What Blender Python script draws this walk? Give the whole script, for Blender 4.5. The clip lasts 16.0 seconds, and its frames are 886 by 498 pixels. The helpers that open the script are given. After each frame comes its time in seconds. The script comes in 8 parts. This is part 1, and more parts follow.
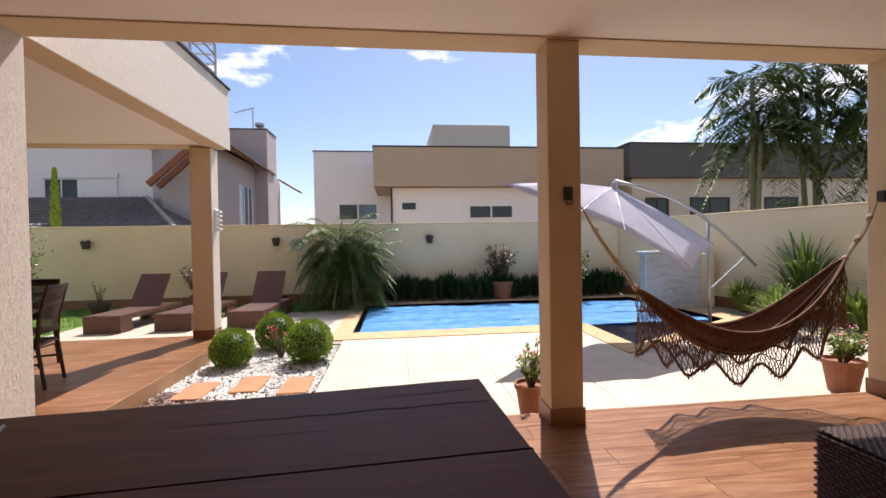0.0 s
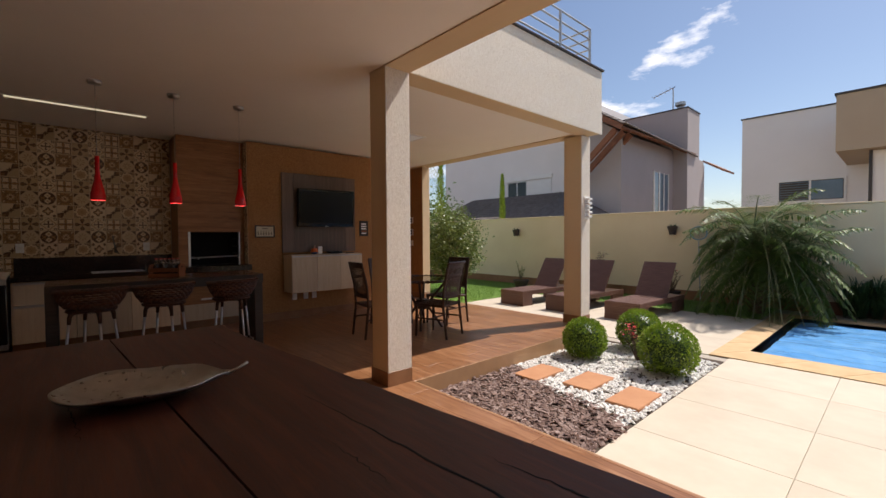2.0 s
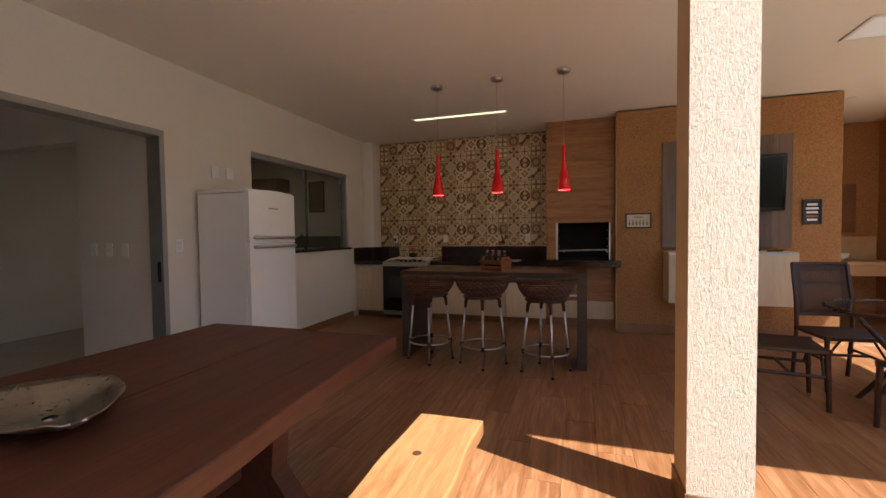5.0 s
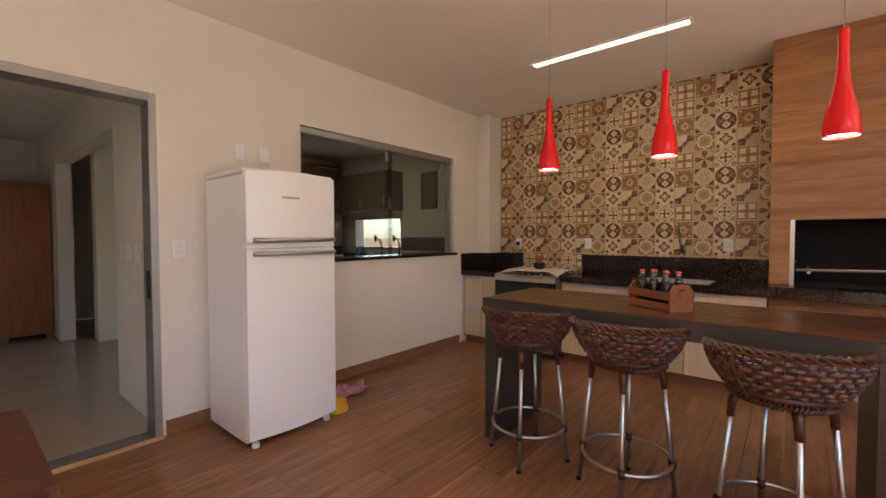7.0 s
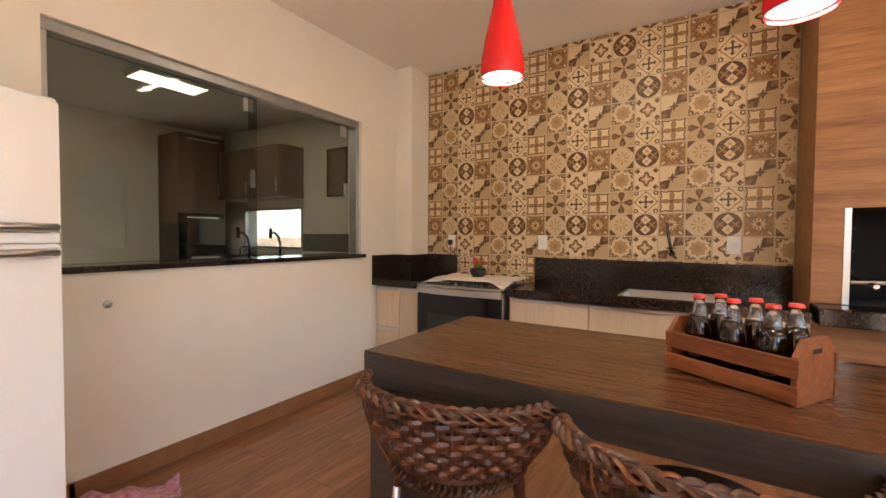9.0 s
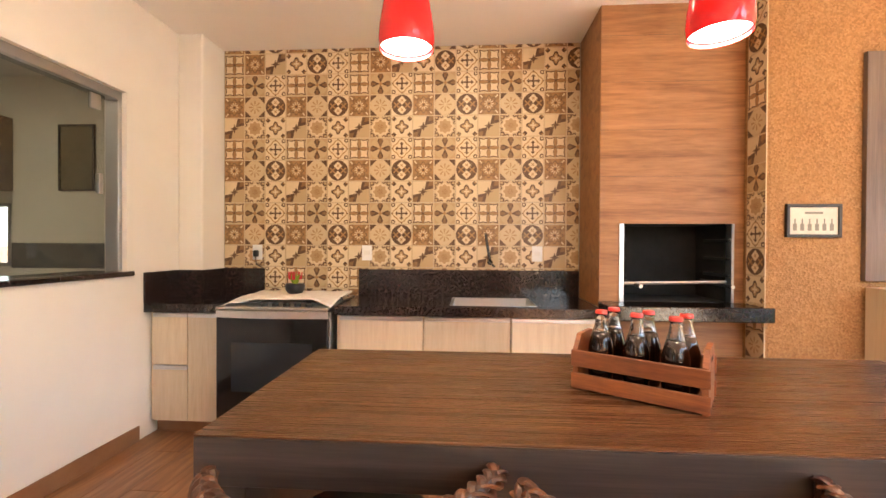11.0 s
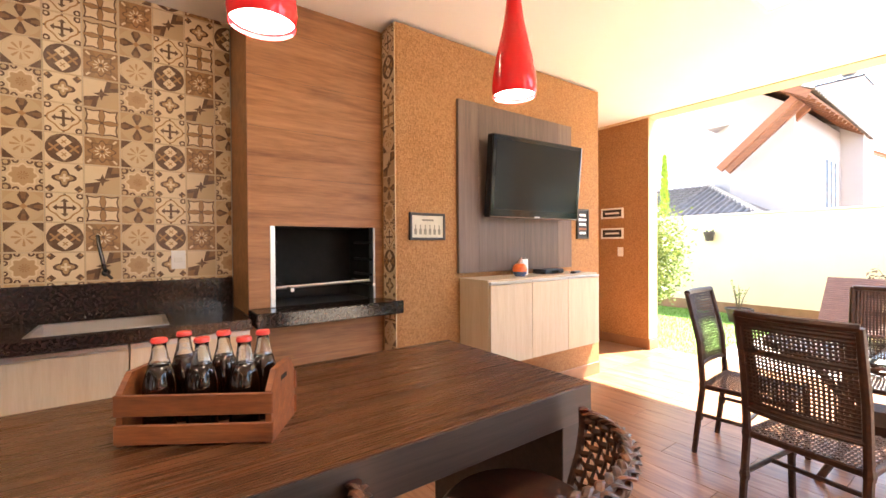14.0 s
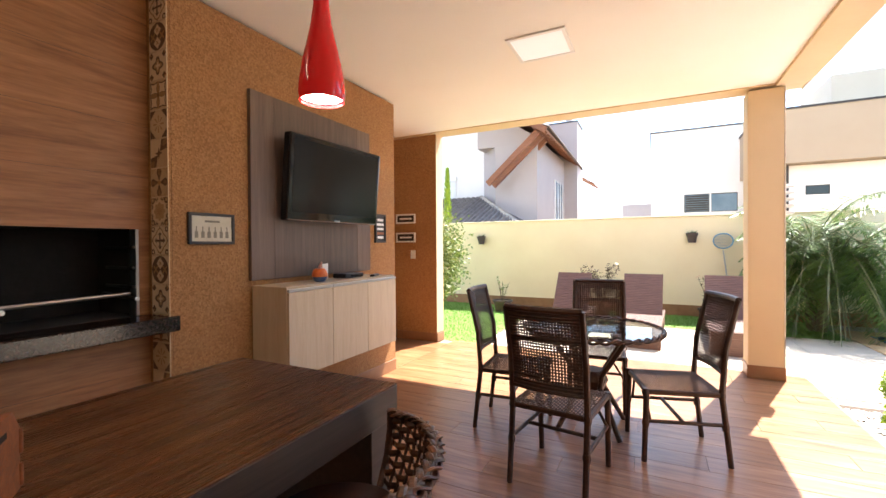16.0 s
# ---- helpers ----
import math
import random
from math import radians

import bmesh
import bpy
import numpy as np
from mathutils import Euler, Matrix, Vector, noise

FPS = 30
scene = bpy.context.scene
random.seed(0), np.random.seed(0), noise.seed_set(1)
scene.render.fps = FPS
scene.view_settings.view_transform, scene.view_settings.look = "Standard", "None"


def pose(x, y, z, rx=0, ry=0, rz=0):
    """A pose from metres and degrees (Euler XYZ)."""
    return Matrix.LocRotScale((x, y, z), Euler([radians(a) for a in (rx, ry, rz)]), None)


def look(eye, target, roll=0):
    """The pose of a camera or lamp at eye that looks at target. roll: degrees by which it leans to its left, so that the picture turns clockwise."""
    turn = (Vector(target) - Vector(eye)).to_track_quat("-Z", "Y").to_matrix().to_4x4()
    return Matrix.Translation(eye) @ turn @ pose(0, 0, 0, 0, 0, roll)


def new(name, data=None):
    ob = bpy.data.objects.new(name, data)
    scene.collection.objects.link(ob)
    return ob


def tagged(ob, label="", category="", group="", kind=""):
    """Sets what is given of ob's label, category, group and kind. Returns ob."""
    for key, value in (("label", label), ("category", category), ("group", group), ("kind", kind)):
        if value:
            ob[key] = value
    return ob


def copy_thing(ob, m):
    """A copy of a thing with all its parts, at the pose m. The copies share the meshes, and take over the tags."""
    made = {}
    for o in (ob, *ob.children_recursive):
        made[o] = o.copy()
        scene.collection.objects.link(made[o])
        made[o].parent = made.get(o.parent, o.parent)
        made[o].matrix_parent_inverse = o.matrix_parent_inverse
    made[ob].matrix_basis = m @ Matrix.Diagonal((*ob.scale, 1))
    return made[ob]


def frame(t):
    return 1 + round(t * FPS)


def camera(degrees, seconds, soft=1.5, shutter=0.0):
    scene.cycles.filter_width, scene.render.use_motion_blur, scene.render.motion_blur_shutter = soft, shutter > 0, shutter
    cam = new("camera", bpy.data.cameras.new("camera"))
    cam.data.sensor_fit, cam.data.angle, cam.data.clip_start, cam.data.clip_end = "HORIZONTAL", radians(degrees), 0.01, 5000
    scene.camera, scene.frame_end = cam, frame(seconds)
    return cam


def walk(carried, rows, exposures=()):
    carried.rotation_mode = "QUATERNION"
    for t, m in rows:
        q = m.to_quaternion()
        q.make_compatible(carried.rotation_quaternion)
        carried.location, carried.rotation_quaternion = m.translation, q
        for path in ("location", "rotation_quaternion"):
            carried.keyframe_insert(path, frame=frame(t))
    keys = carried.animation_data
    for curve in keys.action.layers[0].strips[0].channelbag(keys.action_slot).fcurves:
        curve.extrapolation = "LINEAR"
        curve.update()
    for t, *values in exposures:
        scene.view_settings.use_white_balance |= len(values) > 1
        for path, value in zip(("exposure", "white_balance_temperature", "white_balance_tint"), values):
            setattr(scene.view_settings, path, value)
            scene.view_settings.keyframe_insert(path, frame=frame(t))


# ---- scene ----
cam = camera(93.1, 16.0)
PATH = [
    (0, (0.174, 0.24, 1.376), (0.397, 2.228, 1.345), -1.0),
    (0.5, (0.378, 0.418, 1.364), (0.177, 2.407, 1.324), -0.7),
    (1, (0.579, 0.59, 1.342), (-0.108, 2.468, 1.3), -0.6),
    (1.5, (0.684, 0.81, 1.344), (-0.47, 2.443, 1.296), -0.4),
    (2, (0.733, 1.066, 1.343), (-0.748, 2.409, 1.286), -0.4),
    (2.5, (0.792, 1.409, 1.345), (-0.916, 2.447, 1.285), -0.5),
    (3, (0.73, 1.715, 1.343), (-1.137, 2.43, 1.279), -0.7),
    (3.5, (0.607, 2.03, 1.348), (-1.356, 2.408, 1.277), -0.5),
    (4, (0.415, 2.345, 1.354), (-1.583, 2.366, 1.282), -0.6),
    (4.5, (0.112, 2.56, 1.354), (-1.858, 2.227, 1.277), -0.6),
    (5, (-0.267, 2.733, 1.311), (-2.171, 2.123, 1.24), -0.7),
    (7.3, (-2.424, 2.409, 1.325), (-3.928, 1.092, 1.253), 0.1),
    (7.5, (-2.602, 2.354, 1.325), (-4.101, 1.031, 1.246), 0.2),
    (8, (-2.95, 2.165, 1.312), (-4.46, 0.855, 1.238), 0.4),
    (8.2, (-3.075, 2.090, 1.295), (-4.605, 0.803, 1.223), 0.5),
    (10.3, (-3.57, 1.529, 1.275), (-5.526, 1.115, 1.252), 0.4),
    (10.5, (-3.578, 1.507, 1.278), (-5.552, 1.186, 1.261), 0.5),
    (11, (-3.593, 1.47, 1.297), (-5.589, 1.346, 1.28), 0.3),
    (11.5, (-3.606, 1.472, 1.308), (-5.605, 1.52, 1.296), 0.3),
    (12, (-3.605, 1.481, 1.319), (-5.595, 1.683, 1.308), 0.2),
    (12.5, (-3.598, 1.507, 1.318), (-5.559, 1.899, 1.307), 0.1),
    (13, (-3.609, 1.572, 1.310), (-5.504, 2.211, 1.299), -0.1),
    (13.5, (-3.63, 1.67, 1.312), (-5.404, 2.593, 1.297), -0.2),
    (14, (-3.66, 1.779, 1.32), (-5.276, 2.957, 1.3), -0.4),
    (14.5, (-3.676, 1.827, 1.322), (-5.115, 3.216, 1.3), -0.45),
    (15, (-3.686, 1.815, 1.326), (-4.941, 3.372, 1.307), -0.3),
    (15.5, (-3.685, 1.782, 1.334), (-4.758, 3.47, 1.314), -0.3),
    (16, (-3.687, 1.758, 1.338), (-4.582, 3.547, 1.321), -0.4),
]
EXPOSURES = [(0.0, 0.46, 6500, 18), (1.0, 0.25, 6500, 17), (1.5, 0.2, 6600, 15), (2.0, 0.15, 6600, 14), (3.0, 0.65, 6700, 11), (3.5, 0.85, 6600, 10), (5.0, 1.35, 6500, 10), (7.4, 2.8, 6600, 10),
             (8.2, 3.05, 6700, 10), (10.3, 3.8, 6900, 11), (11.5, 4.1, 7000, 11), (12.5, 4.1, 6900, 11), (13.5, 3.9, 6700, 11), (14.5, 3.15, 6500, 10), (16.0, 2.35, 6400, 10)]
walk(cam, [(t, look(eye, target, roll)) for t, eye, target, roll in PATH], EXPOSURES)

# ---- daylight ----
SUN_DIR = Vector((0.355, 1.0, 1.61)).normalized()
world = bpy.data.worlds.new("sky")
scene.world = world
world.use_nodes = True
_wt = world.node_tree
_wt.nodes.clear()
_sky = _wt.nodes.new("ShaderNodeTexSky")
_sky.sky_type = "NISHITA"
_sky.sun_disc = False
_sky.sun_elevation = math.asin(SUN_DIR.z)
_sky.sun_rotation = math.atan2(SUN_DIR.x, SUN_DIR.y)
_sky.air_density, _sky.dust_density, _sky.ozone_density = 1.0, 0.6, 1.5
# small fair-weather clouds, mixed over the clear sky
_tc = _wt.nodes.new("ShaderNodeTexCoord")
_map = _wt.nodes.new("ShaderNodeMapping")
_map.inputs["Scale"].default_value = (1.0, 1.0, 2.6)
_map.inputs["Location"].default_value = (0.35, 0.1, 0.2)
_cn = _wt.nodes.new("ShaderNodeTexNoise")
_cn.inputs["Scale"].default_value = 3.4
_cn.inputs["Detail"].default_value = 9.0
_cn.inputs["Roughness"].default_value = 0.58
_cr = _wt.nodes.new("ShaderNodeValToRGB")
_cr.color_ramp.elements[0].position, _cr.color_ramp.elements[1].position = 0.555, 0.645
_mix = _wt.nodes.new("ShaderNodeMix")
_mix.data_type = "RGBA"
_mix.inputs[7].default_value = (11.0, 11.0, 11.2, 1)
_bg = _wt.nodes.new("ShaderNodeBackground")
_bg.inputs["Strength"].default_value = 0.11
_out = _wt.nodes.new("ShaderNodeOutputWorld")
_wt.links.new(_tc.outputs["Generated"], _map.inputs["Vector"])
_wt.links.new(_map.outputs["Vector"], _cn.inputs["Vector"])
_wt.links.new(_cn.outputs["Fac"], _cr.inputs["Fac"])
_wt.links.new(_cr.outputs["Color"], _mix.inputs[0])
_wt.links.new(_sky.outputs["Color"], _mix.inputs[6])
_wt.links.new(_mix.outputs[2], _bg.inputs["Color"])
_wt.links.new(_bg.outputs["Background"], _out.inputs["Surface"])
sun = new("sun", bpy.data.lights.new("sun", "SUN"))
sun.data.energy, sun.data.angle, sun.data.color = 5.0, radians(0.53), (1.0, 0.95, 0.87)
sun.matrix_world = look(SUN_DIR * 40, (0, 0, 0))


def lamp(name, kind, place, watts, color, size=0.1, aim=None, size_y=None):
    ob = new(name, bpy.data.lights.new(name, kind))
    ob.data.energy, ob.data.color = watts, color
    if kind == "AREA":
        ob.data.size = size
        if size_y:
            ob.data.shape, ob.data.size_y = "RECTANGLE", size_y
    else:
        ob.data.shadow_soft_size = size
    ob.matrix_world = look(place, aim) if aim else Matrix.Translation(place)
    return ob


# ---- materials ----
class Val:
    """A socket of a node tree, with arithmetic."""

    def __init__(self, tree, socket):
        self.tree, self.socket = tree, socket

    def op(self, name, other=None, third=None):
        n = self.tree.nodes.new("ShaderNodeMath")
        n.operation = name
        for i, v in enumerate((self, other, third)):
            if v is None:
                continue
            if isinstance(v, Val):
                self.tree.links.new(v.socket, n.inputs[i])
            else:
                n.inputs[i].default_value = v
        return Val(self.tree, n.outputs[0])

    def __add__(self, o): return self.op("ADD", o)
    def __sub__(self, o): return self.op("SUBTRACT", o)
    def __mul__(self, o): return self.op("MULTIPLY", o)
    def __truediv__(self, o): return self.op("DIVIDE", o)
    def __rsub__(self, o): return (self * -1.0) + o
    def __lt__(self, o): return self.op("LESS_THAN", o)
    def __gt__(self, o): return self.op("GREATER_THAN", o)
    def abs(self): return self.op("ABSOLUTE")
    def max(self, o): return self.op("MAXIMUM", o)
    def min(self, o): return self.op("MINIMUM", o)
    def cos(self): return self.op("COSINE")


class Shader:
    def __init__(self, name, rough=0.6, metal=0.0, spec=0.5):
        self.m = bpy.data.materials.new(name)
        self.m.use_nodes = True
        self.t = self.m.node_tree
        self.b = self.t.nodes["Principled BSDF"]
        self.b.inputs["Roughness"].default_value = rough
        self.b.inputs["Metallic"].default_value = metal
        self.b.inputs["Specular IOR Level"].default_value = spec
        self.tc = self.t.nodes.new("ShaderNodeTexCoord")
        self.info = self.t.nodes.new("ShaderNodeObjectInfo")

    def link(self, a, b):
        self.t.links.new(a, b)

    def coords(self, scale=(1, 1, 1), shift=True):
        mp = self.t.nodes.new("ShaderNodeMapping")
        mp.inputs["Scale"].default_value = scale
        self.link(self.tc.outputs["Object"], mp.inputs["Vector"])
        if not shift:
            return mp.outputs["Vector"]
        ad = self.t.nodes.new("ShaderNodeVectorMath")
        ad.operation = "MULTIPLY_ADD"
        cb = self.t.nodes.new("ShaderNodeCombineXYZ")
        for k in range(3):
            self.link(self.info.outputs["Random"], cb.inputs[k])
        self.link(cb.outputs[0], ad.inputs[0])
        ad.inputs[1].default_value = (17.0, 29.0, 41.0)
        self.link(mp.outputs["Vector"], ad.inputs[2])
        return ad.outputs[0]

    def noise(self, vec, scale=5.0, detail=5.0, rough=0.55, distort=0.0):
        n = self.t.nodes.new("ShaderNodeTexNoise")
        n.inputs["Scale"].default_value = scale
        n.inputs["Detail"].default_value = detail
        n.inputs["Roughness"].default_value = rough
        n.inputs["Distortion"].default_value = distort
        self.link(vec, n.inputs["Vector"])
        return n.outputs["Fac"]

    def voronoi(self, vec, scale, feature="F1"):
        n = self.t.nodes.new("ShaderNodeTexVoronoi")
        n.inputs["Scale"].default_value = scale
        n.feature = feature
        self.link(vec, n.inputs["Vector"])
        return n

    def ramp(self, fac, stops):
        n = self.t.nodes.new("ShaderNodeValToRGB")
        e = n.color_ramp.elements
        while len(e) < len(stops):
            e.new(0.5)
        for k, (p, c) in enumerate(stops):
            e[k].position, e[k].color = p, (*c, 1)
        self.link(fac, n.inputs["Fac"])
        return n.outputs["Color"]

    def mix(self, fac, a, b, mode="MIX"):
        n = self.t.nodes.new("ShaderNodeMix")
        n.data_type, n.blend_type = "RGBA", mode
        for i, v in ((0, fac), (6, a), (7, b)):
            if isinstance(v, Val):
                v = v.socket
            if isinstance(v, (int, float)):
                n.inputs[i].default_value = v
            elif isinstance(v, tuple):
                n.inputs[i].default_value = (*v, 1)
            else:
                self.link(v, n.inputs[i])
        return n.outputs[2]

    def color(self, sock):
        if isinstance(sock, tuple):
            self.b.inputs["Base Color"].default_value = (*sock, 1)
        else:
            self.link(sock, self.b.inputs["Base Color"])
        return self

    def rough(self, fac, lo, hi):
        n = self.t.nodes.new("ShaderNodeMapRange")
        n.inputs["To Min"].default_value, n.inputs["To Max"].default_value = lo, hi
        self.link(fac, n.inputs["Value"])
        self.link(n.outputs[0], self.b.inputs["Roughness"])
        return self

    def bump(self, fac, strength, dist):
        n = self.t.nodes.new("ShaderNodeBump")
        n.inputs["Strength"].default_value, n.inputs["Distance"].default_value = strength, dist
        self.link(fac, n.inputs["Height"])
        self.link(n.outputs[0], self.b.inputs["Normal"])
        return self


def lerp3(a, b, f):
    return tuple(x + (y - x) * f for x, y in zip(a, b))


def plain(name, a, b=None, scale=6.0, rough=0.6, metal=0.0, bump=0.0, bscale=80.0, spec=0.5, rough_var=0.1):
    """A painted, cast or fabric surface: two close tones in blotches, fine grain in the relief."""
    s = Shader(name, rough, metal, spec)
    b = b or tuple(min(1, c * 0.86) for c in a)
    vec = s.coords()
    big = s.noise(vec, scale, 6, 0.6)
    s.color(s.ramp(big, [(0.3, b), (0.7, a)]))
    fine = s.noise(vec, bscale, 4, 0.6)
    s.rough(fine, max(0.02, rough - rough_var), min(1, rough + rough_var))
    if bump:
        s.bump(fine, bump, 0.004)
    return s.m


def wood(name, dark, mid, light, grain=(1.5, 22, 22), rough=0.45, bump=0.15, knots=True):
    """Grain runs along the axis with the small scale."""
    s = Shader(name, rough)
    vec = s.coords(grain)
    g = s.noise(vec, 1.6, 8, 0.62, 0.6)
    fine = s.noise(vec, 9.0, 4, 0.6)
    base = s.ramp(g, [(0.28, dark), (0.5, mid), (0.72, light)])
    tone = s.mix(0.35, base, s.ramp(fine, [(0.3, dark), (0.7, light)]))
    rnd = s.ramp(s.info.outputs["Random"], [(0.0, (0.82, 0.82, 0.82)), (1.0, (1.1, 1.1, 1.1))])
    s.color(s.mix(1.0, tone, rnd, "MULTIPLY"))
    s.rough(fine, rough - 0.1, rough + 0.12)
    s.bump(fine, bump, 0.002)
    return s.m


M = {}
M["ceiling"] = plain("ceiling_paint", (0.86, 0.81, 0.74), (0.83, 0.78, 0.70), 1.2, 0.8, bump=0.03, bscale=40)
M["wall"] = plain("wall_paint", (0.79, 0.74, 0.66), (0.73, 0.675, 0.59), 1.4, 0.75, bump=0.05, bscale=50)
M["garden_wall"] = plain("garden_wall_paint", (0.80, 0.67, 0.44), (0.74, 0.60, 0.38), 0.9, 0.85, bump=0.1, bscale=60)
M["beam"] = plain("beam_paint", (0.66, 0.50, 0.31), (0.60, 0.45, 0.27), 1.5, 0.8, bump=0.1, bscale=70)
M["white"] = plain("white_paint", (0.8, 0.79, 0.77), (0.76, 0.75, 0.72), 2.0, 0.45)
M["white_gloss"] = plain("white_enamel", (0.88, 0.88, 0.87), (0.86, 0.86, 0.85), 2.0, 0.22, rough_var=0.04)
M["plastic_white"] = plain("white_plastic", (0.90, 0.90, 0.89), None, 4.0, 0.35)
M["black"] = plain("black_plastic", (0.018, 0.018, 0.02), None, 5.0, 0.35)
M["black_gloss"] = plain("black_glass", (0.006, 0.006, 0.007), None, 5.0, 0.08, rough_var=0.02)
M["soot"] = plain("soot_brick", (0.012, 0.011, 0.010), (0.02, 0.018, 0.016), 8.0, 0.95, bump=0.4, bscale=30)
M["dark_steel"] = plain("dark_steel", (0.16, 0.16, 0.16), (0.11, 0.11, 0.11), 8.0, 0.25, 1.0, rough_var=0.02)
M["steel"] = plain("brushed_steel", (0.60, 0.60, 0.60), (0.55, 0.55, 0.55), 8.0, 0.30, 1.0, rough_var=0.02)
M["chrome"] = plain("chrome", (0.75, 0.75, 0.76), None, 8.0, 0.12, 1.0, rough_var=0.04)
M["alu"] = plain("grey_aluminium", (0.42, 0.42, 0.42), (0.38, 0.38, 0.38), 6.0, 0.4, 0.8, rough_var=0.03)
M["dark_frame"] = plain("dark_frame", (0.035, 0.026, 0.022), None, 9.0, 0.4)
M["red_glass"] = plain("red_lamp_glass", (0.76, 0.010, 0.014), (0.70, 0.009, 0.012), 4.0, 0.12, rough_var=0.03)
M["terracotta"] = plain("terracotta", (0.36, 0.15, 0.08), (0.27, 0.11, 0.06), 9.0, 0.8, bump=0.3)
M["pot_dark"] = plain("dark_pot", (0.05, 0.035, 0.03), (0.09, 0.06, 0.05), 9.0, 0.7, bump=0.2)
M["soil"] = plain("soil", (0.05, 0.035, 0.025), (0.09, 0.06, 0.04), 30.0, 0.95, bump=0.8, bscale=60)
M["gold_plastic"] = plain("yellow_plastic", (0.75, 0.42, 0.03), None, 5.0, 0.35)
M["umbrella"] = plain("umbrella_canvas", (0.62, 0.60, 0.66), (0.52, 0.50, 0.56), 3.0, 0.85, bump=0.15, bscale=200)
M["rope"] = plain("cotton_rope", (0.52, 0.42, 0.30), (0.38, 0.29, 0.20), 40.0, 0.9, bump=0.5, bscale=140)
M["hammock"] = plain("hammock_cloth", (0.17, 0.075, 0.04), (0.10, 0.042, 0.022), 8.0, 0.92, bump=0.4, bscale=220)
M["hammock_lace"] = plain("hammock_lace", (0.22, 0.12, 0.07), (0.14, 0.07, 0.04), 20.0, 0.9, bump=0.4, bscale=220)
M["bark"] = plain("bark", (0.16, 0.11, 0.07), (0.08, 0.055, 0.035), 20.0, 0.9, bump=0.8, bscale=40)
M["stem"] = plain("palm_stem", (0.22, 0.24, 0.12), (0.15, 0.14, 0.08), 14.0, 0.7, bump=0.3)
M["flower_red"] = plain("red_petal", (0.65, 0.03, 0.04), None, 9.0, 0.6)
M["flower_pink"] = plain("pink_petal", (0.75, 0.22, 0.28), None, 9.0, 0.6)
M["cap_red"] = plain("red_bottle_cap", (0.6, 0.05, 0.04), None, 9.0, 0.35)
M["cloth"] = plain("embroidered_cloth", (0.80, 0.75, 0.67), (0.70, 0.60, 0.52), 26.0, 0.9, bump=0.3, bscale=150)
M["rag"] = plain("pink_rag", (0.34, 0.07, 0.14), (0.58, 0.40, 0.44), 30.0, 0.95, bump=0.4, bscale=120)
M["house_white"] = plain("neighbour_render_pale", (0.82, 0.79, 0.77), (0.77, 0.74, 0.72), 0.5, 0.85, bump=0.1)
M["house_tan"] = plain("neighbour_render_tan", (0.46, 0.37, 0.27), (0.42, 0.33, 0.24), 0.5, 0.85, bump=0.1)
M["house_cream"] = plain("neighbour_render_cream", (0.68, 0.62, 0.50), (0.62, 0.56, 0.44), 0.5, 0.85, bump=0.1)
M["house_grey"] = plain("neighbour_render_grey", (0.13, 0.125, 0.12), (0.11, 0.105, 0.10), 0.5, 0.8, bump=0.1)
M["house_mauve"] = plain("neighbour_render_mauve", (0.44, 0.40, 0.39), (0.40, 0.36, 0.35), 0.5, 0.85, bump=0.1)
M["roof_tile"] = plain("clay_roof_tile", (0.20, 0.17, 0.15), (0.12, 0.10, 0.09), 3.0, 0.85, bump=0.4)
M["roof_edge"] = plain("roof_edge_mortar", (0.5, 0.46, 0.4), (0.36, 0.3, 0.25), 6.0, 0.85, bump=0.4)
M["rafter"] = wood("rafter_wood", (0.12, 0.045, 0.02), (0.22, 0.08, 0.035), (0.30, 0.12, 0.05), (1.5, 14, 14), 0.6)
M["cat_wood"] = wood("island_laminate", (0.024, 0.009, 0.004), (0.080, 0.030, 0.011), (0.16, 0.066, 0.026), (24, 0.16, 24), 0.26, 0.03)
M["grey_wood"] = wood("island_edge_laminate", (0.024, 0.017, 0.0125), (0.048, 0.035, 0.027), (0.085, 0.065, 0.052), (30, 1.0, 30), 0.45, 0.1)
M["panel_wood"] = wood("tv_panel_laminate", (0.085, 0.055, 0.04), (0.14, 0.092, 0.066), (0.20, 0.135, 0.098), (18, 18, 0.8), 0.45, 0.08)
M["birch"] = wood("pale_laminate", (0.56, 0.43, 0.28), (0.66, 0.53, 0.37), (0.72, 0.60, 0.43), (14, 14, 1.0), 0.45, 0.04)
M["bbq_wood"] = wood("barbecue_wood_panel", (0.13, 0.050, 0.017), (0.32, 0.140, 0.050), (0.46, 0.225, 0.090), (8, 0.65, 8), 0.5, 0.1)
M["table_wood"] = wood("table_wood", (0.036, 0.011, 0.005), (0.086, 0.025, 0.011), (0.15, 0.046, 0.020), (1.1, 13, 13), 0.56, 0.25)
M["bench_wood"] = wood("bench_wood", (0.24, 0.10, 0.035), (0.40, 0.19, 0.075), (0.52, 0.28, 0.12), (1.3, 14, 14), 0.5, 0.25)
M["crate_wood"] = wood("crate_wood", (0.09, 0.024, 0.007), (0.20, 0.058, 0.016), (0.31, 0.105, 0.032), (3, 30, 30), 0.5, 0.1)
M["cabinet_wood"] = wood("orange_cabinet_wood", (0.16, 0.04, 0.01), (0.26, 0.075, 0.02), (0.34, 0.11, 0.03), (12, 12, 1.2), 0.4, 0.1)
M["rattan"] = wood("dark_rattan", (0.015, 0.006, 0.004), (0.042, 0.015, 0.008), (0.090, 0.034, 0.017), (25, 25, 25), 0.4, 0.2)
M["wicker"] = wood("brown_wicker", (0.008, 0.003, 0.002), (0.045, 0.013, 0.005), (0.155, 0.050, 0.018), (14, 14, 14), 0.36, 0.2)
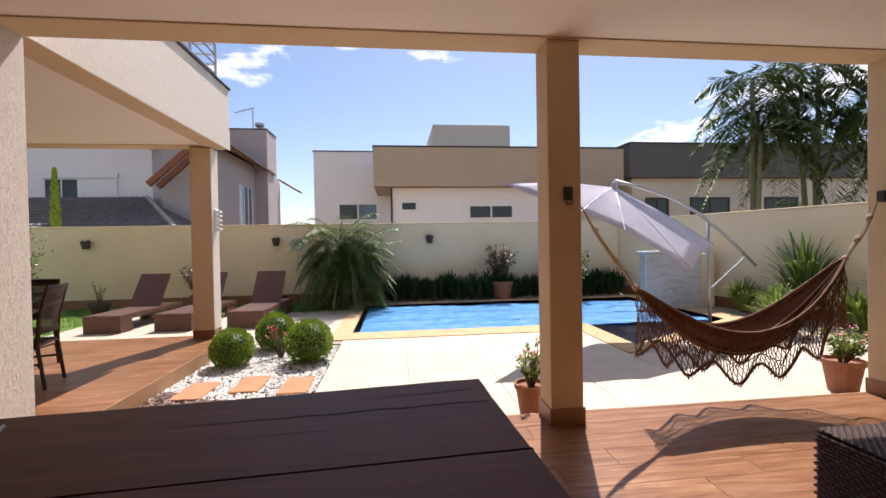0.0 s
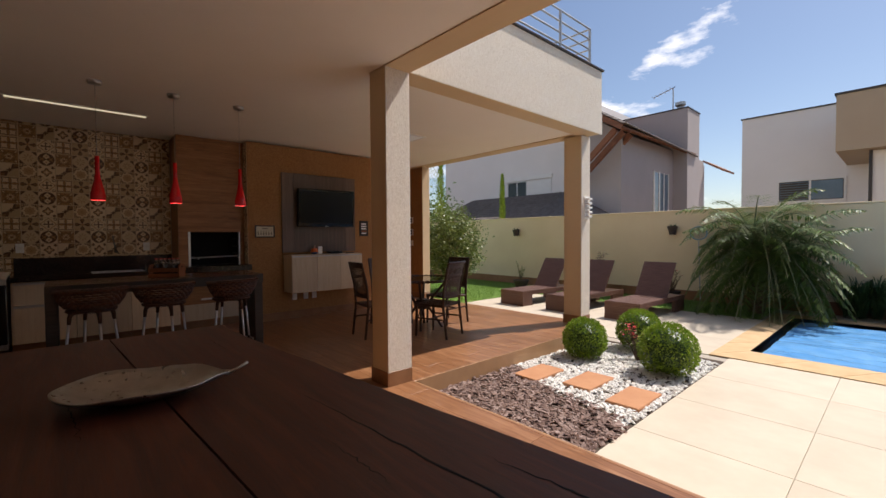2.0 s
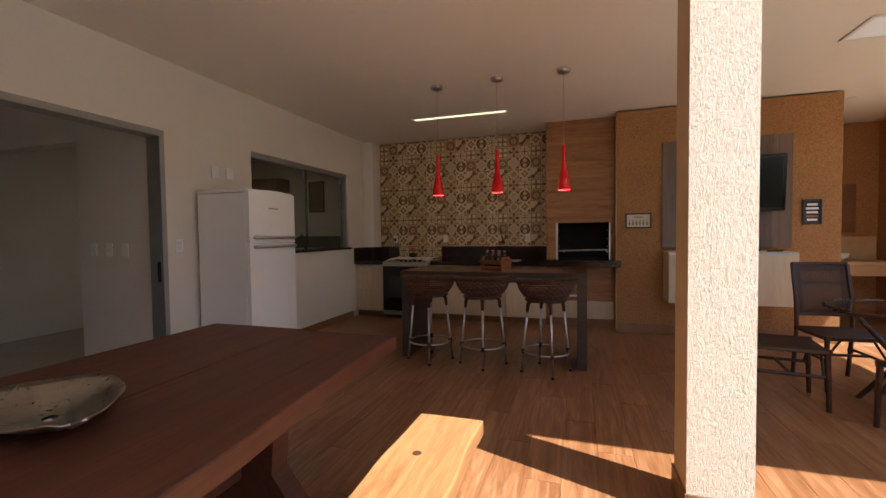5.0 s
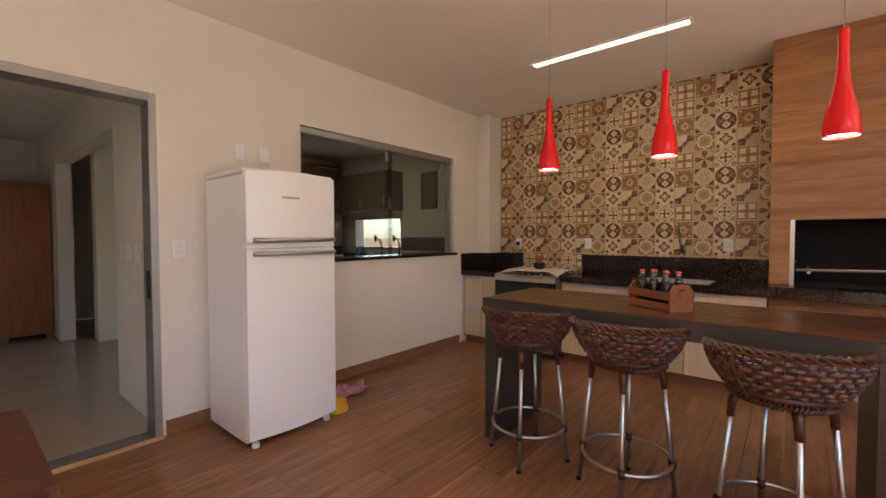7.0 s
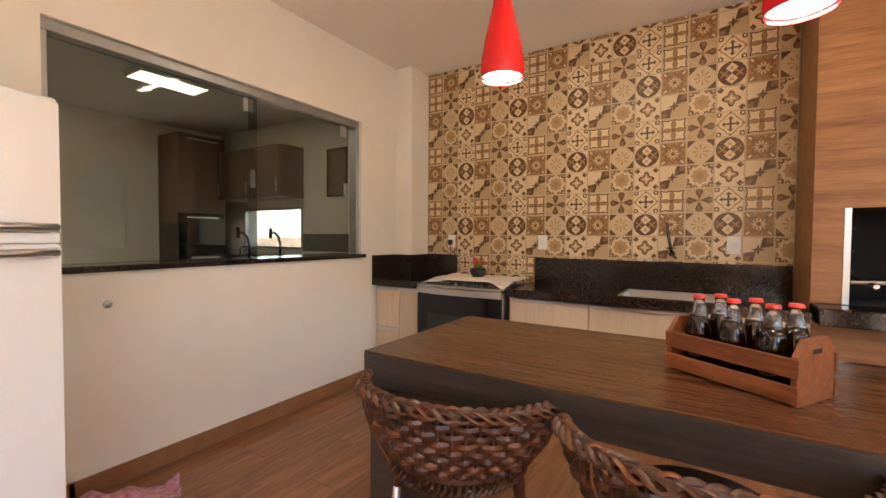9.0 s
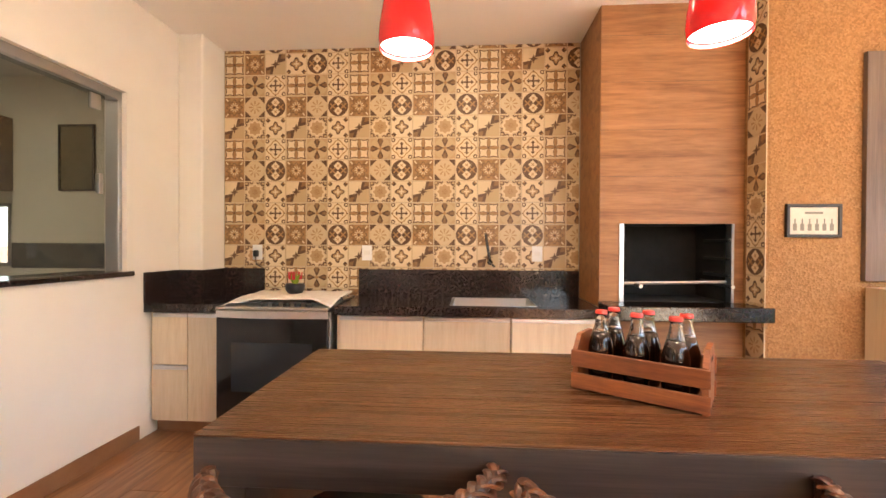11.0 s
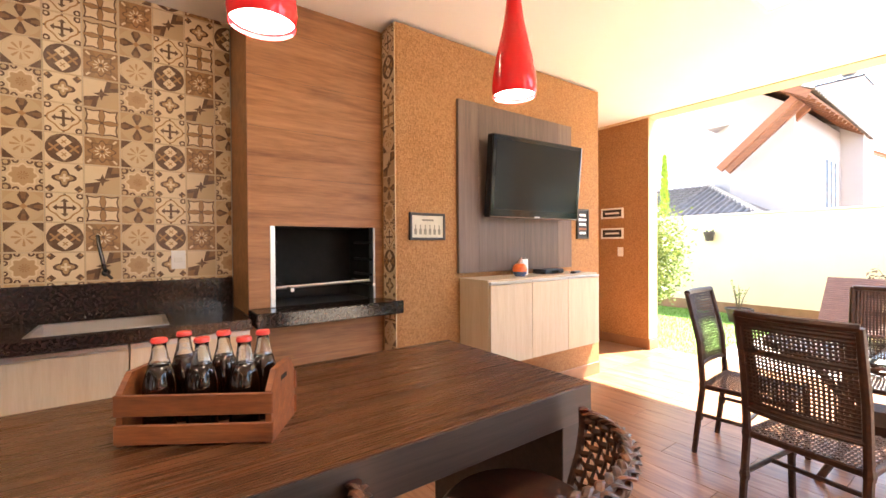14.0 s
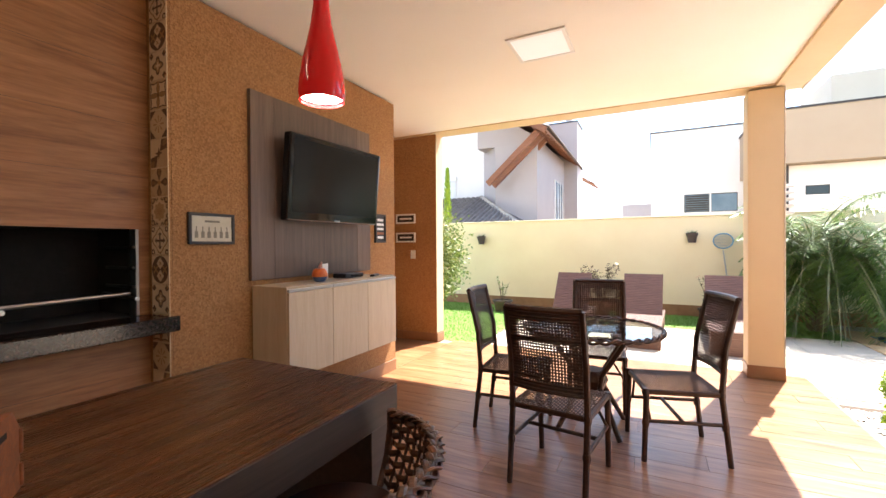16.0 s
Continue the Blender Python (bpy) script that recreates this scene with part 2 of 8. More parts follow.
M["wicker_red"] = wood("reddish_wicker", (0.05, 0.014, 0.005), (0.12, 0.036, 0.012), (0.22, 0.078, 0.028), (18, 18, 18), 0.36, 0.2)
M["lounger_wicker"] = wood("lounger_wicker", (0.07, 0.032, 0.024), (0.135, 0.064, 0.047), (0.21, 0.105, 0.078), (4, 40, 40), 0.5, 0.2)


def _floor_wood():
    s = Shader("wood_look_porcelain", 0.35)
    vec = s.coords((1.3, 15, 15))
    g = s.noise(vec, 1.4, 8, 0.65, 0.8)
    base = s.ramp(g, [(0.28, (0.14, 0.055, 0.022)), (0.5, (0.27, 0.122, 0.054)), (0.74, (0.42, 0.225, 0.118))])
    streak = s.noise(s.coords((0.7, 9, 9)), 3.2, 5, 0.6, 0.3)
    base = s.mix(s.ramp(streak, [(0.56, (0, 0, 0)), (0.72, (0.55, 0.55, 0.55))]), base, (0.14, 0.053, 0.021))
    rnd = s.ramp(s.info.outputs["Random"], [(0.0, (0.88, 0.86, 0.84)), (1.0, (1.08, 1.08, 1.08))])
    s.color(s.mix(1.0, base, rnd, "MULTIPLY"))
    s.rough(g, 0.24, 0.40)
    s.bump(g, 0.12, 0.002)
    return s.m


def _stucco():
    """Cream render dragged downwards with a float: short upright grooves."""
    s = Shader("scratched_render", 0.9)
    vec = s.coords((85, 85, 34))
    n = s.noise(vec, 1.0, 5, 0.65, 1.3)
    s.color(s.ramp(n, [(0.33, (0.62, 0.54, 0.43)), (0.58, (0.78, 0.71, 0.61))]))
    s.bump(n, 0.8, 0.010)
    return s.m


def _cork():
    s = Shader("cork_texture_paint", 0.85)
    vec = s.coords()
    v = s.voronoi(vec, 95.0)
    n = s.noise(vec, 2.2, 5)
    grain = s.ramp(v.outputs["Color"], [(0.1, (0.25, 0.115, 0.038)), (0.6, (0.37, 0.185, 0.068)), (0.95, (0.46, 0.25, 0.10))])
    s.color(s.mix(0.25, grain, s.ramp(n, [(0.3, (0.28, 0.13, 0.045)), (0.7, (0.42, 0.22, 0.085))])))
    s.bump(v.outputs["Distance"], 0.7, 0.005)
    return s.m


def _granite():
    s = Shader("dark_granite", 0.16)
    vec = s.coords()
    v = s.voronoi(vec, 130.0)
    n = s.noise(vec, 60.0, 4)
    base = s.ramp(n, [(0.35, (0.009, 0.006, 0.006)), (0.7, (0.032, 0.017, 0.014))])
    spots = s.ramp(v.outputs["Color"], [(0.86, (0, 0, 0)), (0.95, (1, 1, 1))])
    s.color(s.mix(spots, base, (0.075, 0.038, 0.03)))
    return s.m


def _leaf(name, dark, light, rough=0.45, trans=0.25):
    s = Shader(name, rough)
    g = s.t.nodes.new("ShaderNodeNewGeometry")
    n = s.noise(s.coords(), 7.0, 3)
    c = s.mix(0.35, s.ramp(g.outputs["Random Per Island"], [(0.0, dark), (1.0, light)]), s.ramp(n, [(0.3, dark), (0.7, light)]))
    s.color(c)
    tr = s.t.nodes.new("ShaderNodeBsdfTranslucent")
    s.link(c, tr.inputs["Color"])
    mx = s.t.nodes.new("ShaderNodeMixShader")
    mx.inputs[0].default_value = trans
    s.link(s.b.outputs[0], mx.inputs[1])
    s.link(tr.outputs[0], mx.inputs[2])
    s.link(mx.outputs[0], s.t.nodes["Material Output"].inputs["Surface"])
    return s.m


def _islands(name, a, b, c, rough=0.8, bump=0.4):
    s = Shader(name, rough)
    g = s.t.nodes.new("ShaderNodeNewGeometry")
    s.color(s.ramp(g.outputs["Random Per Island"], [(0.0, a), (0.5, b), (1.0, c)]))
    s.bump(s.noise(s.coords(), 70.0, 4), bump, 0.004)
    return s.m


def _glass(name, tint, rough=0.0, ior=1.45):
    s = Shader(name, rough)
    s.color(tint)
    s.b.inputs["Transmission Weight"].default_value = 1.0
    s.b.inputs["IOR"].default_value = ior
    return s.m


def _thin_glass(name, tint, gloss=0.1):
    """A pane: clear, with a Fresnel share of mirror."""
    s = Shader(name, 0.0)
    t = s.t
    tr = t.nodes.new("ShaderNodeBsdfTransparent")
    tr.inputs[0].default_value = (*tint, 1)
    gl = t.nodes.new("ShaderNodeBsdfGlossy")
    gl.inputs["Roughness"].default_value = 0.02
    lw = t.nodes.new("ShaderNodeLayerWeight")
    lw.inputs["Blend"].default_value = 0.5
    fr = t.nodes.new("ShaderNodeMapRange")
    fr.inputs["To Min"].default_value, fr.inputs["To Max"].default_value = gloss * 0.4, 0.9
    pw = Val(t, lw.outputs["Facing"]).op("POWER", 4.0)
    s.link(pw.socket, fr.inputs["Value"])
    mx = t.nodes.new("ShaderNodeMixShader")
    s.link(fr.outputs[0], mx.inputs[0])
    s.link(tr.outputs[0], mx.inputs[1])
    s.link(gl.outputs[0], mx.inputs[2])
    s.link(mx.outputs[0], t.nodes["Material Output"].inputs["Surface"])
    return s.m


def _glow(name, color, strength):
    s = Shader(name, 0.5)
    s.color(color)
    s.b.inputs["Emission Color"].default_value = (*color, 1)
    s.b.inputs["Emission Strength"].default_value = strength
    return s.m


def _water():
    s = Shader("pool_water", 0.03)
    s.color((0.55, 0.80, 0.95))
    s.b.inputs["Transmission Weight"].default_value = 1.0
    s.b.inputs["IOR"].default_value = 1.33
    n = s.noise(s.coords((1, 1.4, 1)), 3.2, 3, 0.5, 1.2)
    s.bump(n, 0.35, 0.06)
    return s.m


def _deck():
    s = Shader("pale_porcelain", 0.6)
    vec = s.coords()
    n = s.noise(vec, 2.5, 6, 0.6)
    f = s.noise(vec, 90, 4)
    base = s.ramp(n, [(0.3, (0.53, 0.45, 0.35)), (0.7, (0.61, 0.53, 0.42))])
    rnd = s.ramp(s.info.outputs["Random"], [(0.0, (0.94, 0.94, 0.93)), (1.0, (1.03, 1.03, 1.03))])
    s.color(s.mix(1.0, base, rnd, "MULTIPLY"))
    s.bump(f, 0.1, 0.002)
    return s.m


M["floor"] = _floor_wood()
M["stucco"] = _stucco()
M["cork"] = _cork()
M["granite"] = _granite()
M["deck"] = _deck()
M["grout"] = plain("grout", (0.30, 0.22, 0.15), None, 20, 0.9)
M["grout_pale"] = plain("pale_grout", (0.45, 0.40, 0.33), None, 20, 0.9)
M["skirting"] = plain("skirting_tile", (0.30, 0.150, 0.070), (0.23, 0.105, 0.046), 6, 0.45)
M["step_tile"] = plain("step_riser_tile", (0.42, 0.25, 0.13), (0.36, 0.20, 0.10), 5, 0.5)
M["coping"] = plain("sandstone_coping", (0.62, 0.44, 0.24), (0.52, 0.34, 0.17), 5.0, 0.8, bump=0.3, bscale=40)
M["paver"] = plain("clay_paver", (0.50, 0.245, 0.12), (0.44, 0.20, 0.095), 6.0, 0.8, bump=0.2, bscale=60)
M["pool_tile"] = plain("pool_mosaic", (0.03, 0.20, 0.52), (0.02, 0.13, 0.40), 25.0, 0.3)
M["pool_cover"] = plain("blue_pool_cover", (0.20, 0.46, 0.80), (0.10, 0.33, 0.70), 3.0, 0.14, bump=0.5, bscale=30)
M["water"] = _water()
M["glass"] = _thin_glass("window_glass", (0.74, 0.76, 0.75))
M["glass_dark"] = plain("dark_window_glass", (0.02, 0.025, 0.028), None, 2.0, 0.05, rough_var=0.02)
M["screen"] = plain("tv_screen", (0.012, 0.013, 0.014), None, 2.0, 0.12, rough_var=0.02, spec=0.25)
M["glass_blue"] = plain("reflecting_window_glass", (0.16, 0.22, 0.28), (0.10, 0.15, 0.2), 2.0, 0.06, rough_var=0.02)
M["bottle"] = _glass("bottle_glass", (0.93, 0.95, 0.95))
M["cola"] = plain("dark_soda", (0.012, 0.004, 0.002), None, 5, 0.06, rough_var=0.02)
M["table_glass"] = _thin_glass("table_glass", (0.90, 0.94, 0.92))
M["lamp_glow"] = _glow("lamp_disc", (1.0, 0.93, 0.82), 2.5)
M["panel_glow"] = _glow("panel_diffuser", (0.9, 0.95, 1.0), 0.04)
M["tube_glow"] = _glow("tube_diffuser", (1.0, 0.90, 0.62), 0.55)
M["leaf"] = _leaf("shrub_leaf", (0.10, 0.19, 0.012), (0.33, 0.46, 0.045))
M["leaf_tree"] = _leaf("tree_leaf", (0.06, 0.10, 0.016), (0.27, 0.31, 0.08))
M["leaf_palm"] = _leaf("palm_leaf", (0.045, 0.095, 0.016), (0.19, 0.28, 0.055), 0.5)
M["leaf_far"] = _leaf("far_palm_leaf", (0.016, 0.045, 0.008), (0.11, 0.18, 0.035), 0.6, 0.18)
# dark leaf tone, also the painted shade inside the ball shrubs
M["leaf_dark"] = _leaf("dark_leaf_and_core_shade", (0.015, 0.04, 0.01), (0.05, 0.10, 0.025), 0.4)
M["leaf_red"] = _leaf("croton_leaf", (0.10, 0.05, 0.03), (0.22, 0.16, 0.09))
M["leaf_lime"] = _leaf("grass_tuft_leaf", (0.10, 0.17, 0.03), (0.32, 0.40, 0.08))
M["grass"] = _leaf("lawn_blade", (0.07, 0.16, 0.015), (0.19, 0.33, 0.05), 0.6)
M["pebble"] = _islands("white_pebble", (0.78, 0.76, 0.72), (0.70, 0.67, 0.62), (0.85, 0.84, 0.82))
M["mulch"] = _islands("bark_chip", (0.10, 0.055, 0.045), (0.20, 0.125, 0.10), (0.33, 0.24, 0.21))
M["ledge_stone"] = _islands("pale_ledge_stone", (0.62, 0.60, 0.57), (0.70, 0.68, 0.65), (0.56, 0.53, 0.49))
M["earth"] = plain("earth", (0.16, 0.10, 0.06), (0.24, 0.16, 0.10), 0.5, 0.95, bump=0.4, bscale=10)


def cement_tile(kind):
    """One printed 17 cm tile: ornament from the distance to its middle and its axes."""
    s = Shader("patterned_tile_" + kind, 0.35)
    cream, beige, tan, brown = (0.72, 0.57, 0.37), (0.52, 0.37, 0.205), (0.38, 0.20, 0.072), (0.105, 0.044, 0.014)
    sep = s.t.nodes.new("ShaderNodeSeparateXYZ")
    s.link(s.tc.outputs["Object"], sep.inputs[0])
    u, v = Val(s.t, sep.outputs[1]) * 11.9, Val(s.t, sep.outputs[2]) * 11.9
    au, av = u.abs(), v.abs()
    big, small = au.max(av), au.min(av)
    r = (u * u + v * v).op("SQRT")
    a = v.op("ARCTAN2", u)
    edge = big > 0.955
    if kind == "star":
        c = s.mix(r < 1.02, lerp3(beige, tan, 0.35), beige)
        c = s.mix((small < big * 0.46 - 0.03) * (small < (1.25 - big) * 0.55) * (big > 0.16), c, brown)
        c = s.mix((small < big * 0.20 - 0.02) * (big > 0.5), c, lerp3(brown, tan, 0.35))
        c = s.mix(au + av < 0.20, c, tan)
    elif kind == "cross":
        c = s.mix(((r - (a * 4.0).cos() * 0.10) - 0.74).abs() < 0.05, cream, tan)
        c = s.mix((small < 0.075) * (big < 0.52), c, brown)
        c = s.mix((small + big < 0.62) * (big > 0.40), c, brown)
        c = s.mix((((au - 0.80) * (au - 0.80) + (av - 0.80) * (av - 0.80)).op("SQRT") - 0.15).abs() < 0.055, c, brown)
        c = s.mix((small < 0.06) * (big > 0.86), c, brown)
    elif kind == "leaf":
        d = (au - 0.47).abs().max((av - 0.47).abs()) - (au - 0.47).abs().min((av - 0.47).abs()) * 0.22
        c = s.mix(d < 0.36, beige, brown)
        c = s.mix(d < 0.27, c, cream)
        c = s.mix((small < 0.17 - (big - 0.5).abs() * 0.26) * (big < 0.95), c, lerp3(tan, brown, 0.15))
        c = s.mix(r < 0.10, c, brown)
    elif kind == "octagon":
        c = s.mix((au + av) * 0.74 < 0.96, brown, lerp3(beige, cream, 0.40))
        c = s.mix((r < 0.60) * (r > 0.14) * ((a * 8.0).cos() - (r - 0.36).abs() * 1.6 > 0.25), c, lerp3(tan, beige, 0.25))
        c = s.mix((r - 0.90).abs() < 0.015, c, beige)
    elif kind == "circle":
        c = s.mix(r < 0.96, cream, brown)
        c = s.mix((au + (av - 0.44).abs()) < 0.42, c, cream)
        c = s.mix((((au - 0.52).abs() - av).abs() < 0.09) * ((au - 0.52).abs().max(av) < 0.27), c, tan)
        c = s.mix(((au - (av - 0.44).abs()).abs() < 0.05) * ((au + (av - 0.44).abs()) < 0.24), c, tan)
    elif kind == "sun":
        c = s.mix((a * 4.0).cos() < -0.2, lerp3(tan, brown, 0.12), lerp3(tan, brown, 0.40))
        c = s.mix(((au - av).abs() < 0.09) * (r > 0.86) * (r < 1.16), c, cream)
        c = s.mix(((r - 0.66) - (a * 8.0).cos() * 0.10).abs() < 0.045, c, lerp3(brown, tan, 0.15))
        c = s.mix(r < (a * 10.0).cos() * 0.17 + 0.30, c, cream)
        c = s.mix(r < 0.20, c, tan)
        c = s.mix(r < 0.11, c, brown)
    elif kind == "curl":
        c = s.mix(r < 1.0, lerp3(beige, tan, 0.25), lerp3(beige, cream, 0.45))
        c = s.mix(((r - (a * 8.0).cos() * 0.07) - 0.68).abs() < 0.045, c, cream)
        c = s.mix(r < (a * 8.0).cos() * 0.07 + 0.60, c, lerp3(tan, beige, 0.45))
        c = s.mix((((au - 0.80) * (au - 0.80) + (av - 0.80) * (av - 0.80)).op("SQRT") - 0.19).abs() < 0.065, c, brown)
        c = s.mix((((au - 0.34) * (au - 0.34) + (av - 0.92) * (av - 0.92)).op("SQRT") - 0.12).abs() < 0.05, c, brown)
        c = s.mix((((au - 0.92) * (au - 0.92) + (av - 0.34) * (av - 0.34)).op("SQRT") - 0.12).abs() < 0.05, c, brown)
        c = s.mix((r < 0.28) * ((a * 10.0).cos() > 0.1), c, lerp3(tan, brown, 0.2))
    elif kind == "flower":
        c = s.mix(r < (a * 4.0).cos() * 0.13 + 0.52, cream, brown)
        c = s.mix(r < (a * 4.0).cos() * 0.11 + 0.37, c, lerp3(tan, beige, 0.30))
        c = s.mix((small < 0.07) * (big < 0.26), c, cream)
        c = s.mix(((au - 0.74).abs() + (av - 0.74).abs()) < 0.25, c, brown)
        c = s.mix(((au - 0.82).abs() + (av - 0.82).abs()) < 0.10, c, tan)
    else:
        w = u - v
        c = s.mix(w > 0.0, lerp3(beige, cream, 0.85), lerp3(beige, tan, 0.10))
        c = s.mix(((u + v).abs() - 0.22) * 0.62 > w.abs(), c, brown)
        c = s.mix(((u + v).abs() - 0.95) * 0.62 > w.abs(), c, lerp3(brown, tan, 0.45))
        c = s.mix((small < 0.15 - big * 0.34), c, brown)
    c = s.mix(edge, c, lerp3(beige, cream, 0.3))
    wear = s.noise(s.coords((1, 1, 1)), 26, 5)
    c = s.mix(s.ramp(wear, [(0.5, (0, 0, 0)), (0.75, (0.22, 0.22, 0.22))]), c, beige)
    s.color(c)
    s.rough(wear, 0.28, 0.45)
    return s.m


# ---- mesh helpers ----
def thing(name, label, category, place=(0, 0, 0), turn=0.0, group=""):
    ob = new(name)
    ob.empty_display_size = 0.1
    ob.matrix_world = pose(*place, 0, 0, turn)
    return tagged(ob, label, category, group)


def part(name, bm, material, parent, label="", smooth=False):
    me = bpy.data.meshes.new(name)
    bm.to_mesh(me)
    bm.free()
    if smooth:
        me.polygons.foreach_set("use_smooth", [True] * len(me.polygons))
    mats = material if isinstance(material, (list, tuple)) else [material]
    for mm in mats:
        me.materials.append(mm)
    ob = new(name, me)
    if parent is not None:
        ob.parent = parent
    if label:
        ob["label"] = label
    return ob


def structure(name, bm, material, label, category, smooth=False):
    return tagged(part(name, bm, material, None, "", smooth), label, category, kind="structure")


def single(name, bm, material, label, category, place=(0, 0, 0), turn=0.0, group="", smooth=False, kind=""):
    ob = part(name, bm, material, None, "", smooth)
    ob.matrix_world = pose(*place, 0, 0, turn)
    return tagged(ob, label, category, group, kind)


def B():
    return bmesh.new()


def box(bm, x0, y0, z0, x1, y1, z1, bevel=0.0, m=None, seg=1):
    vs = [bm.verts.new((x, y, z)) for x in (x0, x1) for y in (y0, y1) for z in (z0, z1)]
    fs = [bm.faces.new([vs[i] for i in q]) for q in ((0, 1, 3, 2), (4, 6, 7, 5), (0, 4, 5, 1), (2, 3, 7, 6), (0, 2, 6, 4), (1, 5, 7, 3))]
    if m is not None:
        bmesh.ops.transform(bm, matrix=m, verts=vs)
    if bevel:
        es = {e for f in fs for e in f.edges}
        bmesh.ops.bevel(bm, geom=list(es), offset=bevel, segments=seg, affect="EDGES", profile=0.5)
    return bm


def boxb(*a, bevel=0.0, m=None, seg=1):
    return box(B(), *a, bevel=bevel, m=m, seg=seg)


def sweep(bm, pts, radius, seg=8, closed=False, caps=True, flat=1.0):
    """A tube along points. radius: a number or one for each point."""
    pts = [Vector(p) for p in pts]
    n = len(pts)
    rings = []
    up = None
    for i, p in enumerate(pts):
        a = pts[i - 1] if (i or closed) else p
        b = pts[(i + 1) % n] if (i < n - 1 or closed) else p
        d = (b - a)
        d = d.normalized() if d.length > 1e-9 else Vector((0, 0, 1))
        if up is None:
            up = Vector((0, 0, 1)) if abs(d.z) < 0.9 else Vector((1, 0, 0))
        side = d.cross(up)
        if side.length < 1e-6:
            side = d.cross(Vector((0, 1, 0)))
        side.normalize()
        up = side.cross(d).normalized()
        r = radius[i] if isinstance(radius, (list, tuple)) else radius
        rings.append([bm.verts.new(p + side * (math.cos(k * 2 * math.pi / seg) * r) + up * (math.sin(k * 2 * math.pi / seg) * r * flat)) for k in range(seg)])
    for i in range(n if closed else n - 1):
        a, b = rings[i], rings[(i + 1) % n]
        for k in range(seg):
            bm.faces.new((a[k], a[(k + 1) % seg], b[(k + 1) % seg], b[k]))
    if caps and not closed:
        bm.faces.new(list(reversed(rings[0])))
        bm.faces.new(rings[-1])
    return bm


def rod(a, b, r, seg=10, r2=None):
    return sweep(B(), [a, b], [r, r if r2 is None else r2], seg)


def lathe(bm, profile, seg=24, centre=(0, 0, 0)):
    """profile: (radius, height) from bottom to top; a radius of 0 closes it."""
    cx, cy, cz = centre
    rings = []
    for r, z in profile:
        if r < 1e-6:
            rings.append([bm.verts.new((cx, cy, cz + z))])
        else:
            rings.append([bm.verts.new((cx + r * math.cos(k * 2 * math.pi / seg), cy + r * math.sin(k * 2 * math.pi / seg), cz + z)) for k in range(seg)])
    for a, b in zip(rings, rings[1:]):
        for k in range(seg):
            k2 = (k + 1) % seg
            if len(a) == 1 and len(b) == 1:
                continue
            if len(a) == 1:
                bm.faces.new((a[0], b[k2], b[k]))
            elif len(b) == 1:
                bm.faces.new((a[k], a[k2], b[0]))
            else:
                bm.faces.new((a[k], a[k2], b[k2], b[k]))
    return bm


def prism(bm, outline, z0, z1, bevel=0.0):
    """An upright block over a flat outline."""
    lo = [bm.verts.new((x, y, z0)) for x, y in outline]
    hi = [bm.verts.new((x, y, z1)) for x, y in outline]
    n = len(outline)
    fs = [bm.faces.new(list(reversed(lo))), bm.faces.new(hi)]
    fs += [bm.faces.new((lo[i], lo[(i + 1) % n], hi[(i + 1) % n], hi[i])) for i in range(n)]
    bmesh.ops.recalc_face_normals(bm, faces=fs)
    if bevel:
        bmesh.ops.bevel(bm, geom=[e for e in bm.edges if all(abs(v.co.z - z1) < 1e-6 for v in e.verts)], offset=bevel, segments=2, affect="EDGES", profile=0.5)
    return bm


def slab_with_holes(bm, axis, at, thick, lo, hi, z0, z1, holes):
    """A wall along x or y with rectangular openings (a0, a1, z0, z1) through it."""
    cuts_a = sorted({lo, hi, *[h[0] for h in holes], *[h[1] for h in holes]})
    cuts_z = sorted({z0, z1, *[h[2] for h in holes], *[h[3] for h in holes]})
    solid = lambda i, k: 0 <= i < len(cuts_a) - 1 and 0 <= k < len(cuts_z) - 1 and not any(
        h[0] <= (cuts_a[i] + cuts_a[i + 1]) / 2 <= h[1] and h[2] <= (cuts_z[k] + cuts_z[k + 1]) / 2 <= h[3] for h in holes)
    cache = {}

    def vert(i, k, side):
        key = (i, k, side)
        if key not in cache:
            p = at + thick * side
            cache[key] = bm.verts.new((cuts_a[i], p, cuts_z[k]) if axis == "x" else (p, cuts_a[i], cuts_z[k]))
        return cache[key]

    fs = []
    for i in range(len(cuts_a) - 1):
        for k in range(len(cuts_z) - 1):
            if not solid(i, k):
                continue
            c = ((i, k), (i + 1, k), (i + 1, k + 1), (i, k + 1))
            fs.append(bm.faces.new([vert(*q, 0) for q in c]))
            fs.append(bm.faces.new([vert(*q, 1) for q in reversed(c)]))
            for (di, dk), (p, q) in (((0, -1), (c[0], c[1])), ((1, 0), (c[1], c[2])), ((0, 1), (c[2], c[3])), ((-1, 0), (c[3], c[0]))):
                if not solid(i + di, k + dk):
                    fs.append(bm.faces.new((vert(*p, 0), vert(*p, 1), vert(*q, 1), vert(*q, 0))))
    bmesh.ops.recalc_face_normals(bm, faces=fs)
    return bm


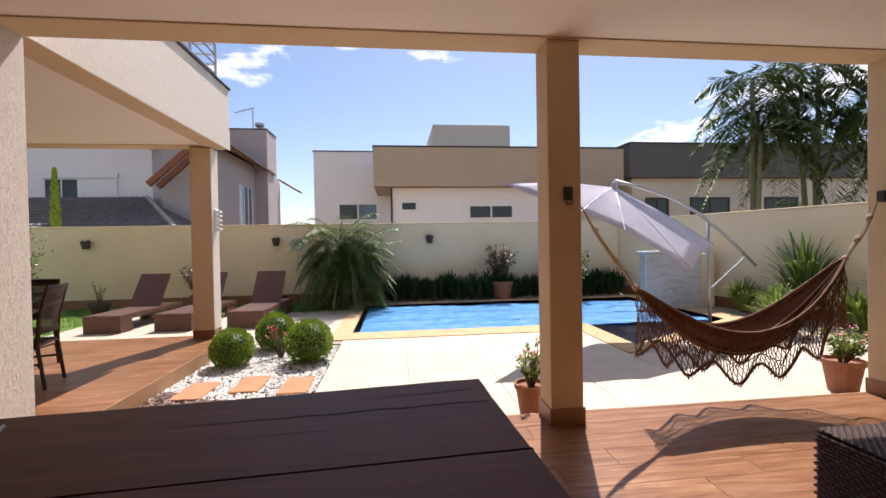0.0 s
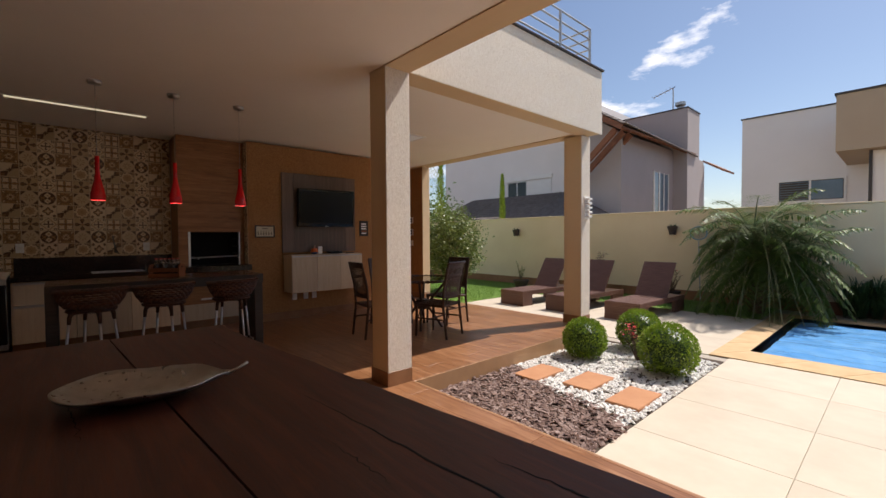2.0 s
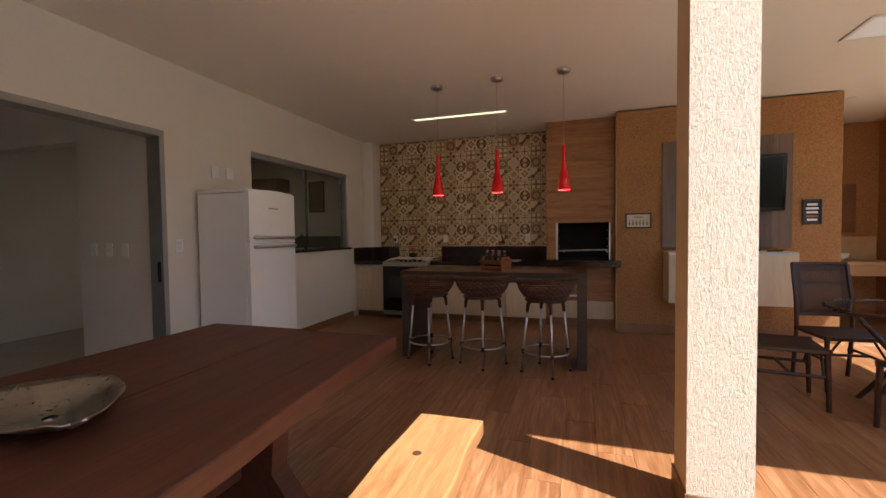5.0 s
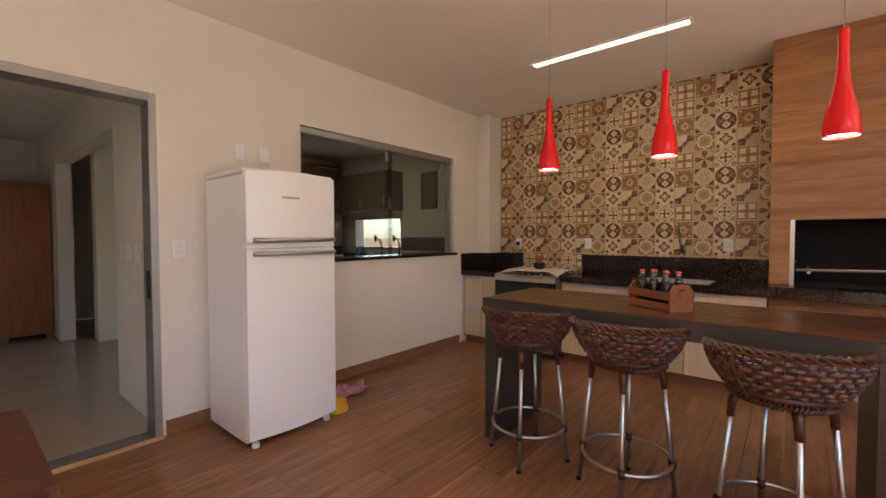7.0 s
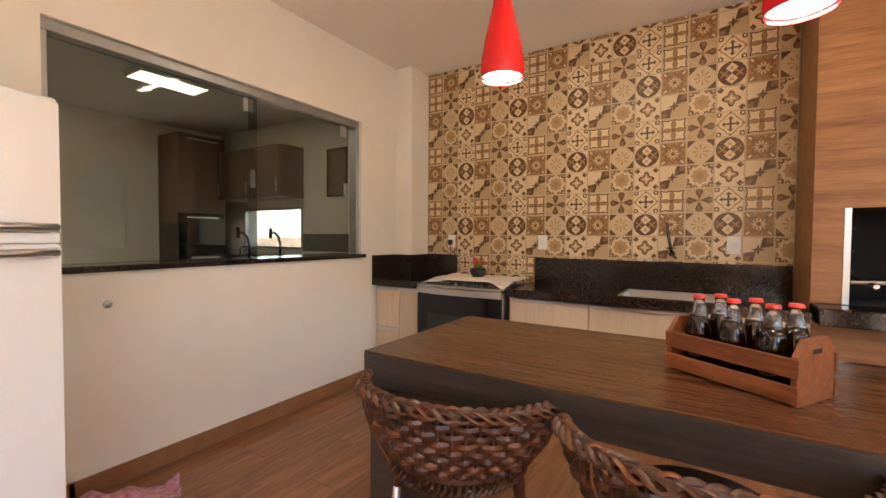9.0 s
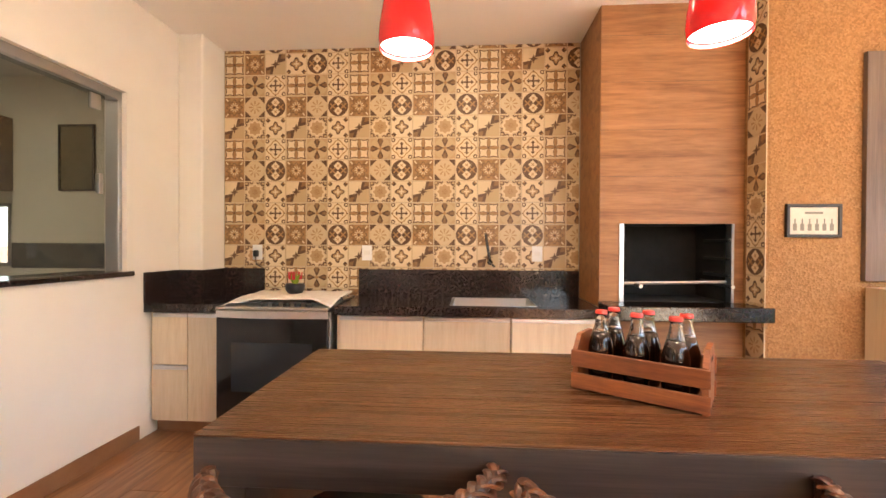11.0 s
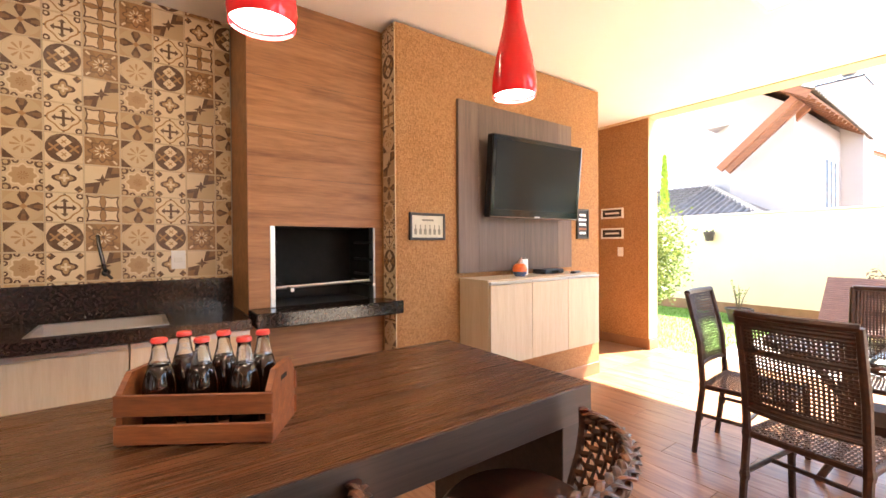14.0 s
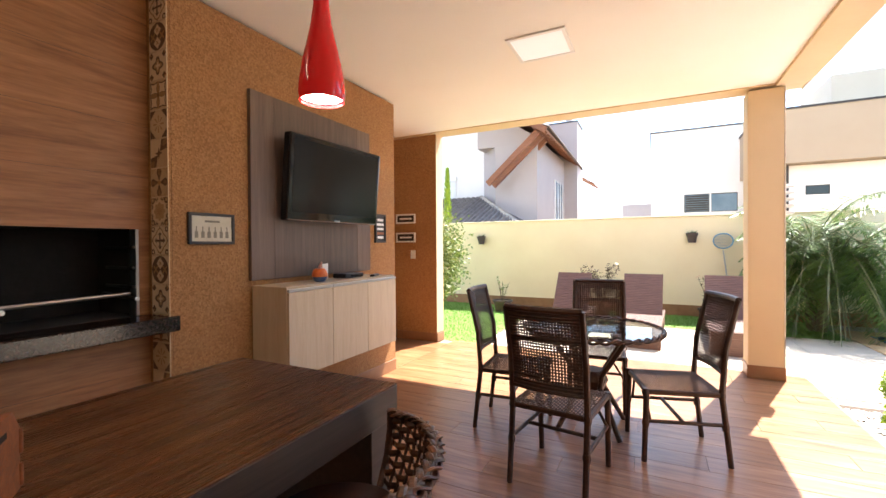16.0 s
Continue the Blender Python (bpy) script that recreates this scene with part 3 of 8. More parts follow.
def leaf(bm, base, tip, width, droop=0.0, normal=None, folds=2):
    """A blade from base to tip, widest in the middle."""
    base, tip = Vector(base), Vector(tip)
    d = tip - base
    n = Vector(normal) if normal else Vector((random.uniform(-1, 1), random.uniform(-1, 1), random.uniform(0.2, 1)))
    side = d.cross(n)
    if side.length < 1e-6:
        side = Vector((1, 0, 0))
    side.normalize()
    left, right = [], []
    for i in range(1, folds):
        f = i / folds
        p = base + d * f + Vector((0, 0, droop * (f - f * f) * 4))
        w = width * math.sin(math.pi * (0.12 + 0.82 * f)) * 0.5
        left.append(bm.verts.new(p - side * w))
        right.append(bm.verts.new(p + side * w))
    a, b = bm.verts.new(base), bm.verts.new(tip)
    bm.faces.new((a, right[0], left[0]))
    for i in range(len(left) - 1):
        bm.faces.new((left[i], right[i], right[i + 1], left[i + 1]))
    bm.faces.new((left[-1], right[-1], b))


def rect_ring(bm, y0, z0, y1, z1, w, x0, x1, bevel=0.0):
    """A frame in the plane of y and z, of four bars of width w."""
    box(bm, x0, y0, z0, x1, y1, z0 + w, bevel)
    box(bm, x0, y0, z1 - w, x1, y1, z1, bevel)
    box(bm, x0, y0, z0 + w, x1, y0 + w, z1 - w, bevel)
    box(bm, x0, y1 - w, z0 + w, x1, y1, z1 - w, bevel)
    return bm


# ---- the structure ----
SOUTH, WEST, CEIL, DECK, WCEIL = -0.70, -6.89, 2.86, -0.17, 2.885
random.seed(3)
structure("ground", boxb(-400, -400, -2.0, 400, 400, -1.6), M["earth"], "wide flat earth ground under the houses", "ground")
structure("subsoil", prism(B(), [(-30, -12), (14, -12), (14, 40), (-30, 40)], -1.6, -1.45), M["earth"], "earth bed under the garden and the neighbouring plots", "ground")

fl = B()
box(fl, -7.2, -0.9, -0.40, 5.4, 3.465, -0.008)
box(fl, -8.3, 3.465, -0.40, -2.335, 7.095, -0.008)
floor = structure("floor", fl, M["grout"], "veranda floor of wood-look porcelain planks", "floor")
st = B()
box(st, -2.335, 3.465, -0.40, 5.4, 3.477, -0.002)
box(st, -2.335, 3.477, -0.40, -2.323, 7.107, -0.002)
box(st, -8.3, 7.095, -0.40, -2.335, 7.107, -0.002)
structure("step_riser", st, M["step_tile"], "tan tiled riser of the step down to the garden", "step")

# ceilings, each one sheet, with the roof slab above
structure("ceiling_main", boxb(-7.05, -0.9, CEIL, 5.45, 3.20, CEIL + 0.35), M["ceiling"], "smooth cream painted ceiling over the kitchen and the table", "ceiling")
structure("ceiling_wing", boxb(-8.3, 3.205, WCEIL, -2.62, 6.84, CEIL + 0.35), M["ceiling"], "smooth cream painted ceiling over the round table", "ceiling")

bm = B()
box(bm, -2.62, 3.20, CEIL - 0.012, 5.45, 3.46, CEIL + 0.40)
structure("beam_south", bm, M["beam"], "tan painted edge beam above the garden columns", "beam")
structure("beam_east", boxb(-2.62, 3.462, CEIL - 0.005, -2.365, 6.838, CEIL + 0.30), M["beam"], "tan painted edge beam of the wing", "beam")
structure("beam_north", boxb(-8.3, 6.84, WCEIL - 0.012, -2.365, 7.095, CEIL + 0.30), M["beam"], "tan painted edge beam towards the loungers", "beam")
pp = structure("parapet", boxb(-2.62, 3.462, CEIL + 0.302, -2.36, 7.10, 3.79), M["stucco"], "cream scratched-render parapet above the wing", "parapet")
structure("parapet_face", boxb(-2.364, 3.47, CEIL + 0.0, -2.352, 7.10, CEIL + 0.30), M["stucco"], "cream scratched render on the face of the edge beam", "parapet")
structure("parapet_north", boxb(-8.3, 6.86, CEIL + 0.302, -2.622, 7.10, 3.79), M["stucco"], "cream scratched-render parapet above the loungers", "parapet")
structure("parapet_cap", boxb(-2.66, 3.46, 3.792, -2.33, 7.13, 3.82, bevel=0.006), M["dark_frame"], "thin dark metal flashing on the parapet", "trim")
structure("upper_storey", boxb(-8.3, 3.3, CEIL + 0.352, -4.4, 5.4, 5.6), M["stucco"], "cream rendered upper storey above the wing", "wall")

rail = thing("roof_railing", "thin grey steel railing with horizontal bars on the roof parapet", "railing", (-2.5, 0, 3.82))
for y in (4.2, 5.2, 6.2, 7.0):
    part("post", rod((0, y, 0), (0, y, 0.62), 0.02), M["alu"], rail)
for z in (0.17, 0.32, 0.47, 0.62):
    part("rail_bar", rod((0, 3.6, z), (0, 7.0, z), 0.013), M["alu"], rail)
    part("rail_bar", rod((0, 7.0, z), (-2.0, 7.0, z), 0.013), M["alu"], rail)
part("post", rod((-2.0, 7.0, 0), (-2.0, 7.0, 0.62), 0.02), M["alu"], rail)


def column(x0, y0, x1, y1, rough_east, label):
    c = tagged(thing("column", label, "column", (x0, y0, 0)), kind="structure")
    w, d = x1 - x0, y1 - y0
    part("shaft", boxb(0.01, 0.01, 0.0, w - 0.012, d - 0.01, CEIL - 0.013, bevel=0.006), M["beam"], c)
    pl = B()
    for a in ((0, 0, w, 0.012), (0, d - 0.012, w, d), (0, 0.012, 0.012, d - 0.012), (w - 0.014, 0.012, w, d - 0.012)):
        box(pl, a[0], a[1], 0.0005, a[2], a[3], 0.13, 0.003)
    part("plinth", pl, M["skirting"], c, "brown tiled plinth")
    if rough_east:
        part("render_coat", boxb(w - 0.012, 0.008, 0.132, w - 0.002, d - 0.008, CEIL - 0.013), M["stucco"], c, "cream scratched render")
    return c


column(-2.625, 3.19, -2.352, 3.468, True, "tan square column with one scratched cream face, at the step corner")
column(-2.852, 6.838, -2.54, 7.10, True, "tan square column with one scratched cream face, beside the loungers")
column(1.285, 3.21, 1.557, 3.475, False, "tan square column with hammock hook and tiled plinth")
column(4.25, 3.21, 4.53, 3.475, False, "tan square column holding the far hammock hook")

# the house wall with the serving window and the sliding door
W0, W1 = -6.13, -4.07
D0, D1 = -3.04, 0.30
bm = slab_with_holes(B(), "x", SOUTH - 0.15, 0.15, -6.99, 5.45, 0.0, CEIL, [(W0, W1, 1.09, 2.255), (D0, D1, 0.0, 2.24)])
structure("wall_south", bm, M["wall"], "off-white painted wall with serving window and sliding door", "wall")
structure("wall_corner_pier", boxb(-6.888, SOUTH + 0.001, 0.0, -6.60, -0.512, CEIL, bevel=0.008), M["wall"], "off-white painted pier in the kitchen corner", "wall")
wall_west = structure("wall_west", boxb(-7.05, SOUTH + 0.001, 0.0, WEST, 3.224, CEIL), M["grout_pale"], "kitchen wall covered in patterned tiles", "wall")
structure("wall_east", boxb(5.25, SOUTH + 0.001, 0.0, 5.45, 3.19, CEIL), M["wall"], "plain off-white end wall", "wall")
structure("wall_tv", boxb(-8.25, 3.239, 0.0, -6.19, 5.59, CEIL), M["cork"], "golden-brown granular textured wall behind the television", "wall")
structure("wall_niche_back", boxb(-8.25, 5.591, 0.0, -8.05, 7.1, WCEIL - 0.013), M["cork"], "golden-brown textured wall at the back of the niche", "wall")
structure("wall_niche", boxb(-8.049, 6.91, 0.0, -6.37, 7.098, WCEIL - 0.013), M["cork"], "golden-brown textured wall stub with two small pictures", "wall")
structure("wall_niche_end", boxb(-6.369, 6.905, 0.13, -6.36, 7.103, WCEIL - 0.013), M["beam"], "tan painted end of the wall stub", "wall")
sk = B()
box(sk, D0 - 1.12, SOUTH, 0.0, D0 - 0.02, SOUTH + 0.012, 0.10, 0.003)
box(sk, -6.22, SOUTH, 0.0, -4.132, SOUTH + 0.012, 0.10, 0.003)
box(sk, D1 + 0.02, SOUTH, 0.0, 5.25, SOUTH + 0.012, 0.10, 0.003)
box(sk, -6.19, 3.25, 0.0, -6.178, 5.59, 0.12, 0.003)
box(sk, -8.04, 6.898, 0.0, -6.36, 6.91, 0.12, 0.003)
box(sk, -6.36, 6.898, 0.0, -6.348, 7.103, 0.12, 0.003)
structure("baseboard", sk, M["skirting"], "brown tiled skirting along the walls", "baseboard")

# serving window: frame, sill, sliding panes
win = tagged(thing("window_1", "grey aluminium serving window with sliding glass panes", "window", (0, SOUTH, 0)), kind="structure")
fr = B()
box(fr, W0, -0.12, 2.20, W1, -0.03, 2.254, 0.003)
box(fr, W0, -0.12, 1.125, W0 + 0.03, -0.03, 2.20, 0.003)
box(fr, W1 - 0.03, -0.12, 1.125, W1, -0.03, 2.20, 0.003)
part("window_frame", fr, M["alu"], win)
part("window_sill", boxb(W0 - 0.03, -0.30, 1.092, W1 + 0.03, 0.03, 1.122, bevel=0.004), M["granite"], win, "dark granite sill")
for a, b, y in ((W0 + 0.10, W0 + 1.02, -0.06), (W1 - 1.12, W1 - 0.03, -0.09)):
    pn = part("pane", boxb(a, y - 0.004, 1.124, b, y + 0.004, 2.198), M["glass"], win)
    pn.visible_shadow = False
    part("pane_clip", boxb(a + 0.03, y - 0.012, 2.10, a + 0.10, y + 0.012, 2.19, bevel=0.003), M["alu"], win)
    part("pane_handle", boxb(a + 0.02, y - 0.014, 1.60, a + 0.05, y + 0.014, 1.72, bevel=0.003), M["alu"], win)

door = tagged(thing("door_1", "open sliding door with grey aluminium frame and floor track", "door", (0, SOUTH, 0)), kind="structure")
fr = B()
box(fr, D0, -0.15, 0.0, D0 + 0.045, 0.008, 2.24, 0.003)
box(fr, D1 - 0.045, -0.15, 0.0, D1, 0.008, 2.24, 0.003)
box(fr, D0 + 0.045, -0.15, 2.185, D1 - 0.045, 0.008, 2.24, 0.003)
part("door_frame", fr, M["alu"], door)
tr = B()
for k in range(5):
    box(tr, D0 + 0.046, -0.14 + k * 0.028, 0.0, D1 - 0.046, -0.126 + k * 0.028, 0.012)
part("floor_track", tr, M["alu"], door, "ribbed aluminium floor track")
part("threshold", boxb(D0, -0.001, 0.0, D1, 0.05, 0.010, bevel=0.002), M["coping"], door, "pale stone threshold")
pn = part("pane", boxb(D1 - 1.5, -0.10, 0.03, D1 - 0.05, -0.09, 2.18), M["glass"], door)
pn.visible_shadow = False
part("door_handle", boxb(D0 + 0.046, -0.05, 0.92, D0 + 0.06, -0.02, 1.10, bevel=0.004), M["black"], door)

# rooms behind the wall
structure("kitchen_floor", boxb(-7.1, -4.2, -0.2, -3.36, SOUTH - 0.151, -0.002), M["white_gloss"], "pale polished floor of the inner kitchen", "floor")
structure("kitchen_ceiling", boxb(-7.1, -4.2, 2.72, -3.36, SOUTH - 0.151, 2.86), M["ceiling"], "white ceiling of the inner kitchen", "ceiling")
structure("kitchen_wall_west", slab_with_holes(B(), "y", -7.15, 0.2, -4.2, SOUTH - 0.001, 0.0, 2.72, [(-3.66, -2.44, 1.10, 1.64)]), M["wall"], "beige wall of the inner kitchen with a low window", "wall")
structure("kitchen_wall_back", boxb(-7.15, -4.4, 0, -3.36, -4.201, 2.86), M["wall"], "beige back wall of the inner kitchen", "wall")
structure("room_wall_west", slab_with_holes(B(), "y", -3.205, 0.15, -6.2, SOUTH - 0.151, 0.0, 2.72, [(-4.6, -1.84, 0.0, 2.24)]), M["wall"], "off-white inner wall with three switches and a passage", "wall")
structure("room_floor", boxb(-5.0, -6.2, -0.2, 1.6, SOUTH - 0.151, -0.001), plain("polished_beige_floor", (0.42, 0.36, 0.28), (0.36, 0.30, 0.23), 1.5, 0.12, rough_var=0.03), "glossy beige polished floor of the living room", "floor")
structure("room_ceiling", boxb(-3.35, -6.2, 2.721, 1.6, SOUTH - 0.151, 2.86), M["ceiling"], "white ceiling of the living room", "ceiling")
structure("passage_ceiling", boxb(-5.0, -6.2, 2.722, -3.352, -4.205, 2.86), M["ceiling"], "white ceiling of the passage", "ceiling")
structure("room_wall_back", boxb(-5.0, -6.4, 0, 1.6, -6.2, 2.86), M["wall"], "off-white back wall of the living room", "wall")
structure("room_wall_east", slab_with_holes(B(), "y", 1.4, 0.2, -6.2, SOUTH - 0.151, 0.0, 2.72, [(-3.9, -3.2, 1.1, 1.95)]), M["wall"], "off-white side wall of the living room", "wall")
structure("passage_wall", boxb(-5.0, -6.2, 0, -4.85, -4.41, 2.72), M["wall"], "off-white wall of the passage", "wall")

# garden walls
def garden_wall(name, a, b, top, label):
    a, b = Vector((*a, 0)), Vector((*b, 0))
    d = b - a
    m = Matrix.Translation(a) @ Matrix.Rotation(math.atan2(d.y, d.x), 4, "Z")
    w = tagged(new(name), label, "wall", kind="structure")
    part("wall_body", boxb(0, 0, -1.45, d.length, 0.16, top, m=m), M["garden_wall"], w)
    part("wall_cap", boxb(-0.02, -0.025, top + 0.001, d.length + 0.02, 0.185, top + 0.035, bevel=0.008, m=m), M["garden_wall"], w)
    part("wall_base", boxb(0, -0.012, -0.3, d.length, -0.001, 0.06, m=m), M["skirting"], w, "brown tiled base strip")
    return w


garden_wall("garden_wall_back", (-14.0, 11.86), (6.63, 11.86), 1.90, "cream rendered garden wall with hanging pots")
garden_wall("garden_wall_right", (6.66, 11.85), (9.6, 0.0), 1.90, "cream rendered garden wall behind the grasses")
garden_wall("garden_wall_left", (-14.0, 3.0), (-14.0, 11.85), 1.90, "cream rendered garden wall at the far end of the lawn")

# the pool and its surround
POOL = [(-0.60, 7.62), (3.64, 7.62), (3.64, 6.02), (6.35, 7.55), (6.35, 10.85), (-0.60, 10.85)]
OUT = [(-0.92, 7.10), (3.28, 7.10), (3.28, 5.60), (6.80, 7.25), (6.80, 11.20), (-0.92, 11.20)]


def ring(bm, inner, outer, z0, z1):
    n = len(inner)
    rows = [[bm.verts.new((x, y, z)) for x, y in loop] for loop, z in ((inner, z0), (inner, z1), (outer, z1), (outer, z0))]
    fs = []
    for a, b in ((0, 1), (1, 2), (2, 3), (3, 0)):
        for i in range(n):
            j = (i + 1) % n
            fs.append(bm.faces.new((rows[a][i], rows[a][j], rows[b][j], rows[b][i])))
    bmesh.ops.recalc_face_normals(bm, faces=fs)
    return bm


pool = tagged(thing("swimming_pool", "blue-tiled swimming pool with sandstone coping, water and floating cover", "pool"), kind="structure")
tk = B()
lo = [tk.verts.new((x, y, -1.44)) for x, y in POOL]
hi = [tk.verts.new((x, y, DECK - 0.002)) for x, y in POOL]
tk.faces.new(lo)
for i in range(len(POOL)):
    j = (i + 1) % len(POOL)
    tk.faces.new((lo[i], lo[j], hi[j], hi[i]))
bmesh.ops.recalc_face_normals(tk, faces=tk.faces)
part("basin", tk, M["pool_tile"], pool, "blue mosaic basin")
part("coping_bed", ring(B(), POOL, OUT, DECK - 0.2, DECK - 0.001), M["grout"], pool)
wt = B()
wt.faces.new([wt.verts.new((x, y, DECK - 0.055)) for x, y in POOL])
part("water_surface", wt, M["water"], pool, "clear rippled pool water")


def rumpled_cover(x0, y0, x1, y1, z, nx, ny, seed):
    bm = B()
    rows = []
    for j in range(ny + 1):
        row = []
        for i in range(nx + 1):
            x, y = x0 + (x1 - x0) * i / nx, y0 + (y1 - y0) * j / ny
            h = noise.noise(Vector((x * 1.1 + seed, y * 2.6, 0))) * 0.032 + noise.noise(Vector((x * 4, y * 8, seed))) * 0.020
            row.append(bm.verts.new((x, y, z + h)))
        rows.append(row)
    for j in range(ny):
        for i in range(nx):
            bm.faces.new((rows[j][i], rows[j][i + 1], rows[j + 1][i + 1], rows[j + 1][i]))
    return bm


part("pool_cover", rumpled_cover(-0.5, 7.72, 6.2, 10.6, DECK - 0.03, 120, 70, 3.0), M["pool_cover"], pool, "rumpled bright blue bubble cover", smooth=True)

# garden ground: the bed under the paving and the lawn, left open for the pool
bed = B()
for a in ((-14, 7.108, -0.92, 11.86), (-0.919, 11.20, 6.8, 11.86), (-2.322, 3.478, -0.7, 7.107), (-0.699, 3.478, 3.28, 7.10), (-14, 3.0, -8.31, 7.107)):
    box(bed, a[0], a[1], -1.45, a[2], a[3], DECK - 0.010)
prism(bed, [(3.28, 3.478), (9.5, 3.478), (9.5, 11.86), (6.80, 11.86), (6.80, 7.25), (3.28, 5.60)], -1.45, DECK - 0.010)
structure("pavement", bed, M["grout_pale"], "paved garden terrace round the pool", "pavement")
bpy.context.view_layer.update()


# ---- kitchen ----
def pendant(x, y, z):
    """Red glass bottle-shaped pendant, z at its open rim."""
    t = thing("pendant_lamp", "glossy red glass bottle-shaped pendant lamp on a thin cord", "lamp", (x, y, z), group="pendants above the island")
    prof = [(0.057, 0.0), (0.061, 0.02), (0.059, 0.05), (0.051, 0.10), (0.039, 0.15), (0.028, 0.20), (0.021, 0.25), (0.0185, 0.30), (0.018, 0.42), (0.016, 0.425), (0.0, 0.426)]
    part("shade", lathe(B(), prof, 28), M["red_glass"], t, smooth=True)
    part("diffuser", lathe(B(), [(0.0, 0.010), (0.035, 0.010), (0.0555, 0.0115)], 28), M["lamp_glow"], t, "glowing white disc")
    part("cord", rod((0, 0, 0.426), (0, 0, CEIL - z - 0.03), 0.0018, 6), M["alu"], t)
    part("canopy", lathe(B(), [(0.0, CEIL - z - 0.035), (0.05, CEIL - z - 0.034), (0.058, CEIL - z - 0.022), (0.058, CEIL - z - 0.0005)], 24), M["steel"], t, "round steel ceiling rose", smooth=True)
    return t


for x, y in ((-4.50, 1.332), (-4.47, 1.968), (-4.468, 2.611)):
    pendant(x, y, 1.72)
    lamp("pendant_bulb", "POINT", (x, y, 1.698), 0.35, (1.0, 0.85, 0.66), 0.05)

tube = thing("ceiling_light", "slim recessed tube light with warm diffuser", "lamp", (-5.60, 1.26, CEIL))
bm = B()
for a in ((-0.055, -0.63, 0.055, -0.611), (-0.055, 0.611, 0.055, 0.63), (-0.055, -0.611, -0.041, 0.611), (0.041, -0.611, 0.055, 0.611)):
    box(bm, a[0], a[1], -0.014, a[2], a[3], -0.0005)
part("frame", bm, M["white"], tube)
part("diffuser", boxb(-0.04, -0.61, -0.012, 0.04, 0.61, -0.001, bevel=0.003), M["tube_glow"], tube)
lamp("tube_light", "AREA", (-5.60, 1.26, CEIL - 0.02), 0.9, (1.0, 0.87, 0.68), 0.08, (-5.60, 1.26, 0), 1.2)
panel = thing("ceiling_light", "square recessed ceiling light with frosted panel", "lamp", (-4.46, 5.03, WCEIL))
bm = B()
for a in ((-0.22, -0.22, 0.22, -0.19), (-0.22, 0.19, 0.22, 0.22), (-0.22, -0.19, -0.19, 0.19), (0.19, -0.19, 0.22, 0.19)):
    box(bm, a[0], a[1], -0.014, a[2], a[3], -0.0005, 0.002)
part("frame", bm, M["white"], panel)
part("diffuser", boxb(-0.19, -0.19, -0.010, 0.19, 0.19, -0.001), M["panel_glow"], panel)
spot = thing("downlight", "tiny round recessed downlight in the ceiling", "lamp", (-6.6, 5.85, WCEIL))
part("ring", lathe(B(), [(0.045, -0.0005), (0.045, -0.008), (0.03, -0.010), (0.0, -0.010)], 20), M["white"], spot)

# island: top and two end panels, waterfall fashion
isl = thing("kitchen_island", "wood-laminate breakfast bar with grey-edged top and end panels", "bar", (-4.7175, 1.8775, 0))
IX0, IX1, IY0, IY1, ITOP = -0.3425, 0.3425, -0.9425, 0.9425, 0.926
part("worktop", boxb(IX0, IY0, ITOP - 0.004, IX1, IY1, ITOP, bevel=0.0015), M["cat_wood"], isl, "warm brown wood-grain top")
eb = B()
box(eb, IX1 - 0.03, IY0, ITOP - 0.10, IX1 - 0.0005, IY1, ITOP - 0.0045, 0.002)
box(eb, IX0 + 0.0005, IY0, ITOP - 0.10, IX0 + 0.03, IY1, ITOP - 0.0045, 0.002)
box(eb, IX0 + 0.03, IY0 + 0.09, ITOP - 0.10, IX1 - 0.03, IY1 - 0.09, ITOP - 0.05, 0.002)
part("edge_band", eb, M["grey_wood"], isl, "grey-brown wood-grain edge")
for y in (IY0, IY1 - 0.09):
    part("end_panel", boxb(IX0 + 0.03, y, 0.0, IX1 - 0.03, y + 0.09, ITOP - 0.0045, bevel=0.002), M["grey_wood"], isl)


# crate of bottles
def crate(place, turn):
    t = thing("bottle_crate", "small varnished wooden crate with slatted sides on the island", "crate", place, turn)
    L, W, H = 0.30, 0.150, 0.105
    for sx in (-1, 1):
        bm = B()
        x0 = sx * L / 2 - (0.012 if sx > 0 else 0)
        out = [(-W / 2, 0), (W / 2, 0), (W / 2, H), (W / 2 - 0.03, H + 0.035), (-W / 2 + 0.03, H + 0.035), (-W / 2, H)]
        a = [bm.verts.new((x0, y, z)) for y, z in out]
        b = [bm.verts.new((x0 + 0.012, y, z)) for y, z in out]
        fs = [bm.faces.new(a), bm.faces.new(list(reversed(b)))] + [bm.faces.new((a[i], b[i], b[(i + 1) % 6], a[(i + 1) % 6])) for i in range(6)]
        bmesh.ops.recalc_face_normals(bm, faces=fs)
        part("end_board", bm, M["crate_wood"], t)
        part("hand_hole", boxb(x0 - 0.0008 if sx < 0 else x0 + 0.0115, -0.018, H + 0.002, x0 + 0.0005 if sx < 0 else x0 + 0.0128, 0.018, H + 0.012), M["soot"], t, "dark slot")
    for sy in (-1, 1):
        for z0, z1 in ((0.004, 0.043), (0.060, 0.102)):
            part("slat", boxb(-L / 2 - 0.004, sy * W / 2 - 0.004, z0, L / 2 + 0.004, sy * W / 2 + 0.004, z1, bevel=0.0015), M["crate_wood"], t)
    part("bottom_board", boxb(-L / 2 + 0.012, -W / 2 + 0.005, 0.002, L / 2 - 0.012, W / 2 - 0.005, 0.012), M["crate_wood"], t)
    return t


CR = (-4.682, 1.908, 0.9265)
CT = 56.6
crate(CR, CT)


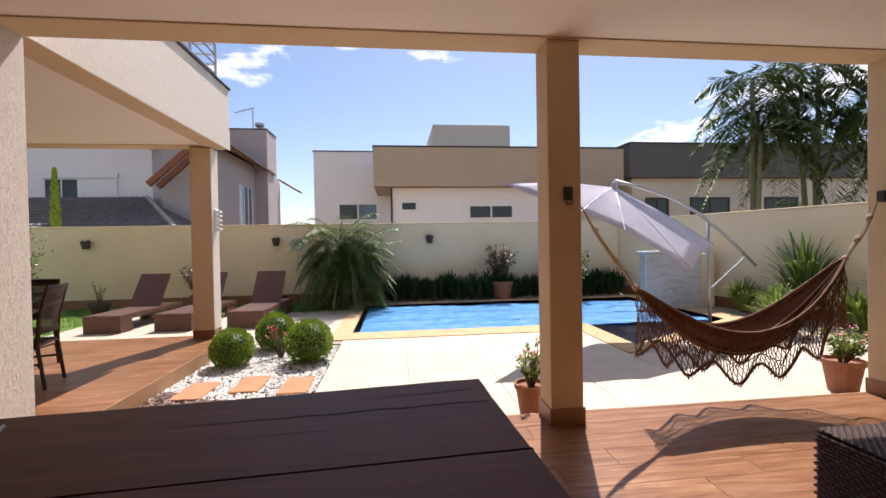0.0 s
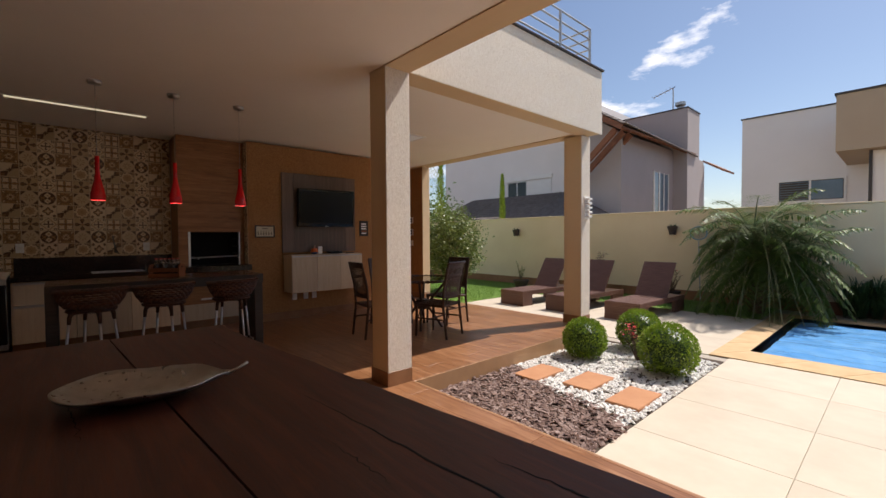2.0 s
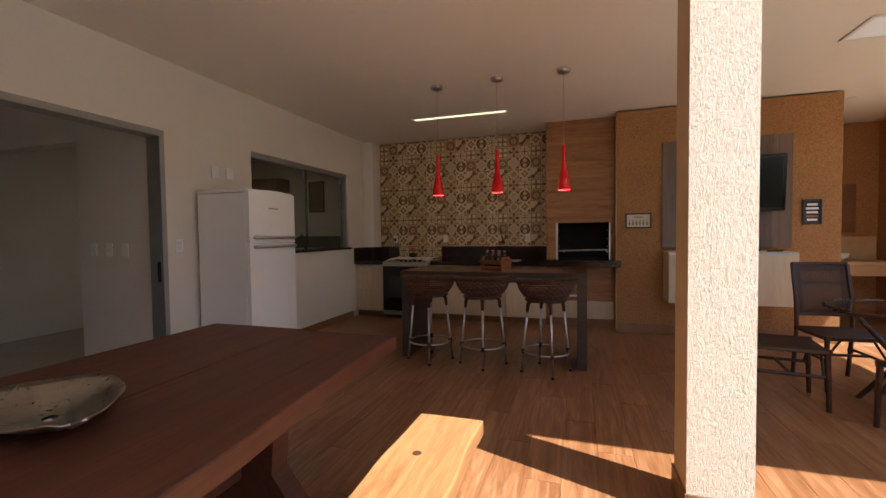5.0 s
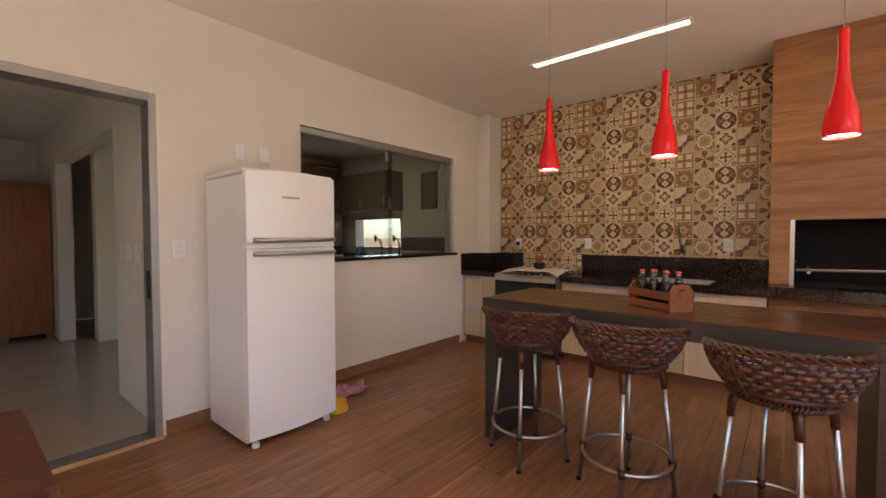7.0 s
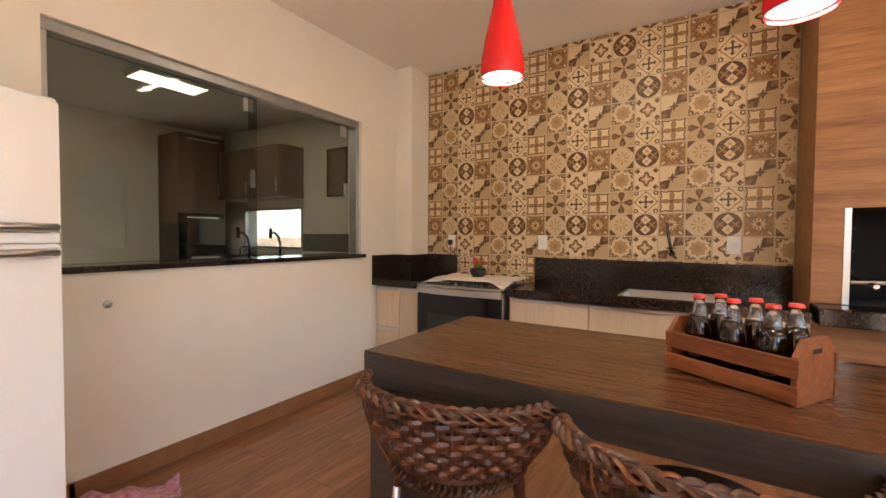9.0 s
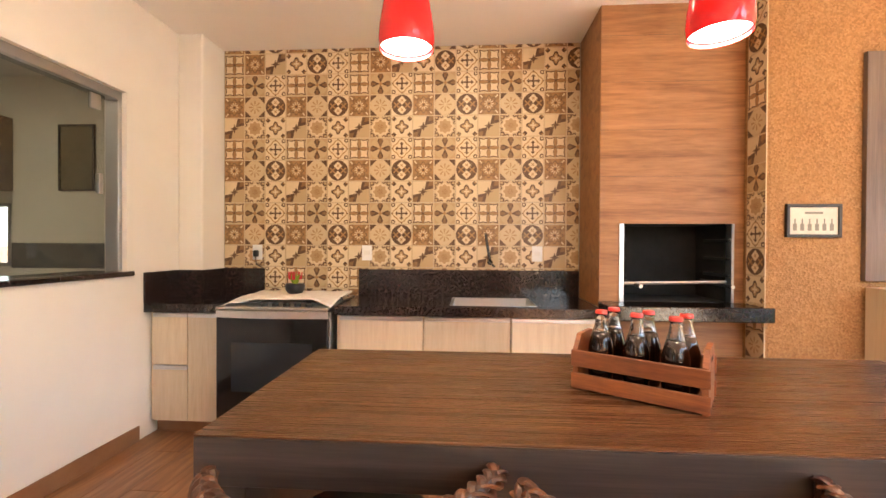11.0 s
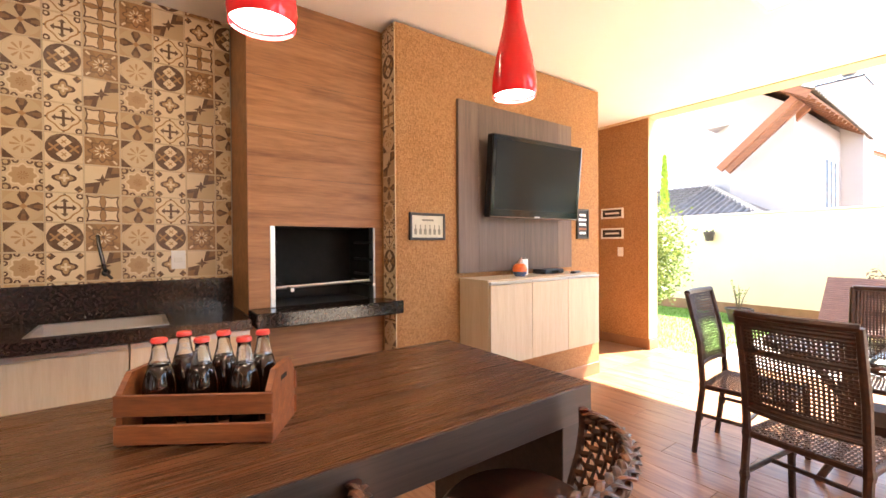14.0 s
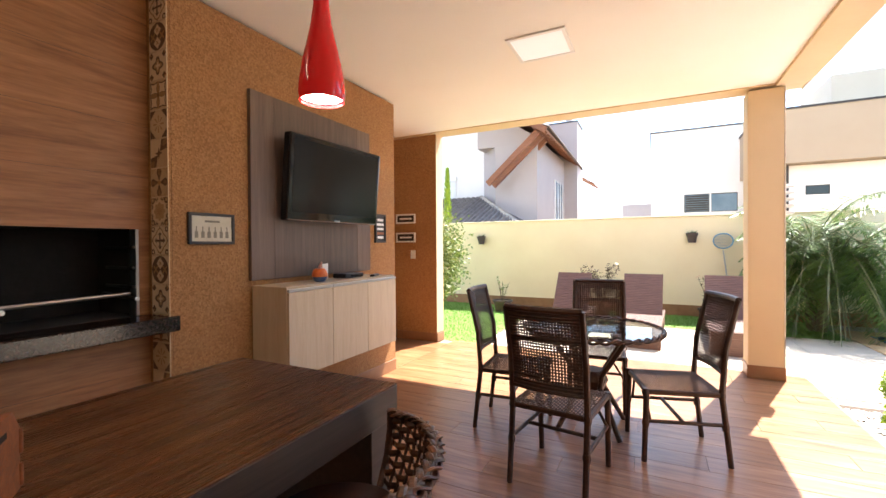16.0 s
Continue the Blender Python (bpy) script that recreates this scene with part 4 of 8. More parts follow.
def bottle(place):
    t = thing("soda_bottle", "waisted glass bottle of dark soda with red cap", "bottle", place, group="bottles in the crate")
    full = [(0.0, 0.0), (0.026, 0.001), (0.030, 0.010), (0.031, 0.045), (0.029, 0.065), (0.031, 0.088), (0.0305, 0.100), (0.0255, 0.120), (0.0205, 0.138)]
    neck = [(0.0205, 0.1382), (0.0165, 0.152), (0.0138, 0.166), (0.0128, 0.178), (0.0135, 0.181), (0.0125, 0.186), (0.0112, 0.186), (0.0114, 0.168), (0.0150, 0.152), (0.0188, 0.1396)]
    part("glass", lathe(B(), neck, 20), M["bottle"], t, "clear glass neck", smooth=True)
    part("soda", lathe(B(), full + [(0.0, 0.1385)], 18), M["cola"], t, "dark brown soda", smooth=True)
    cp = B()
    lathe(cp, [(0.0152, 0.1835), (0.0154, 0.187), (0.0140, 0.1925), (0.0, 0.1935)], 20)
    part("cap", cp, M["cap_red"], t, "red crown cap")
    return t


mc = pose(*CR, 0, 0, CT)
first = None
for i in range(3):
    for j in range(2):
        p = mc @ Vector((-0.086 + i * 0.086 + (0.008 if j else -0.006), -0.032 + j * 0.066, 0.0125))
        if first is None:
            first = bottle(p)
        else:
            copy_thing(first, pose(p.x, p.y, p.z, 0, 0, 40 * i + 70 * j))


# woven bar stools
def stool(place, turn):
    """Woven crescent back on a round seat; the back stands at positive x."""
    t = thing("bar_stool", "bar stool with brown woven rattan back and tubular steel legs", "stool", place, turn, "stools at the island")
    random.seed(21)
    SEAT, TOP, OPEN = 0.73, 0.872, 1.38

    def wall(a, f, out=0.0):
        g = math.sin(min(1.0, f * 1.1) * math.pi / 2)
        x, y = 0.178 + 0.040 * g + out, 0.198 + 0.069 * g + out
        return Vector((x * math.cos(a), y * math.sin(a), SEAT - 0.012 + (TOP - SEAT + 0.012 + 0.012 * math.cos(a)) * f))

    stakes, rows = 23, 8
    for fam, pick in (("woven_back", lambda k: k % 3 != 1), ("woven_band", lambda k: k % 3 == 1)):
        tub = B()
        for k in range(rows):
            if not pick(k):
                continue
            pts = []
            n = (stakes - 1) * 4
            for i in range(n + 1):
                wv = math.cos(i * math.pi / 4 + math.pi * (k % 2))
                pts.append(wall(-OPEN + 2 * OPEN * i / n, (k + 0.5) / rows, 0.0062 * wv))
            sweep(tub, pts, 0.0032, 4, flat=2.75)
        part(fam, tub, M["wicker"] if fam == "woven_back" else M["wicker_red"], t)["kind"] = "stuff"
    sk = B()
    for i in range(stakes):
        a = -OPEN + 2 * OPEN * i / (stakes - 1)
        sweep(sk, [wall(a, f) for f in (0.0, 0.3, 0.6, 1.0)], 0.0042, 5)
    part("stake", sk, M["rattan"], t)["kind"] = "stuff"
    # plaited rim: flat strips crossing over and under one another
    for k in range(4):
        pts = []
        n = 150
        for i in range(n + 1):
            a = -OPEN - 0.05 + 2 * (OPEN + 0.05) * i / n
            w = i * 0.24 + k * math.pi / 2
            p = wall(a, 1.0, 0.004 + 0.014 * math.sin(w))
            p.z += 0.008 + 0.0055 * math.sin(2 * w + 0.6) - 0.006 * math.sin(w)
            pts.append(p)
        part("rim_strand", sweep(B(), pts, 0.0088, 6, flat=0.42), M["wicker_red"] if k == 1 else M["wicker"], t)
    part("rim_core", sweep(B(), [wall(-OPEN + 2 * OPEN * i / 40, 1.0, 0.003) + Vector((0, 0, 0.006)) for i in range(41)], 0.010, 6), M["rattan"], t)
    for a in (-OPEN - 0.03, OPEN + 0.03):
        part("end_wrap", sweep(B(), [wall(a, 0.0), wall(a, 0.4), wall(a, 0.8), wall(a, 1.0) + Vector((0, 0, 0.018))], [0.009, 0.010, 0.012, 0.013], 8), M["wicker"], t)
    part("tie_cord", sweep(B(), [wall(-0.75, f, 0.012) for f in (1.05, 0.7, 0.4, 0.1)] + [wall(-0.70, -0.25, 0.012)], 0.0028, 5), M["wicker_red"], t, "thin loose reed tie")
    part("seat", lathe(B(), [(0.0, SEAT - 0.045), (0.168, SEAT - 0.045), (0.178, SEAT - 0.03), (0.178, SEAT - 0.004), (0.160, SEAT + 0.014), (0.0, SEAT + 0.018)], 32), M["rattan"], t, "dark woven seat", smooth=True)
    bd = B()
    for i in range(72):
        a, b2 = i * math.pi / 36, (i + 0.55) * math.pi / 36
        sweep(bd, [(0.172 * math.cos(a), 0.172 * math.sin(a), SEAT - 0.057), (0.187 * math.cos(a), 0.187 * math.sin(a), SEAT - 0.047), (0.187 * math.cos(b2), 0.187 * math.sin(b2), SEAT - 0.038), (0.176 * math.cos(b2), 0.176 * math.sin(b2), SEAT - 0.030)], 0.0058, 5)
    part("seat_binding", bd, M["wicker"], t, "wrapped rattan seat edge")
    for k in range(4):
        a = k * math.pi / 2 + 0.12
        c, s = math.cos(a), math.sin(a)
        leg = part("leg", rod((0.166 * c, 0.166 * s, SEAT - 0.075), (0.232 * c, 0.232 * s, 0.006), 0.0115, 12), M["steel"], t, smooth=True)
        part("leg_binding", sweep(B(), [(0.06 * c, 0.06 * s, SEAT - 0.058), (0.125 * c, 0.125 * s, SEAT - 0.058), (0.156 * c, 0.156 * s, SEAT - 0.066), (0.167 * c, 0.167 * s, SEAT - 0.095), (0.174 * c, 0.174 * s, SEAT - 0.16)], [0.014, 0.017, 0.021, 0.018, 0.0145], 10), M["wicker"], leg, "brown wrapped elbow", smooth=True)
        part("knuckle", sweep(B(), [(0.211 * c, 0.211 * s, 0.222), (0.213 * c, 0.213 * s, 0.20), (0.215 * c, 0.215 * s, 0.178)], [0.014, 0.020, 0.014], 8), M["rattan"], leg)
        part("foot_cap", rod((0.231 * c, 0.231 * s, 0.02), (0.233 * c, 0.233 * s, 0.0), 0.0135, 10), M["black"], leg)
    part("foot_ring", sweep(B(), [(0.213 * math.cos(i * math.pi / 24), 0.213 * math.sin(i * math.pi / 24), 0.20) for i in range(48)], 0.009, 8, closed=True), M["steel"], t, smooth=True)
    return t


s1 = stool((-4.395, 1.258, 0), 9)
copy_thing(s1, pose(-4.378, 1.827, 0, 0, 0, 5))
copy_thing(s1, pose(-4.305, 2.448, 0, 0, 0, 12))

# counter along the tiled wall
def cabinet(name, y0, y1, doors, label):
    """Base unit against the tiled wall; doors: (y0, y1, z0, z1)."""
    t = thing(name, label, "cabinet", (WEST + 0.01, 0, 0))
    part("plinth_board", boxb(0.31, y0, 0.0, 0.50, y1, 0.098), M["skirting"], t)
    part("body", boxb(0.30 if y0 < -0.6 else 0.0, y0, 0.10, 0.555, y1, 0.84, bevel=0.002), M["birch"], t)
    for a, b, c, d in doors:
        dr = part("door", boxb(0.556, a + 0.002, c + 0.002, 0.576, b - 0.002, d - 0.028, bevel=0.0015), M["birch"], t, "pale wood-grain front")
        hd = B()
        box(hd, 0.556, a + 0.002, d - 0.026, 0.580, b - 0.002, d - 0.004, 0.002)
        box(hd, 0.575, a + 0.002, d - 0.031, 0.583, b - 0.002, d - 0.024, 0.001)
        part("handle", hd, M["steel"], dr, "aluminium profile handle")
    return t


cabinet("base_cabinet", -0.692, -0.175, [(-0.665, -0.42, 0.10, 0.48), (-0.665, -0.42, 0.48, 0.835), (-0.418, -0.18, 0.10, 0.835)], "pale wood-grain base unit with drawers beside the stove")
cabinet("base_cabinet", 0.60, 1.176, [(0.62, 1.174, 0.10, 0.56), (0.62, 1.174, 0.56, 0.835)], "pale wood-grain base unit with aluminium handles")
cabinet("base_cabinet", 1.178, 1.74, [(1.18, 1.738, 0.10, 0.835)], "pale wood-grain sink unit with aluminium handle")
cabinet("base_cabinet", 1.742, 2.312, [(1.744, 2.308, 0.10, 0.835)], "pale wood-grain base unit beside the barbecue")
ct = thing("granite_worktop", "polished dark granite worktop with upstand and sink cut-out", "worktop", (WEST + 0.01, 0, 0))
wk = B()
box(wk, 0.0, -0.508, 0.842, 0.285, -0.172, 0.90)
box(wk, 0.285, -0.695, 0.842, 0.62, -0.172, 0.90)
part("slab", wk, M["granite"], ct)
for a in ((0.0, 0.60, 0.62, 1.36), (0.0, 1.36, 0.12, 1.90), (0.50, 1.36, 0.62, 1.90), (0.0, 1.90, 0.62, 2.312)):
    part("slab", boxb(a[0], a[1], 0.842, a[2], a[3], 0.90), M["granite"], ct)
for a in ((0.0, -0.508, 0.02, -0.17), (0.0201, -0.508, 0.305, -0.49), (0.285, -0.68, 0.305, -0.5081), (0.285, -0.698, 0.62, -0.6801), (0.0, 0.60, 0.02, 2.31)):
    part("upstand", boxb(a[0], a[1], 0.9005, a[2], a[3], 1.106, bevel=0.002), M["granite"], ct)
sinkt = thing("sink", "stainless steel rectangular sink sunk in the worktop", "sink", (WEST + 0.01, 1.63, 0))
sb = B()
for a in ((0.12, -0.27, 0.76, 0.50, 0.27, 0.765), (0.12, -0.27, 0.765, 0.125, 0.27, 0.899), (0.495, -0.27, 0.765, 0.50, 0.27, 0.899), (0.125, -0.27, 0.765, 0.495, -0.265, 0.899), (0.125, 0.265, 0.765, 0.495, 0.27, 0.899)):
    box(sb, *a)
part("bowl", sb, M["steel"], sinkt)
rb = B()
for a in ((0.105, -0.285, 0.12, 0.285), (0.50, -0.285, 0.515, 0.285), (0.12, -0.285, 0.50, -0.27), (0.12, 0.27, 0.50, 0.285)):
    box(rb, a[0], a[1], 0.9003, a[2], a[3], 0.9025)
part("rim", rb, M["steel"], sinkt)
tap = thing("wall_tap", "chrome wall tap with swivelling upright spout", "tap", (WEST + 0.02, 1.63, 1.17))
part("body", sweep(B(), [(0, 0, 0), (0.05, 0, 0), (0.09, 0.0, 0.0)], [0.022, 0.018, 0.02], 12), M["dark_steel"], tap, smooth=True)
part("spout", sweep(B(), [(0.085, 0, 0.01), (0.10, -0.01, 0.06), (0.085, -0.025, 0.14), (0.075, -0.035, 0.22)], 0.010, 10), M["dark_steel"], tap, smooth=True)
part("lever", rod((0.09, 0.0, 0.0), (0.13, 0.03, -0.03), 0.008, 8), M["dark_steel"], tap)


def socket(name, place, turn, label, gang=1):
    t = thing(name, label, "socket", place, turn)
    part("plate", boxb(0, -0.04, -0.06, 0.009, 0.04, 0.06, bevel=0.003), M["plastic_white"], t)
    for k in range(gang):
        z = 0.0 if gang == 1 else -0.022 + 0.044 * k
        part("rocker", boxb(0.009, -0.024, z - 0.016, 0.013, 0.024, z + 0.016, bevel=0.002), M["white"], t)
    return t


for y in (-0.232, 0.662, 1.996):
    socket("power_socket", (WEST + 0.0085, y, 1.235), 0, "white power socket on the tiled wall")
pg = thing("power_plug", "black plug with cable in the wall socket", "plug", (WEST + 0.0225, -0.232, 1.23))
part("plug_body", boxb(0, -0.018, -0.03, 0.035, 0.018, 0.02, bevel=0.006), M["black"], pg)
part("cable", sweep(B(), [(0.02, 0, -0.03), (0.03, 0.01, -0.09), (0.02, 0.06, -0.12)], 0.004, 6), M["black"], pg)

# stove
sv = thing("stove", "black-fronted gas stove with steel top and oven window", "stove", (WEST + 0.03, 0.20, 0))
part("body", boxb(0.0, -0.374, 0.06, 0.60, 0.374, 0.86, bevel=0.004), M["steel"], sv)
part("oven_door", boxb(0.601, -0.374, 0.13, 0.635, 0.374, 0.824, bevel=0.01, seg=2), M["black_gloss"], sv, "black glass oven door")
part("oven_handle", prism(B(), [(0.604, -0.372)] + [(0.638 + 0.030 * math.cos(k * math.pi / 24), 0.372 * k / 12) for k in range(-12, 13)] + [(0.604, 0.372)], 0.822, 0.872, 0.008), M["steel"], sv, "bowed brushed-steel handle band")
part("drawer_front", boxb(0.601, -0.368, 0.065, 0.625, 0.368, 0.125, bevel=0.003), M["alu"], sv)
pn = B()
box(pn, 0.45, -0.374, 0.874, 0.645, 0.374, 0.892, 0.006)
box(pn, 0.0, -0.37, 0.861, 0.45, 0.37, 0.90, 0.004)
part("hob", pn, M["steel"], sv, "brushed steel hob")
for k in range(5):
    y = -0.07 + k * 0.075
    part("knob", lathe(B(), [(0.021, 0.0), (0.021, 0.02), (0.016, 0.026), (0.0, 0.026)], 14, (0.595, y, 0.8925)), M["black"], sv)
for gx, gy in ((0.13, -0.25), (0.13, 0.25), (0.34, -0.25), (0.34, 0.27), (0.23, 0.0)):
    gr = B()
    for a in range(4):
        c, s = math.cos(a * math.pi / 2), math.sin(a * math.pi / 2)
        sweep(gr, [(gx + 0.03 * c, gy + 0.03 * s, 0.922), (gx + 0.10 * c, gy + 0.10 * s, 0.922), (gx + 0.105 * c, gy + 0.105 * s, 0.901)], 0.006, 6)
    lathe(gr, [(0.035, 0.9005), (0.035, 0.912), (0.0, 0.914)], 14, (gx, gy, 0))
    part("burner_grate", gr, M["black"], sv, "black cast-iron grate")
ow = part("oven_window", boxb(0.6352, -0.27, 0.34, 0.6365, 0.27, 0.66), M["glass_dark"], sv)
# cloth over the hob
cl = B()
rows = []
for j in range(15):
    row = []
    for i in range(25):
        fx, fy = j / 14, i / 24
        reach = 0.50 + 0.13 * max(0.0, 1.0 - fy / 0.30) + 0.10 * max(0.0, (fy - 0.78) / 0.22)
        x = 0.08 + (reach - 0.08) * fx
        y = -0.385 + 0.76 * fy + 0.02 * math.sin(fx * 3.0)
        z = 0.937 + 0.010 * noise.noise(Vector((x * 9, y * 9, 0.3)))
        if fx > 0.72:
            z -= (fx - 0.72) * (0.04 + 0.09 * max(0.0, 1.0 - fy / 0.30) + 0.13 * max(0.0, (fy - 0.78) / 0.22))
        if fy < 0.08:
            z -= (0.08 - fy) * 0.45
        row.append(cl.verts.new((x, y, z)))
    rows.append(row)
for j in range(14):
    for i in range(24):
        cl.faces.new((rows[j][i], rows[j][i + 1], rows[j + 1][i + 1], rows[j + 1][i]))
cloth = single("stove_cloth", cl, M["cloth"], "cream embroidered cloth spread over the stove top", "cloth", (WEST + 0.03, 0.20, 0), smooth=True)
cloth.modifiers.new("thick", "SOLIDIFY").thickness = 0.003
pt = thing("plant_pot", "small black pot with red chili peppers on the stove cloth", "plant", (WEST + 0.30, 0.20, 0.943))
part("pot", lathe(B(), [(0.0, 0.0), (0.05, 0.0), (0.066, 0.024), (0.071, 0.052), (0.064, 0.07), (0.056, 0.07), (0.0, 0.06)], 20), M["black"], pt, smooth=True)
lf, pe = B(), B()
random.seed(5)
for k in range(40):
    a, r = random.uniform(0, 6.28), random.uniform(0.01, 0.05)
    p = (r * 0.4 * math.cos(a), r * 0.4 * math.sin(a), 0.055 + random.uniform(0, 0.03))
    leaf(lf, p, (r * math.cos(a), r * math.sin(a), 0.10 + random.uniform(0, 0.05)), 0.022)
for k in range(12):
    a, r = random.uniform(0, 6.28), random.uniform(0.02, 0.055)
    sweep(pe, [(r * math.cos(a), r * math.sin(a), 0.10), (r * 1.3 * math.cos(a), r * 1.3 * math.sin(a), 0.155)], [0.008, 0.003], 6)
part("foliage", lf, M["leaf"], pt)
part("pepper_cluster", pe, M["flower_red"], pt, "small red peppers")

# barbecue
bq = thing("barbecue", "built-in barbecue clad in wood-look panels with open black firebox", "barbecue", (-6.385, 2.318, 0))
W = 0.902
BO0, BO1, BZ0, BZ1 = 0.155, 0.83, 0.938, 1.445
cl = B()
box(cl, -0.02, 0, BZ1, 0.0, W, CEIL - 0.001)
box(cl, -0.02, 0, BZ0, 0.0, BO0 - 0.03, BZ1)
box(cl, -0.02, BO1 + 0.01, BZ0, 0.0, W, BZ1)
box(cl, -0.02, 0, 0.10, 0.0, W, 0.845)
part("front_cladding", cl, M["bbq_wood"], bq)
part("side_cladding", boxb(-0.495, 0.0, 0.902, -0.0205, 0.02, CEIL - 0.001), M["bbq_wood"], bq)
for z in (1.75, 2.05, 2.36, 2.66, 0.36, 0.60):
    part("panel_joint", boxb(0.0, 0.0, z, 0.0006, W, z + 0.0014), M["dark_frame"], bq, "dark joint line")
for nm, a in (("back_lining", (-0.47, 0.03, BZ0 - 0.02, -0.451, W - 0.01, BZ1 + 0.02)), ("side_lining", (-0.45, 0.03, BZ0 - 0.02, -0.021, BO0 - 0.03, BZ1 + 0.02)), ("side_lining", (-0.45, BO1 + 0.01, BZ0 - 0.02, -0.021, W - 0.01, BZ1 + 0.02)),
              ("hood_lining", (-0.45, BO0 - 0.03, BZ1 + 0.001, -0.021, BO1 + 0.01, BZ1 + 0.02)), ("hearth", (-0.45, BO0 - 0.03, BZ0 - 0.02, -0.021, BO1 + 0.01, BZ0 - 0.001))):
    part(nm, boxb(*a), M["soot"], bq, "sooty black lining")
part("steel_strip", boxb(-0.06, BO0 - 0.03, BZ0, 0.004, BO0, BZ1, bevel=0.002), M["steel"], bq, "bright stainless side strip")
part("steel_strip", boxb(-0.06, BO1 - 0.005, BZ0, 0.004, BO1 + 0.012, BZ1, bevel=0.002), M["steel"], bq, "bright stainless side strip")
for z in (1.10, 1.21, 1.33):
    for y in (BO0, BO1 - 0.02):
        part("spit_rest", boxb(-0.30, y, z, -0.005, y + 0.015, z + 0.018, bevel=0.003), M["black"], bq)
gb = B()
sweep(gb, [(-0.03, BO0 + 0.01, 1.055), (-0.03, BO1 - 0.02, 1.07)], 0.011, 8)
part("spit_bar", gb, M["steel"], bq, "bright steel rotisserie bar")
for y in (BO0 + 0.085, BO1 - 0.03):
    hb = part("spit_handle", rod((-0.30, y, 1.06), (0.06, y, 1.045), 0.012, 10), M["black"], bq)
    part("handle_end", rod((0.06, y, 1.045), (0.064, y, 1.045), 0.0125, 12), M["white_gloss"], hb)
part("ledge", boxb(-0.02, 0.0, 0.847, 0.21, W + 0.055, 0.936, bevel=0.006), M["granite"], bq, "dark granite ledge")
part("plinth_board", boxb(-0.05, 0, 0.0, -0.021, W, 0.098), M["skirting"], bq)
part("service_cabinet", boxb(-0.49, 0.021, 0.10, -0.0205, W - 0.001, 0.845), M["birch"], bq)
lo = thing("low_drawer", "pale drawer front with steel handle under the barbecue", "drawer", (-6.384, 2.342, 0.12))
part("front", boxb(0.0005, 0.02, 0, 0.02, 0.86, 0.24, bevel=0.002), M["birch"], lo)
part("handle", boxb(0.018, 0.25, 0.30, 0.026, 0.45, 0.325, bevel=0.003), M["white"], lo)

# refrigerator
fg = thing("refrigerator", "tall white two-door refrigerator with grey handles, against the wall", "refrigerator", (-3.628, -0.35, 0))
part("body", boxb(-0.315, -0.30, 0.03, 0.315, 0.25, 1.71, bevel=0.012, seg=2), M["white_gloss"], fg)
def fridge_door(z0, z1, round_top):
    bm = B()
    n = 14
    ring_lo, ring_hi = [], []
    out = [(-0.315, 0.252)] + [(-0.315 + 0.63 * i / n, 0.295 + 0.035 * math.sin(math.pi * i / n)) for i in range(n + 1)] + [(0.315, 0.252)]
    prism(bm, out, z0, z1, 0.012)
    if round_top:
        for v in bm.verts:
            if v.co.z > z0 + 0.2:
                v.co.z += 0.018 * math.cos(v.co.x * 4.6) - 0.01
    return bm
part("freezer_door", fridge_door(1.285, 1.735, True), M["white_gloss"], fg)
part("main_door", fridge_door(0.06, 1.245, False), M["white_gloss"], fg)
part("control_strip", boxb(-0.312, 0.25, 1.247, 0.312, 0.30, 1.283, bevel=0.004), M["plastic_white"], fg, "white control strip")
for z in (1.30, 1.215):
    part("handle", sweep(B(), [(-0.30, 0.315, z), (-0.2, 0.348, z), (0.0, 0.362, z), (0.18, 0.35, z), (0.285, 0.32, z)], 0.016, 8, flat=0.9), M["steel"], fg, "grey bowed handle", smooth=True)
part("top_trim", boxb(-0.322, -0.30, 1.712, 0.322, 0.27, 1.745, bevel=0.014, seg=2), M["white_gloss"], fg)
part("badge", boxb(-0.02, 0.328, 1.565, 0.10, 0.333, 1.577), M["alu"], fg, "small grey badge")
for x in (-0.26, 0.26):
    for y in (-0.24, 0.26):
        part("foot", lathe(B(), [(0.022, 0.0), (0.024, 0.02), (0.02, 0.032), (0.0, 0.032)], 14, (x, y, 0)), M["plastic_white"], fg)

for x, z in ((-3.567, 1.95), (-3.753, 1.955)):
    t = thing("wall_plate", "blank white cover plate on the wall above the refrigerator", "plate", (x, SOUTH, z))
    part("plate", boxb(-0.04, 0.0, -0.058, 0.04, 0.02, 0.058, bevel=0.004), M["plastic_white"], t)
t = socket("light_switch", (-3.153, SOUTH, 1.237), 90, "white double light switch on the wall beside the sliding door", 2)
for y, z in ((-1.228, 1.2), (-1.43, 1.2), (-1.637, 1.2)):
    socket("light_switch", (-3.0545, y, z), 0, "white light switch on the inner wall", 1)
kn = single("pipe_cap", lathe(B(), [(0.018, 0.0), (0.018, 0.01), (0.0, 0.012)], 16), M["steel"], "round steel pipe cap on the wall under the sill", "cap", (0, 0, 0))
kn.matrix_world = pose(-4.30, SOUTH + 0.0005, 0.93, -90, 0, 0)

